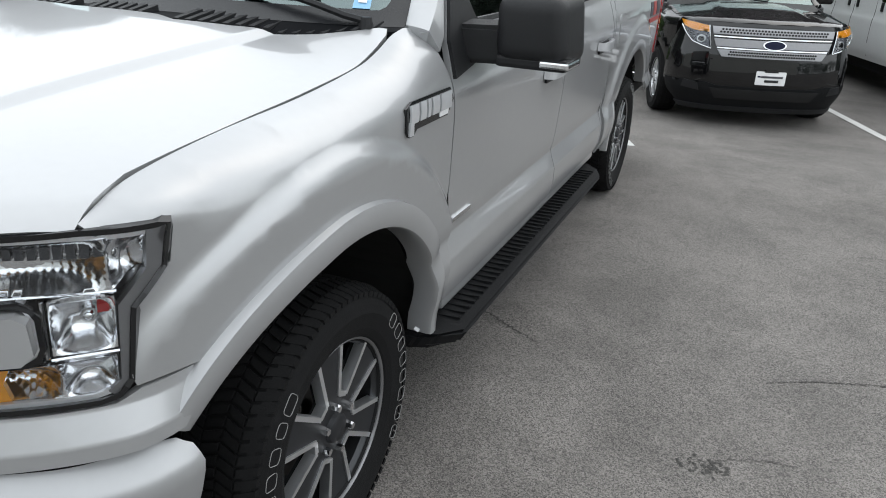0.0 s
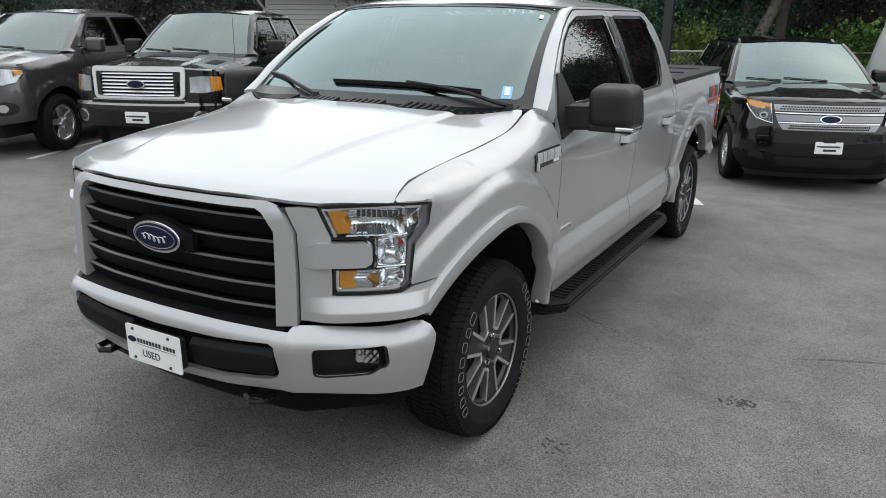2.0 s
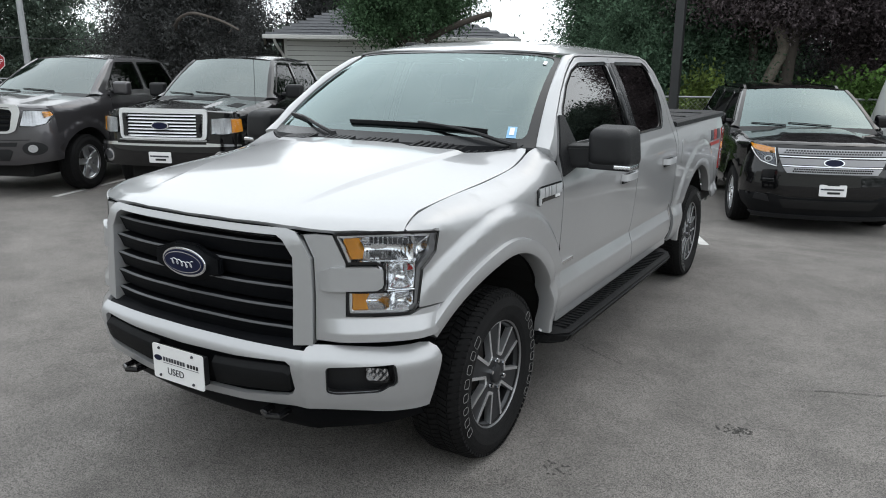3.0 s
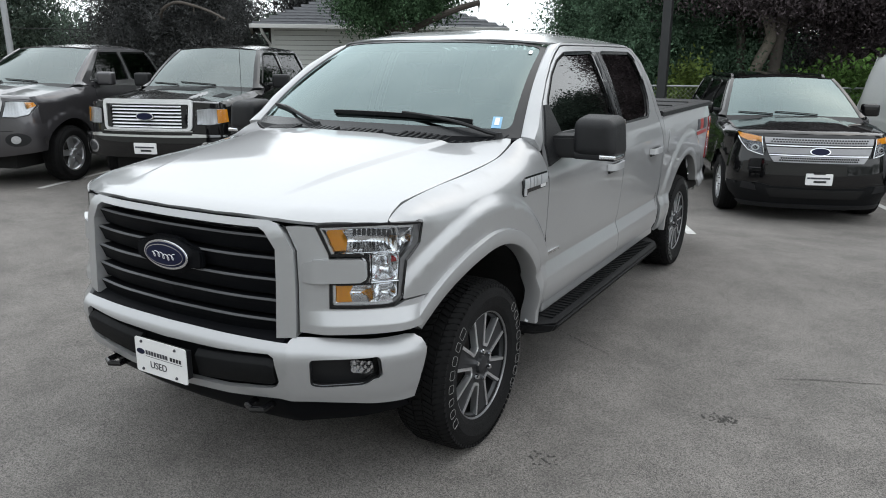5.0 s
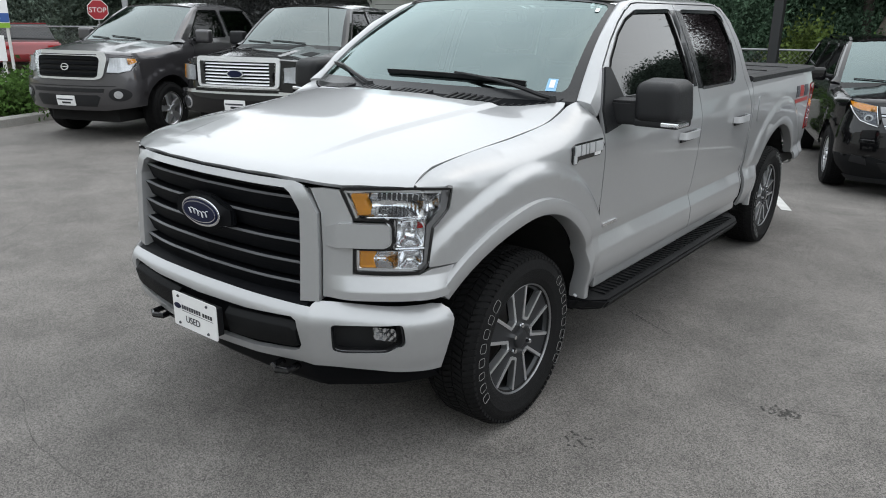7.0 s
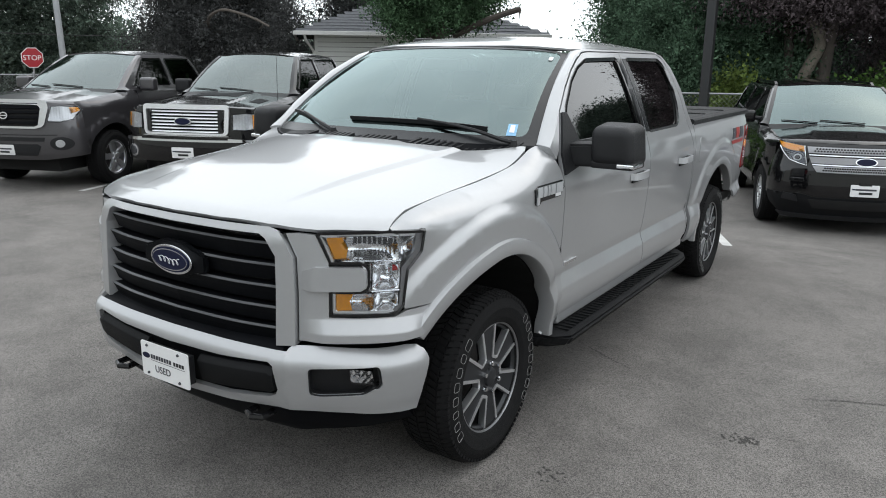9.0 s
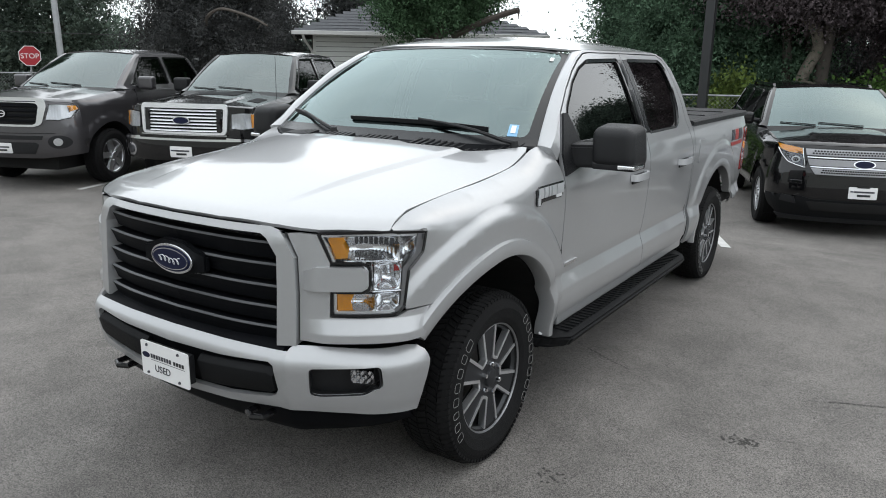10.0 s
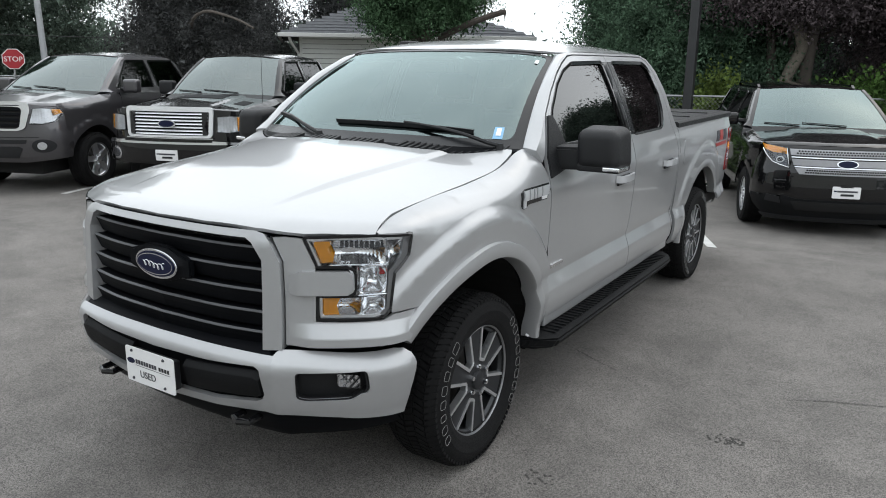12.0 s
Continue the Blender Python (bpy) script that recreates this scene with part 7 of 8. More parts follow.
M["wood"] = material("weathered_wood", (0.16, 0.10, 0.06), 0.85, vary=0.3, scale=5)
M["sign_blue"] = material("sign_blue", (0.03, 0.09, 0.30), 0.5, vary=0.1)
M["sign_green"] = material("sign_green", (0.22, 0.40, 0.03), 0.5, vary=0.1)


def leaf_material(name, base, spread):
    m = bpy.data.materials.new(name)
    m.use_nodes = True
    nt = m.node_tree
    b = nt.nodes["Principled BSDF"]
    b.inputs["Roughness"].default_value = 0.8
    b.inputs["Specular IOR Level"].default_value = 0.12
    geo, ramp = nt.nodes.new("ShaderNodeNewGeometry"), nt.nodes.new("ShaderNodeValToRGB")
    lo, hi = ramp.color_ramp.elements
    lo.color, hi.color = (*[c * (1 - spread) for c in base], 1), (*[min(1, c * (1 + spread)) for c in base], 1)
    nt.links.new(geo.outputs["Random Per Island"], ramp.inputs["Fac"])
    # sprays of lighter and darker growth
    co, patch, rng, mul = (nt.nodes.new(n) for n in ("ShaderNodeTexCoord", "ShaderNodeTexNoise", "ShaderNodeMapRange", "ShaderNodeVectorMath"))
    patch.inputs["Scale"].default_value, patch.inputs["Detail"].default_value = 1.6, 4
    rng.inputs["From Min"].default_value, rng.inputs["From Max"].default_value, rng.inputs["To Min"].default_value, rng.inputs["To Max"].default_value = 0.36, 0.64, 0.45, 1.6
    mul.operation = "SCALE"
    nt.links.new(co.outputs["Object"], patch.inputs["Vector"])
    nt.links.new(patch.outputs["Fac"], rng.inputs["Value"])
    nt.links.new(ramp.outputs["Color"], mul.inputs[0])
    nt.links.new(rng.outputs[0], mul.inputs["Scale"])
    nt.links.new(mul.outputs[0], b.inputs["Base Color"])
    thin, mix, out = nt.nodes.new("ShaderNodeBsdfTranslucent"), nt.nodes.new("ShaderNodeMixShader"), nt.nodes["Material Output"]
    mix.inputs[0].default_value = 0.4
    nt.links.new(mul.outputs[0], thin.inputs["Color"])
    nt.links.new(b.outputs[0], mix.inputs[1])
    nt.links.new(thin.outputs[0], mix.inputs[2])
    nt.links.new(mix.outputs[0], out.inputs["Surface"])
    return m


M["leaf_green"] = leaf_material("leaf_green", (0.068, 0.122, 0.064), 0.55)
M["leaf_dark"] = leaf_material("leaf_dark", (0.125, 0.165, 0.135), 0.4)
M["leaf_cedar"] = leaf_material("leaf_cedar", (0.090, 0.148, 0.096), 0.5)
M["leaf_plum"] = leaf_material("leaf_plum", (0.125, 0.102, 0.108), 0.5)
M["leaf_shade"] = leaf_material("leaf_shade", (0.085, 0.088, 0.088), 0.45)
M["leaf_bright"] = leaf_material("leaf_bright", (0.13, 0.18, 0.05), 0.45)
M["leaf_shrub"] = leaf_material("leaf_shrub", (0.07, 0.13, 0.034), 0.5)
M["flower_red"] = leaf_material("flower_red", (0.40, 0.02, 0.03), 0.3)

xs = sorted(set([-300, -120, -60, -40, -30] + [x * 0.5 for x in range(-50, 51)] + [30, 40, 60, 120, 300]))
ys = sorted(set([-300, -120, -60, -40, -30] + [y * 0.5 for y in range(-40, 61)] + [40, 60, 120, 300]))
gv = [(x, y, ground_z(x, y)) for y in ys for x in xs]
gf = [(j * len(xs) + i, j * len(xs) + i + 1, (j + 1) * len(xs) + i + 1, (j + 1) * len(xs) + i) for j in range(len(ys) - 1) for i in range(len(xs) - 1)]
tagged(mesh_object("ground", gv, gf, M["asphalt"], smooth=True), "grey worn asphalt of a car lot", "ground", kind="structure")
ROW = 21.0
RX, RY = math.cos(radians(ROW)), math.sin(radians(ROW))


def row(a, b):
    """A place from metres along and across the parking row (a: along the fronts, b: into the stalls)."""
    return a * RX - b * RY, a * RY + b * RX


def stripe(x, y, length, width=0.10):
    """A painted stall line from its near end, into the row."""
    n = 14
    verts, faces = [], []
    for i in range(n + 1):
        for s in (-width / 2, width / 2):
            dx, dy = row(s, length * i / n)
            jitter = 0.006 * noise.noise(Vector((x + i, y, s * 50)))
            px, py = x + dx + jitter * RX, y + dy + jitter * RY
            verts.append((px, py, ground_z(px, py) + 0.004))
    for i in range(n):
        faces.append((2 * i, 2 * i + 1, 2 * i + 3, 2 * i + 2))
    ob = mesh_object("stall_line", verts, faces, M["line_paint"])
    return tagged(ob, "white painted parking stall line on the asphalt", "road marking", "stall lines", "structure")


stripe(0.815, 5.10, 5.5)
stripe(3.46, 6.65, 5.0)
stripe(-7.37, 2.93, 5.5)
stripe(-4.70, 3.95, 5.5)
stripe(5.8, 7.1, 5.0)


def crack(pts, width, seed):
    """A wandering crack in the asphalt."""
    rng = random.Random(seed)
    line = [Vector((x, y, 0)) for x, y in smooth_line(pts, 14)]
    verts, faces = [], []
    for i, p in enumerate(line):
        d = (line[min(i + 1, len(line) - 1)] - line[max(i - 1, 0)]).normalized()
        w = width * rng.uniform(0.25, 1.0) * (0.3 + math.sin(math.pi * i / (len(line) - 1)))
        off = rng.uniform(-0.008, 0.008)
        for s in (-1, 1):
            q = p + Vector((-d.y, d.x, 0)) * (s * w / 2 + off)
            verts.append((q.x, q.y, ground_z(q.x, q.y) + 0.003))
    for i in range(len(line) - 1):
        faces.append((2 * i, 2 * i + 1, 2 * i + 3, 2 * i + 2))
    return tagged(mesh_object("asphalt_crack", verts, faces, M["crack"]), "thin dark crack in the asphalt", "crack", "asphalt cracks", "structure")


crack([(2.02, 1.47), (2.16, 1.555), (2.30, 1.62), (2.45, 1.68), (2.75, 1.80)], 0.008, 1)
crack([(1.88, 0.86), (2.05, 0.95), (2.2, 0.97)], 0.004, 2)
crack([(-2.2, -1.6), (-1.2, -1.35), (-0.5, -1.5), (0.3, -1.45), (0.9, -1.2)], 0.0022, 4)
crack([(-3.2, -0.6), (-2.6, -1.1), (-2.2, -1.6)], 0.0024, 5)
crack([(0.683, 1.610), (0.801, 1.535), (0.913, 1.470), (1.018, 1.415), (1.136, 1.360)], 0.012, 8)
crack([(2.4, 3.1), (2.55, 3.2), (2.75, 3.22), (2.95, 3.35)], 0.006, 6)
crack([(-4.6, 0.4), (-3.9, -0.2), (-3.6, -0.9)], 0.004, 7)


def pitted_patch(x, y, r, seed, n=60):
    """A spot where the surface has crumbled: small loose chips round a hollow."""
    rng = random.Random(seed)
    verts, faces = [], []
    for k in range(n):
        a, d = rng.uniform(0, 6.283), r * rng.random() ** 0.7
        cx, cy = x + d * math.cos(a) * 1.2, y + d * math.sin(a) * 0.75
        s = rng.uniform(0.003, 0.011)
        o = len(verts)
        for j in range(4):
            b = j * 1.571 + rng.uniform(-0.5, 0.5)
            verts.append((cx + s * math.cos(b), cy + s * math.sin(b), ground_z(cx, cy) + 0.002))
        verts.append((cx, cy, ground_z(cx, cy) + 0.002 + s * 0.5))
        faces += [(o + j, o + (j + 1) % 4, o + 4) for j in range(4)]
    return tagged(mesh_object("crumbled_spot", verts, faces, M["chip"]), "crumbled dark spot in the asphalt", "road damage", "crumbled spots", "structure")


pitted_patch(1.885, 0.835, 0.075, 1)
pitted_patch(1.265, 0.003, 0.08, 2, 26)


# ---- plants ----
def leaves(centres, per, size, rng, flat=0.6, spread=0.35, aspect=1.7, droop=0.0, corners=4):
    """Small pointed leaves scattered round clump centres: vertices and faces."""
    c = np.repeat(np.asarray(centres, float), per, axis=0)
    n = len(c)
    p = c + rng.normal(0, spread, (n, 3)) * np.array((1, 1, flat))
    p[:, 2] = np.maximum(p[:, 2], 0.05)
    d = rng.normal(0, 1, (n, 3))
    d[:, 2] -= droop
    d /= np.linalg.norm(d, axis=1)[:, None]
    u = np.cross(d, rng.normal(0, 1, (n, 3)))
    u /= np.linalg.norm(u, axis=1)[:, None]
    s = size * rng.uniform(0.6, 1.3, (n, 1))
    nrm = np.cross(d, u)
    tip, root, left, right = p + d * s * aspect / 2, p - d * s * aspect / 2, p + u * s / 2 + nrm * s * 0.15, p - u * s / 2 + nrm * s * 0.15
    if corners == 3:
        return np.stack([root + u * s / 2, tip, root - u * s / 2], 1).reshape(-1, 3), None
    return np.stack([root, right, tip, left], 1).reshape(-1, 3), None


def leaf_object(name, v, mat, parent=None, corners=4):
    """One mesh of loose leaves."""
    c, n = corners, len(v) // corners
    me = bpy.data.meshes.new(name)
    me.vertices.add(c * n)
    me.vertices.foreach_set("co", np.asarray(v, np.float32).ravel())
    me.loops.add(c * n)
    me.loops.foreach_set("vertex_index", np.arange(c * n, dtype=np.int32))
    me.polygons.add(n)
    me.polygons.foreach_set("loop_start", np.arange(0, c * n, c, dtype=np.int32))
    me.update(calc_edges=True)
    me.materials.append(mat)
    return place(new(name, me), parent)


def limb(bm, a, b, r0, r1, rng, bend=0.15, n=6):
    a, b = Vector(a), Vector(b)
    l = (b - a).length
    pts = [a.lerp(b, i / n) + Vector(rng.normal(0, bend * l * 0.12, 3)) * math.sin(math.pi * i / n) for i in range(n + 1)]
    tube(bm, pts, r0, 8, r1)
    return pts


def tree(x, y, height, spread, clear, leaf, label, seed, leaf_size=0.20, clumps=150, per=55, trunk_r=0.22, shape="round", clump=0.42):
    """A tapered trunk with limbs, and a crown of many small leaves hung on clumps at the limbs' ends."""
    rng = np.random.default_rng(seed)
    z0 = ground_z(x, y)
    t = tagged(new("tree"), label, "tree", "trees round the lot")
    t.matrix_basis = pose(x, y, z0)
    bm = bmesh.new()
    top = height * (0.97 if shape == "cone" else 0.8)
    limb(bm, (0, 0, -0.1), (rng.normal(0, 0.2), rng.normal(0, 0.2), top), trunk_r, 0.03, rng, 0.25, 9)
    part("trunk", bm, M["bark"], t, smooth=True)
    bm = bmesh.new()
    centres = []
    for k in range(clumps):
        f = rng.random()
        z = clear + (height - clear) * f
        if shape == "cone":
            r = spread * (1 - f) ** 0.8 + 0.15
            q = math.sqrt(rng.uniform(0.15, 1))
        else:
            r = spread * math.sqrt(max(0.02, 1 - (2 * f - 0.85) ** 2 / 1.35)) if f < 0.97 else spread * 0.3
            q = rng.uniform(0.25, 1) ** 0.5
        a = rng.uniform(0, 2 * math.pi)
        r *= 0.75 + 0.35 * noise.noise(Vector((math.cos(a) * 1.5 + seed, math.sin(a) * 1.5, z * 0.5)))
        c = (r * q * math.cos(a), r * q * math.sin(a), z - (0.25 * r * q if shape == "cone" else 0))
        centres.append(c)
        if k % 4 == 0:
            limb(bm, (0, 0, max(0.6 * clear, z - 0.35 * r * q - 0.3)), c, 0.05 * trunk_r / 0.22, 0.012, rng, 0.3, 4)
    tagged(part("limb", bm, M["bark"], t, smooth=True), kind="stuff")
    near = math.hypot(x, y) < 22
    v, f = leaves(centres, int(per * (9.0 if near else 9.0)), leaf_size * (0.25 if near else 0.25), rng, 0.7, clump, droop=0.5, corners=3)
    # denser, larger sprays fill the inside of the crown
    inner, f = leaves([(c[0] * 0.75, c[1] * 0.75, c[2]) for c in centres], 75, leaf_size * 0.55, rng, 0.7, clump * 1.1, droop=0.5, corners=3)
    tagged(leaf_object("crown", np.concatenate([v, inner]), leaf, t, 3), kind="stuff")
    return t


def leaning_trunk(x, y):
    """A pale mottled trunk that leans and forks under the purple crowns."""
    t = tagged(new("tree"), "pale mottled leaning trunk under a purple crown", "tree", "trees round the lot")
    t.matrix_basis = pose(x, y, ground_z(x, y))
    rng = np.random.default_rng(91)
    for pts, r0, r1, mat in (([(-0.2, 0, -0.1), (-0.12, 0, 1.0), (-0.06, 0, 1.5), (0.12, 0, 2.0), (0.26, 0, 2.45), (0.12, 0, 2.85), (-0.28, 0, 3.35), (-0.4, 0, 4.6), (-0.2, 0, 6.0)], 0.15, 0.10, "pale_bark"), ([(0.26, 0.2, -0.1), (0.33, 0.2, 1.6), (0.42, 0.2, 3.2), (0.5, 0.2, 5.5)], 0.17, 0.12, "bark"), ([(-0.3, 0.3, -0.1), (-0.32, 0.3, 1.5), (-0.45, 0.3, 3.2), (-0.7, 0.3, 5.0)], 0.13, 0.08, "bark")):
        bm = bmesh.new()
        tube(bm, smooth_line([tuple(np.array(p) + rng.normal(0, 0.02, 3)) for p in pts], 5), r0, 12, r1)
        part("trunk", bm, M[mat], t, smooth=True)
    centres = [(rng.uniform(-1.6, 1.8), rng.uniform(-0.6, 1.6), rng.uniform(4.2, 6.8)) for k in range(40)]
    v, f = leaves(centres, 160, 0.065, rng, 0.7, 0.40, droop=0.5)
    tagged(leaf_object("crown", v, M["leaf_plum"], t), kind="stuff")


def bare_limb(pts, r0, r1, mat, label):
    """A limb that reaches out past the leaves, with a few twigs."""
    rng = np.random.default_rng(5)
    bm = bmesh.new()
    line = smooth_line(pts, 5)
    tube(bm, line, r0, 8, r1)
    for k in range(3, len(line), 4):
        limb(bm, line[k], np.array(line[k]) + rng.normal(0, 0.09, 3) - np.array((0, 0, 0.05)), r1 * 0.5, 0.006, rng, 0.3, 3)
    tagged(part("tree_limb", bm, M[mat], None, smooth=True), label, "branch", "bare limbs")


bare_limb([(-17.6, 13.6, 2.85), (-16.5, 12.8, 3.08), (-15.68, 12.6, 3.24), (-14.96, 12.6, 3.13), (-14.26, 12.6, 2.94), (-13.73, 12.6, 2.73)], 0.05, 0.03, "bark", "grey bare limb reaching out of the dark crown")
bare_limb([(-8.9, 14.8, 2.5), (-7.9, 14.5, 2.80), (-7.29, 14.5, 2.98), (-6.76, 14.5, 3.10)], 0.09, 0.07, "bark", "dark sawn-off limb above the pickup's roof")


def shrub(x, y, w, h, leaf, label, seed, n=70, per=45, size=0.09, flowers=0, name="shrub"):
    rng = np.random.default_rng(seed)
    z0 = ground_z(x, y)
    t = tagged(new(name), label, "shrub", "shrubs")
    t.matrix_basis = pose(x, y, z0)
    bm = bmesh.new()
    centres = []
    for k in range(n):
        a, q = rng.uniform(0, 6.283), math.sqrt(rng.random())
        zz = h * (0.15 + 0.85 * rng.random() * math.sqrt(max(0.05, 1 - q * q * 0.8)))
        c = (w / 2 * q * math.cos(a), w / 2 * q * math.sin(a), zz)
        centres.append(c)
        if k % 4 == 0:
            limb(bm, (c[0] * 0.2, c[1] * 0.2, 0), c, 0.018, 0.005, rng, 0.3, 3)
    tagged(part("stem", bm, M["bark"], t), kind="stuff")
    v, f = leaves(centres, per, size, rng, 0.8, 0.13 + 0.05 * h)
    tagged(leaf_object("foliage", v, leaf, t), kind="stuff")
    if flowers:
        pts = [centres[i] for i in rng.choice(n, flowers)]
        v, f = leaves([(a, b, c + 0.12) for a, b, c in pts], 14, 0.05, rng, 0.8, 0.045, 1.1)
        tagged(leaf_object("blossom", v, M["flower_red"], t), "red blossoms", kind="stuff")
    return t


tree(-29.0, 9.0, 12, 4.0, 0.8, M["leaf_dark"], "dark conifer beyond the lot's fence", 11, 0.24, 230, 60, 0.3, "cone", 0.55)
tree(-33.0, 13.0, 13, 4.5, 0.8, M["leaf_dark"], "dark conifer beyond the lot's fence", 12, 0.26, 230, 60, 0.3, "cone", 0.6)
tree(-30.9, 16.5, 12, 3.7, 0.8, M["leaf_dark"], "dark conifer beyond the lot's fence", 13, 0.24, 230, 60, 0.3, "cone", 0.55)
tree(-36.0, 6.0, 10, 4.5, 0.8, M["leaf_dark"], "dark conifer beyond the lot's fence", 23, 0.26, 230, 55, 0.3, "cone", 0.6)
tree(-18.9, 14.9, 9.5, 3.0, 1.5, M["leaf_shade"], "very dark broadleaf tree by the house", 14, 0.17, 260, 75, 0.2, "round", 0.45)
tree(-24.5, 20.5, 12.5, 5.2, 1.0, M["leaf_shade"], "dark conifer behind the house", 15, 0.24, 330, 60, 0.28, "cone", 0.55)
tree(-19.5, 25.0, 11.5, 5.0, 0.8, M["leaf_shade"], "dark conifer behind the house", 16, 0.24, 320, 60, 0.28, "cone", 0.55)
tree(-9.4, 14.7, 7.5, 2.3, 2.8, M["leaf_green"], "green broadleaf tree in front of the house", 17, 0.17, 220, 75, 0.18, "round", 0.36)
tree(-4.7, 19.8, 8.5, 3.0, 1.5, M["leaf_cedar"], "dense green cedar beyond the fence", 18, 0.18, 300, 85, 0.3, "cone", 0.45)
tree(-2.6, 17.4, 8.0, 2.9, 1.5, M["leaf_cedar"], "dense green cedar beyond the fence", 19, 0.17, 300, 85, 0.26, "cone", 0.42)
tree(-0.15, 16.7, 7.5, 3.6, 3.2, M["leaf_plum"], "dark purple-leaved tree with a thin trunk", 20, 0.15, 300, 85, 0.10, "round", 0.42)
leaning_trunk(-0.30, 16.0)
tree(0.2, 27.0, 10, 5.2, 1.0, M["leaf_shade"], "very dark broadleaf tree standing far back", 30, 0.24, 260, 70, 0.28, "round", 0.6)
tree(3.2, 22.5, 9.5, 3.7, 1.2, M["leaf_plum"], "dark purple-leaved tree standing further back", 26, 0.17, 240, 75, 0.24, "round", 0.45)
tree(3.1, 18.6, 7.0, 3.0, 1.7, M["leaf_plum"], "dark purple-leaved broadleaf tree", 21, 0.15, 260, 80, 0.24, "round", 0.42)
tree(8.2, 21.5, 6.2, 3.4, 0.4, M["leaf_dark"], "dark green broadleaf tree beyond the fence", 22, 0.2, 220, 70, 0.24, "round", 0.45)
tree(15.0, 21.0, 12.0, 4.6, 0.9, M["leaf_dark"], "dark green broadleaf tree beyond the fence", 24, 0.2, 220, 70, 0.24, "round", 0.45)
tree(18.5, 13.0, 11.5, 4.6, 0.9, M["leaf_dark"], "dark green broadleaf tree beyond the fence", 25, 0.2, 220, 60, 0.24, "round", 0.45)
for i, (a, w, h, lf) in enumerate(((-3.0, 1.9, 0.70, "leaf_shrub"), (-1.6, 1.8, 0.78, "leaf_shrub"), (-0.2, 1.6, 0.85, "leaf_shrub"), (1.2, 1.7, 1.5, "leaf_shrub"), (2.6, 2.2, 1.9, "leaf_shrub"), (4.1, 2.4, 2.1, "leaf_shrub"), (5.7, 2.4, 2.0, "leaf_shrub"), (7.4, 2.4, 2.0, "leaf_shrub"))):
    dx, dy = row(a, 0)
    shrub(-0.7 + dx, 13.55 + dy, w, h, M[lf], "leafy green shrub behind the chain-link fence", 40 + i, 120, 120, 0.062)
shrub(-1.50, 14.9, 0.8, 1.95, M["leaf_bright"], "yellow-green young shrub by the fence", 60, 60, 110, 0.06)


# ---- fence ----
def chain_fence(x, y, angle, length, height, label):
    """Galvanised posts and rails with a woven wire mesh."""
    t = tagged(new("chain_fence"), label, "fence")
    t.matrix_basis = pose(x, y, ground_z(x, y), 0, 0, angle)
    n = int(length / 2.6)
    for i in range(n + 1):
        bm = bmesh.new()
        tube(bm, [(length * i / n, 0, -0.1), (length * i / n, 0, height)], 0.028, 10)
        bmesh.ops.create_uvsphere(bm, u_segments=8, v_segments=5, radius=0.036, matrix=Matrix.Translation((length * i / n, 0, height + 0.01)))
        part("post", bm, M["steel"], t, smooth=True)
    bm = bmesh.new()
    tube(bm, [(0, 0, height - 0.03), (length, 0, height - 0.03)], 0.018, 8)
    part("top_rail", bm, M["steel"], t, smooth=True)
    verts, faces = [], []
    w, s = 0.0022, 0.09
    k = -height
    while k < length:
        for sg in (1, -1):
            a, b = (k, 0.02) if sg > 0 else (k + height, 0.02), (k + height, height - 0.04) if sg > 0 else (k, height - 0.04)
            o = len(verts)
            for (px, pz), q in ((a, -w), (a, w), (b, w), (b, -w)):
                verts.append((min(max(px, 0), length) + q, 0.004 * sg, pz))
            faces.append((o, o + 1, o + 2, o + 3))
        k += s
    tagged(mesh_object("wire_mesh", verts, faces, M["steel"], t), kind="stuff")
    return t


chain_fence(-6.2, 10.55, ROW, 18.0, 1.27, "galvanised chain-link fence behind the parked cars")
chain_fence(-24.5, 2.0, 66, 14.0, 1.35, "galvanised chain-link fence along the street")


# ---- poles ----
def lamp_post(x, y):
    t = tagged(new("lamp_post"), "dark square steel lamp post behind the fence", "lamp post")
    t.matrix_basis = pose(x, y, ground_z(x, y))
    boxed("base", (-0.2, -0.2, 0), (0.2, 0.2, 0.5), M["concrete"], t, 0.03)
    boxed("pole", (-0.085, -0.085, 0.5), (0.085, 0.085, 7.4), M["dark_steel"], t, 0.01)
    boxed("lamp_head", (-0.2, -0.75, 7.3), (0.2, 0.1, 7.45), M["dark_steel"], t, 0.03)
    boxed("lamp_glass", (-0.16, -0.70, 7.285), (0.16, -0.2, 7.302), M["white"], t, 0.005)


lamp_post(-1.47, 12.36)


def street_pole(x, y, r, h, label):
    t = tagged(new("street_pole"), label, "pole")
    t.matrix_basis = pose(x, y, 0, 0, -2.0, 0)
    bm = bmesh.new()
    tube(bm, [(0, 0, 0), (0, 0, h * 0.5), (0, 0, h)], r, 12, r * 0.7)
    part("pole", bm, M["steel"], t, smooth=True)
    boxed("foot_plate", (-0.2, -0.2, 0), (0.2, 0.2, 0.04), M["steel"], t, 0.01)
    return t


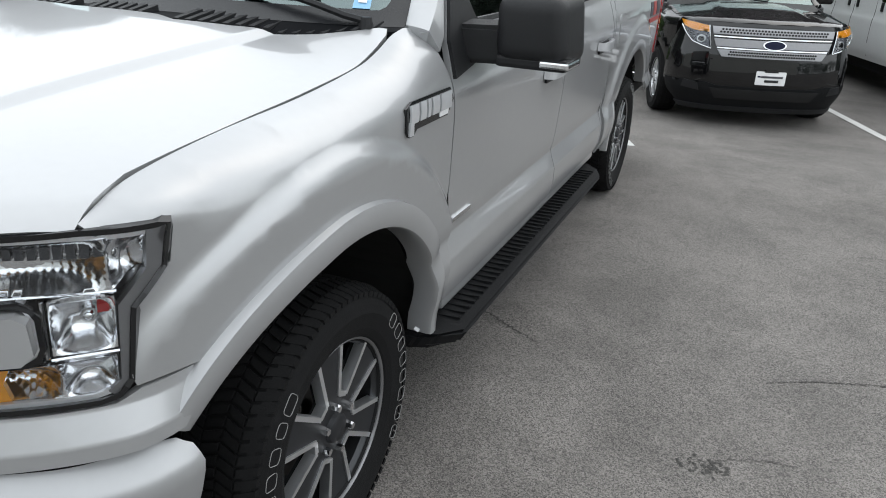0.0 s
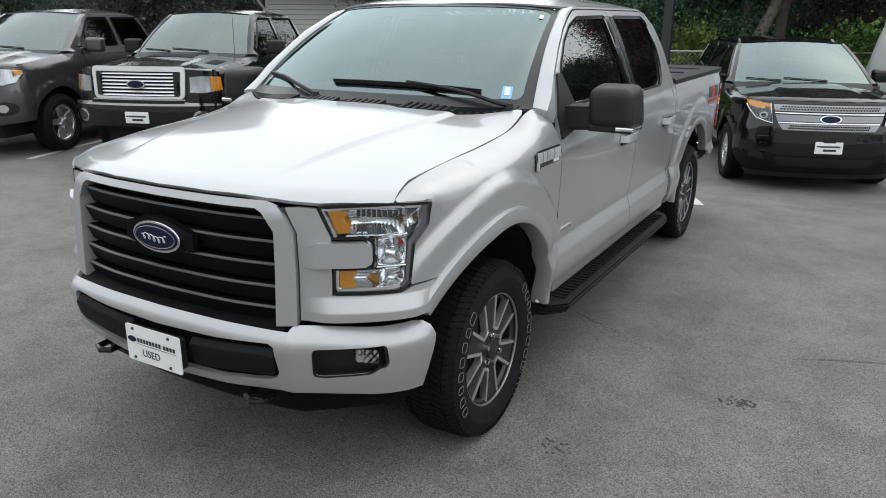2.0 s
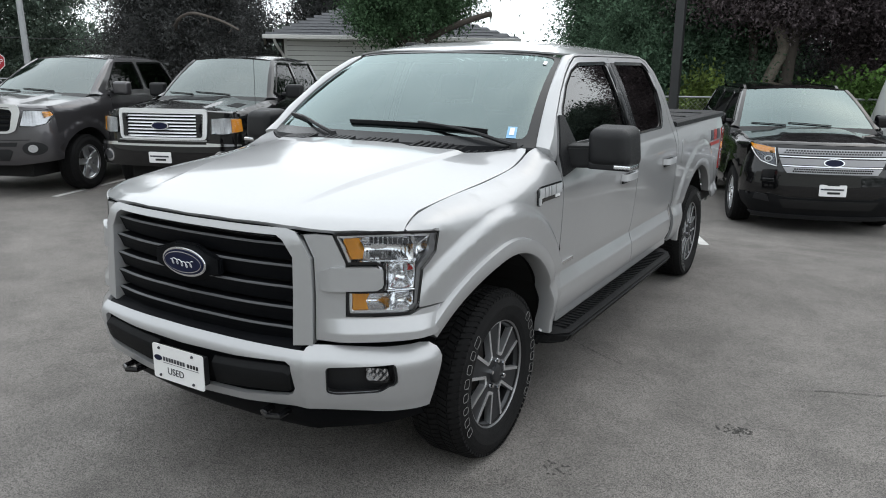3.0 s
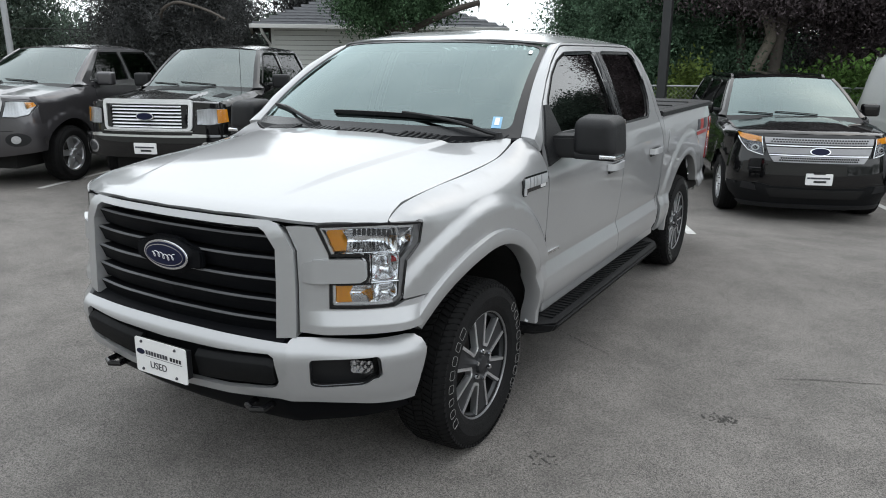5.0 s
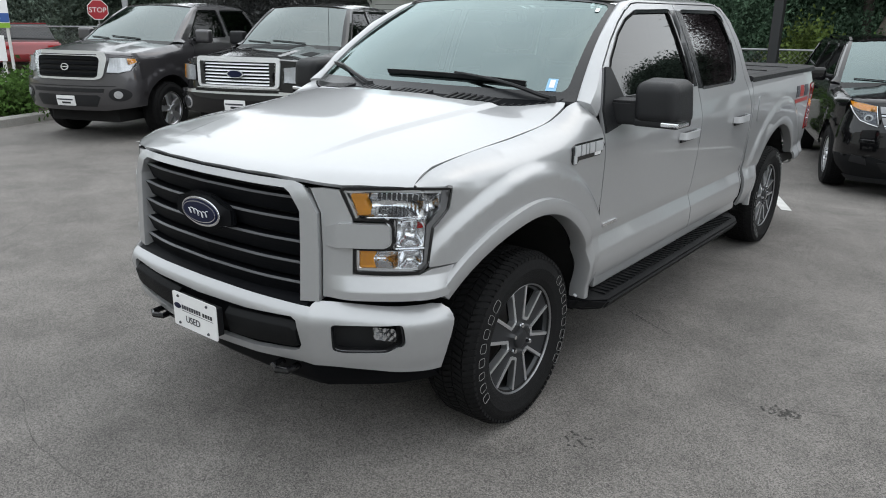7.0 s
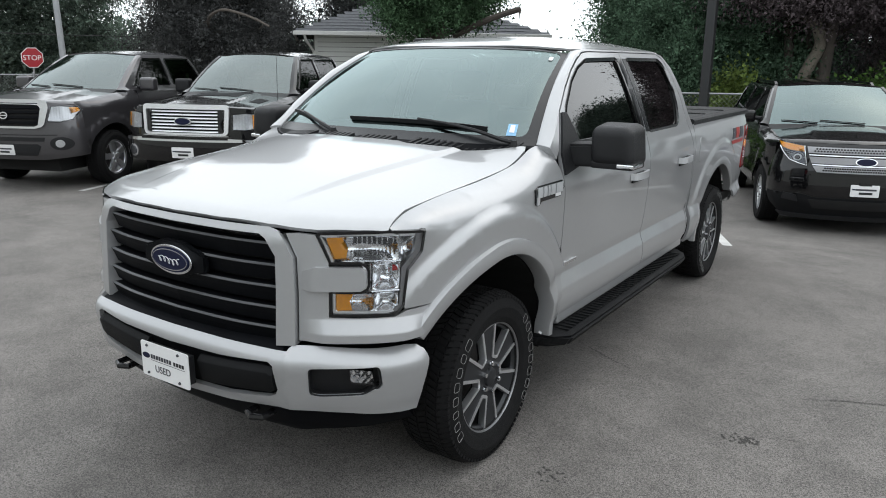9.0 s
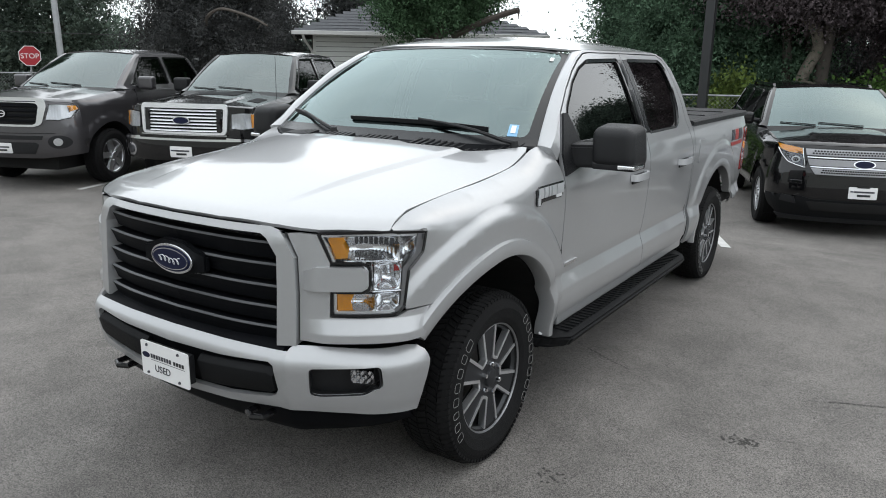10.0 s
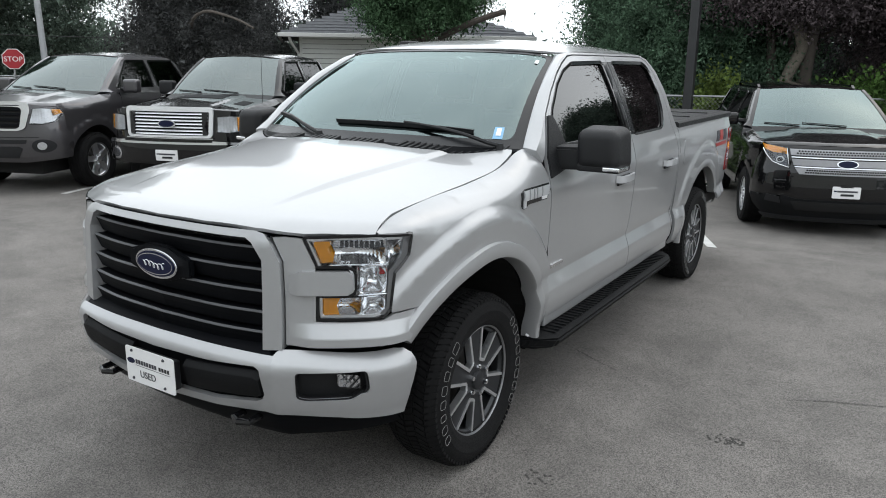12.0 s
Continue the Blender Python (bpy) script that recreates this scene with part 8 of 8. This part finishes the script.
street_pole(-16.75, 8.25, 0.085, 8.0, "grey steel street pole behind the parked trucks")
p = street_pole(-18.75, 15.5, 0.06, 2.85, "short pale pole with a cross arm")
boxed("cross_arm", (-0.25, -0.04, 2.75), (0.3, 0.04, 2.82), M["fascia_white"], p, 0.01)
boxed("cross_arm", (-0.30, -0.03, 2.2), (0.1, 0.03, 2.24), M["dark_steel"], p, 0.01)
for i, (a, b) in enumerate((((-34, 2.0, 3.4), (-18.8, 15.5, 2.55)), ((-18.7, 15.5, 2.35), (-10, 23, 2.2)), ((-18.7, 15.5, 2.0), (-10, 23, 1.9)))):
    bm = bmesh.new()
    tube(bm, [Vector(a).lerp(Vector(b), k / 12) - Vector((0, 0, 0.25 * math.sin(math.pi * k / 12))) for k in range(13)], 0.012, 5)
    tagged(part("overhead_wire", bm, M["dark_steel"], None), "thin dark overhead wire", "wire", "overhead wires")


def stop_sign(x, y, z, yaw):
    t = tagged(new("stop_sign"), "red octagonal stop sign on a steel post", "sign")
    t.matrix_basis = pose(x, y, 0, 0, 0, yaw)
    bm = bmesh.new()
    tube(bm, [(0, 0.03, 0), (0, 0.03, z + 0.3)], 0.03, 8)
    part("post", bm, M["steel"], t)
    for nm, r, th, mat in (("rim", 0.36, 0.006, M["white"]), ("plate", 0.335, 0.010, M["stop_red"])):
        bm = bmesh.new()
        prism(bm, [(r * math.cos(radians(22.5 + 45 * i)), r * math.sin(radians(22.5 + 45 * i))) for i in range(8)], lambda a, b, h: (a, -h, z + b), th)
        part(nm, bm, mat, t)
    text_mesh("word", "STOP", 0.235, pose(-0.285, -0.0115, z - 0.083, 90, 0, 0), M["white"], t)


stop_sign(-23.75, 11.1, 1.83, 62)


# ---- house ----
def house(x, y, yaw):
    t = tagged(new("house"), "low house with pale lap siding and a grey hip roof", "house")
    t.matrix_basis = pose(x, y, 0, 0, 0, yaw)
    L, D, H = 7.4, 7.0, 2.72
    # the wall is darkened so each gap between boards looks shaded
    boxed("wall", (0, 0.02, -0.2), (L, D, H), M["siding_gap_shade"], t)
    for i in range(18):
        bm = bmesh.new()
        z = -0.1 + i * 0.158
        prism(bm, [(0.0, z), (0.036, z), (0.012, z + 0.142), (0.0, z + 0.142)], lambda a, b, h: (h - 0.01, 0.02 - a, b), L + 0.02)
        part("siding_board", bm, M["siding"], t)
    for px in (0.0, 2.3, 5.6):
        boxed("corner_trim", (px - 0.02, -0.012, -0.2), (px + 0.025 if px else 0.08, 0.02, H), M["siding"], t, 0.004)
    e, r = 0.62, 1.55
    bm = bmesh.new()
    a = [bm.verts.new(v) for v in ((-e, -e, H), (L + e, -e, H), (L + e, D + e, H), (-e, D + e, H))]
    q = [bm.verts.new(v) for v in ((D / 2 - 0.2, D / 2, H + r), (L - D / 2 + 0.2, D / 2, H + r))]
    for f in ((a[0], a[1], q[1], q[0]), (a[1], a[2], q[1]), (a[2], a[3], q[0], q[1]), (a[3], a[0], q[0]), (a[3], a[2], a[1], a[0])):
        bm.faces.new(f)
    roof = part("roof", bm, M["shingle"], t, "grey shingled hip roof")
    for k in range(14):
        f = k / 14
        bm = bmesh.new()
        x0, x1 = -e + (D / 2 - 0.2 + e) * f, L + e - (D / 2 - 0.2 + e) * f
        yy, zz = -e + (D / 2 + e) * f, H + r * f
        n = max(3, int((x1 - x0) / 0.6))
        verts = []
        for j in range(n):
            u0, u1 = x0 + (x1 - x0) * j / n + 0.008, x0 + (x1 - x0) * (j + 1) / n - 0.008
            lift = 0.012 + 0.008 * ((j * 7 + k * 3) % 3)
            vs = [bm.verts.new(v) for v in ((u0, yy, zz + lift), (u1, yy, zz + lift), (u1, yy + 0.34, zz + 0.113 + 0.006), (u0, yy + 0.34, zz + 0.113 + 0.006), (u0, yy, zz), (u1, yy, zz))]
            bm.faces.new((vs[0], vs[1], vs[2], vs[3]))
            bm.faces.new((vs[4], vs[5], vs[1], vs[0]))
        tagged(part("shingle_course", bm, M["shingle"], roof), kind="stuff")
    boxed("gutter", (-e - 0.05, -e - 0.09, H - 0.10), (L + e, -e, H + 0.03), M["fascia_white"], t, 0.02)
    boxed("gutter", (-e - 0.09, -e, H - 0.10), (-e, D + e, H + 0.03), M["fascia_white"], t, 0.02)
    boxed("soffit", (-e, -e, H - 0.06), (L + e, 0.02, H - 0.02), M["fascia_white"], t)
    bm = bmesh.new()
    tube(bm, [(-0.35, -e, H - 0.08), (-0.30, -e + 0.1, H - 0.25), (-0.05, -0.05, H - 0.62), (-0.05, -0.05, 0.0)], 0.045, 8)
    part("downpipe", bm, M["fascia_white"], t, "white downpipe")


house(-15.35, 16.15, 44)


def far_shed(x, y, yaw, w, d, h, label, wall):
    t = tagged(new("house"), label, "house", "distant houses")
    t.matrix_basis = pose(x, y, 0, 0, 0, yaw)
    boxed("wall", (-w / 2, -d / 2, -0.2), (w / 2, d / 2, h), wall, t, 0.02)
    bm = bmesh.new()
    prism(bm, [(-d / 2 - 0.4, h), (d / 2 + 0.4, h), (0, h + 1.2)], lambda a, b, q: (-w / 2 - 0.4 + q, a, b), w + 0.8)
    part("roof", bm, M["shingle"], t, "grey gabled roof")


far_shed(-9.0, 60.0, 10, 3.4, 4, 2.0, "distant grey roofed house behind the trees", M["fascia_white"])
far_shed(-4.6, 60.0, -15, 3.4, 4, 2.0, "distant pale house behind the trees", M["fascia_white"])
far_shed(-9.5, 31.0, 5, 7, 5, 0.9, "distant pale house with brown trim", M["fascia_white"])
boxed("fence_board", (-9.5, 22.0, 0.30), (0.5, 22.08, 1.25), M["fascia_white"], None, 0.01)
tagged(bpy.data.objects["fence_board"], "white board fence far behind the trees", "fence")


# ---- planter and street side ----
def planter():
    """A curbed bed beside the grey truck."""
    x, y = -10.05, 1.75
    outl = [(0, 0), (0, 8.0), (-3.2, 8.0), (-3.2, 0.6), (-2.6, 0.0)]
    pts = [tuple(np.array((x, y)) + np.array(row(a, b))) for a, b in rounded(outl, 0.5)]
    bm = bmesh.new()
    sweep(bm, [(a, b, 0) for a, b in dense(pts, 0.4)], [(-0.08, -0.05), (0.08, -0.05), (0.08, 0.12), (0.05, 0.15), (-0.05, 0.15), (-0.08, 0.12)], closed=True)
    tagged(part("kerb", bm, M["concrete"], None), "pale concrete kerb round the planting bed", "kerb", kind="structure")
    v2, tri = fill2d(pts, step=0.35)
    mesh = mesh_object("planting_bed", [(a, b, 0.10 + 0.03 * noise.noise(Vector((a * 3, b * 3, 0)))) for a, b in v2], tri, M["soil"], smooth=True)
    tagged(mesh, "dark bark mulch of the planting bed", "soil", kind="structure")
    rng = random.Random(5)
    for i in range(13):
        a, b = rng.uniform(-2.7, -0.45), 0.7 + i * 0.5
        dx, dy = row(a, b)
        shrub(x + dx, y + dy, rng.uniform(0.7, 1.1), rng.uniform(0.35, 0.72), M["leaf_shrub"], "rose bush with red blossoms in the planting bed" if i % 3 != 1 else "low green bush in the planting bed", 80 + i, 45, 40, 0.06, 8 if i % 3 != 1 else 0, "rose_bush" if i % 3 != 1 else "shrub")


planter()


def board(x, y, yaw, z0, w, h, bands, label):
    """A sign board on two posts, with bands of colour."""
    t = tagged(new("sign_board"), label, "sign")
    t.matrix_basis = pose(x, y, 0, 0, 0, yaw)
    for px in (-w / 2 + 0.08, w / 2 - 0.08):
        boxed("post", (px - 0.04, 0.02, 0), (px + 0.04, 0.10, z0 + h), M["fascia_white"], t, 0.006)
    boxed("panel", (-w / 2, -0.015, z0), (w / 2, 0.02, z0 + h), M["white"], t, 0.004)
    for u0, u1, v0, v1, mat in bands:
        boxed("band", (-w / 2 + w * u0, -0.020, z0 + h * v0), (-w / 2 + w * u1, -0.014, z0 + h * v1), M[mat], t)


board(-21.23, 5.93, 62, 1.30, 2.2, 0.95, ((0.0, 1.0, 0.0, 0.14, "sign_green"), (0.0, 1.0, 0.16, 0.42, "sign_blue"), (0.05, 0.4, 0.24, 0.32, "white"), (0.5, 0.9, 0.24, 0.32, "white")), "tall sign board with blue and green bands")
board(-18.55, 4.75, 62, 0.55, 2.0, 0.62, ((0.05, 0.25, 0.2, 0.8, "stop_red"), (0.30, 0.5, 0.2, 0.8, "stop_red"), (0.55, 0.72, 0.2, 0.8, "stop_red"), (0.78, 0.86, 0.2, 0.8, "stop_red")), "white banner with bold red marks")


def verge():
    pts = [(-60, -20), (-25.5, -20), (-25.5, 1.0), (-19.5, 14.0), (-19.5, 30), (-60, 40)]
    v2, tri = fill2d(pts, step=2.5)
    tagged(mesh_object("grass_verge", [(a, b, 0.05 + 0.25 * sstep(-22, -40, a)) for a, b in v2], tri, M["dry_grass"], smooth=True), "dry yellow grass beyond the fence", "grass", kind="structure")


verge()


def far_car(m):
    """A low red saloon seen past the fence."""
    t = tagged(new("car"), "dark red saloon parked beyond the fence", "car")
    t.matrix_basis = m
    side = [(-0.85, 0.30), (-0.85, 0.62), (-0.5, 0.75), (0.55, 0.86), (2.9, 0.92), (3.55, 0.88), (3.6, 0.45), (3.5, 0.3)]
    bm = bmesh.new()
    prism(bm, rounded(side, 0.12), lambda a, b, h: (-0.87 + h, a, b), 1.74)
    bmesh.ops.bevel(bm, geom=[e for e in bm.edges if abs(e.verts[0].co.x - e.verts[1].co.x) < 0.01], offset=0.05, segments=2, affect="EDGES")
    part("body", bm, M["red_paint"], t, smooth=False)
    bm = bmesh.new()
    lo, hi = [(-0.78, 0.55), (0.78, 0.55), (0.78, 3.05), (-0.78, 3.05)], [(-0.60, 1.25), (0.60, 1.25), (0.60, 2.45), (-0.60, 2.45)]
    a, b = [bm.verts.new((x, y, 0.86)) for x, y in lo], [bm.verts.new((x, y, 1.38)) for x, y in hi]
    for i in range(4):
        bm.faces.new((a[i], a[(i + 1) % 4], b[(i + 1) % 4], b[i]))
    part("glasshouse", bm, M["gloss_black"], t)
    bm = bmesh.new()
    prism(bm, rounded(hi, 0.15), lambda x, y, h: (x, y, 1.375 + h), 0.04)
    part("roof", bm, M["red_paint"], t)
    for y in (0.0, 2.7):
        for sg in (1, -1):
            wheel(t, sg * 0.78, y, 0.31, 0.31, 0.19, 0.19, "five", 0, sg)
    for sg in (1, -1):
        boxed("tail_lamp", (sg * 0.66 - 0.16, 3.54, 0.68), (sg * 0.66 + 0.16, 3.63, 0.80), M["red_lens"], t, 0.02)


far_car(pose(-24.6, 8.9, 0.0, 0, 0, -112))


# added wall, never in view: cuts low sky, bounces light to the bumper
boxed("unseen_wall_south", (-26, -11.6, 0), (26, -11.2, 5.6), M["siding"], None)
tagged(bpy.data.objects["unseen_wall_south"], "plain pale wall added out of view to block sky and bounce light", "wall", kind="structure")


def far_woods():
    """Woods all round, far off, closing the view behind the camera."""
    rng = np.random.default_rng(77)
    centres = []
    for k in range(1500):
        a = rng.uniform(0, 2 * math.pi)
        r = rng.uniform(52, 66)
        h = (7 if math.sin(a) < 0.3 else 3.0) * (1 + 0.4 * noise.noise(Vector((math.cos(a) * 6, math.sin(a) * 6, 0))))
        centres.append((r * math.cos(a), r * math.sin(a), h * rng.random() ** 0.7))
    v, f = leaves(centres, 80, 0.30, rng, 0.8, 1.2, corners=3)
    tagged(leaf_object("far_woods", v, M["leaf_dark"], None, 3), "distant dark woods round the lot", "woods", kind="stuff")


far_woods()


build_silver_pickup()
build_black_pickup(pose(-5.99, 4.29, 0, 0, 0, ROW))
build_grey_pickup(pose(-8.50, 3.30, 0, 0, 0, ROW))
build_black_suv(pose(1.49, 8.015, -0.21, 0, 0, ROW - 1))
build_van(pose(4.5, 9.3, -0.21, 0, 0, ROW))
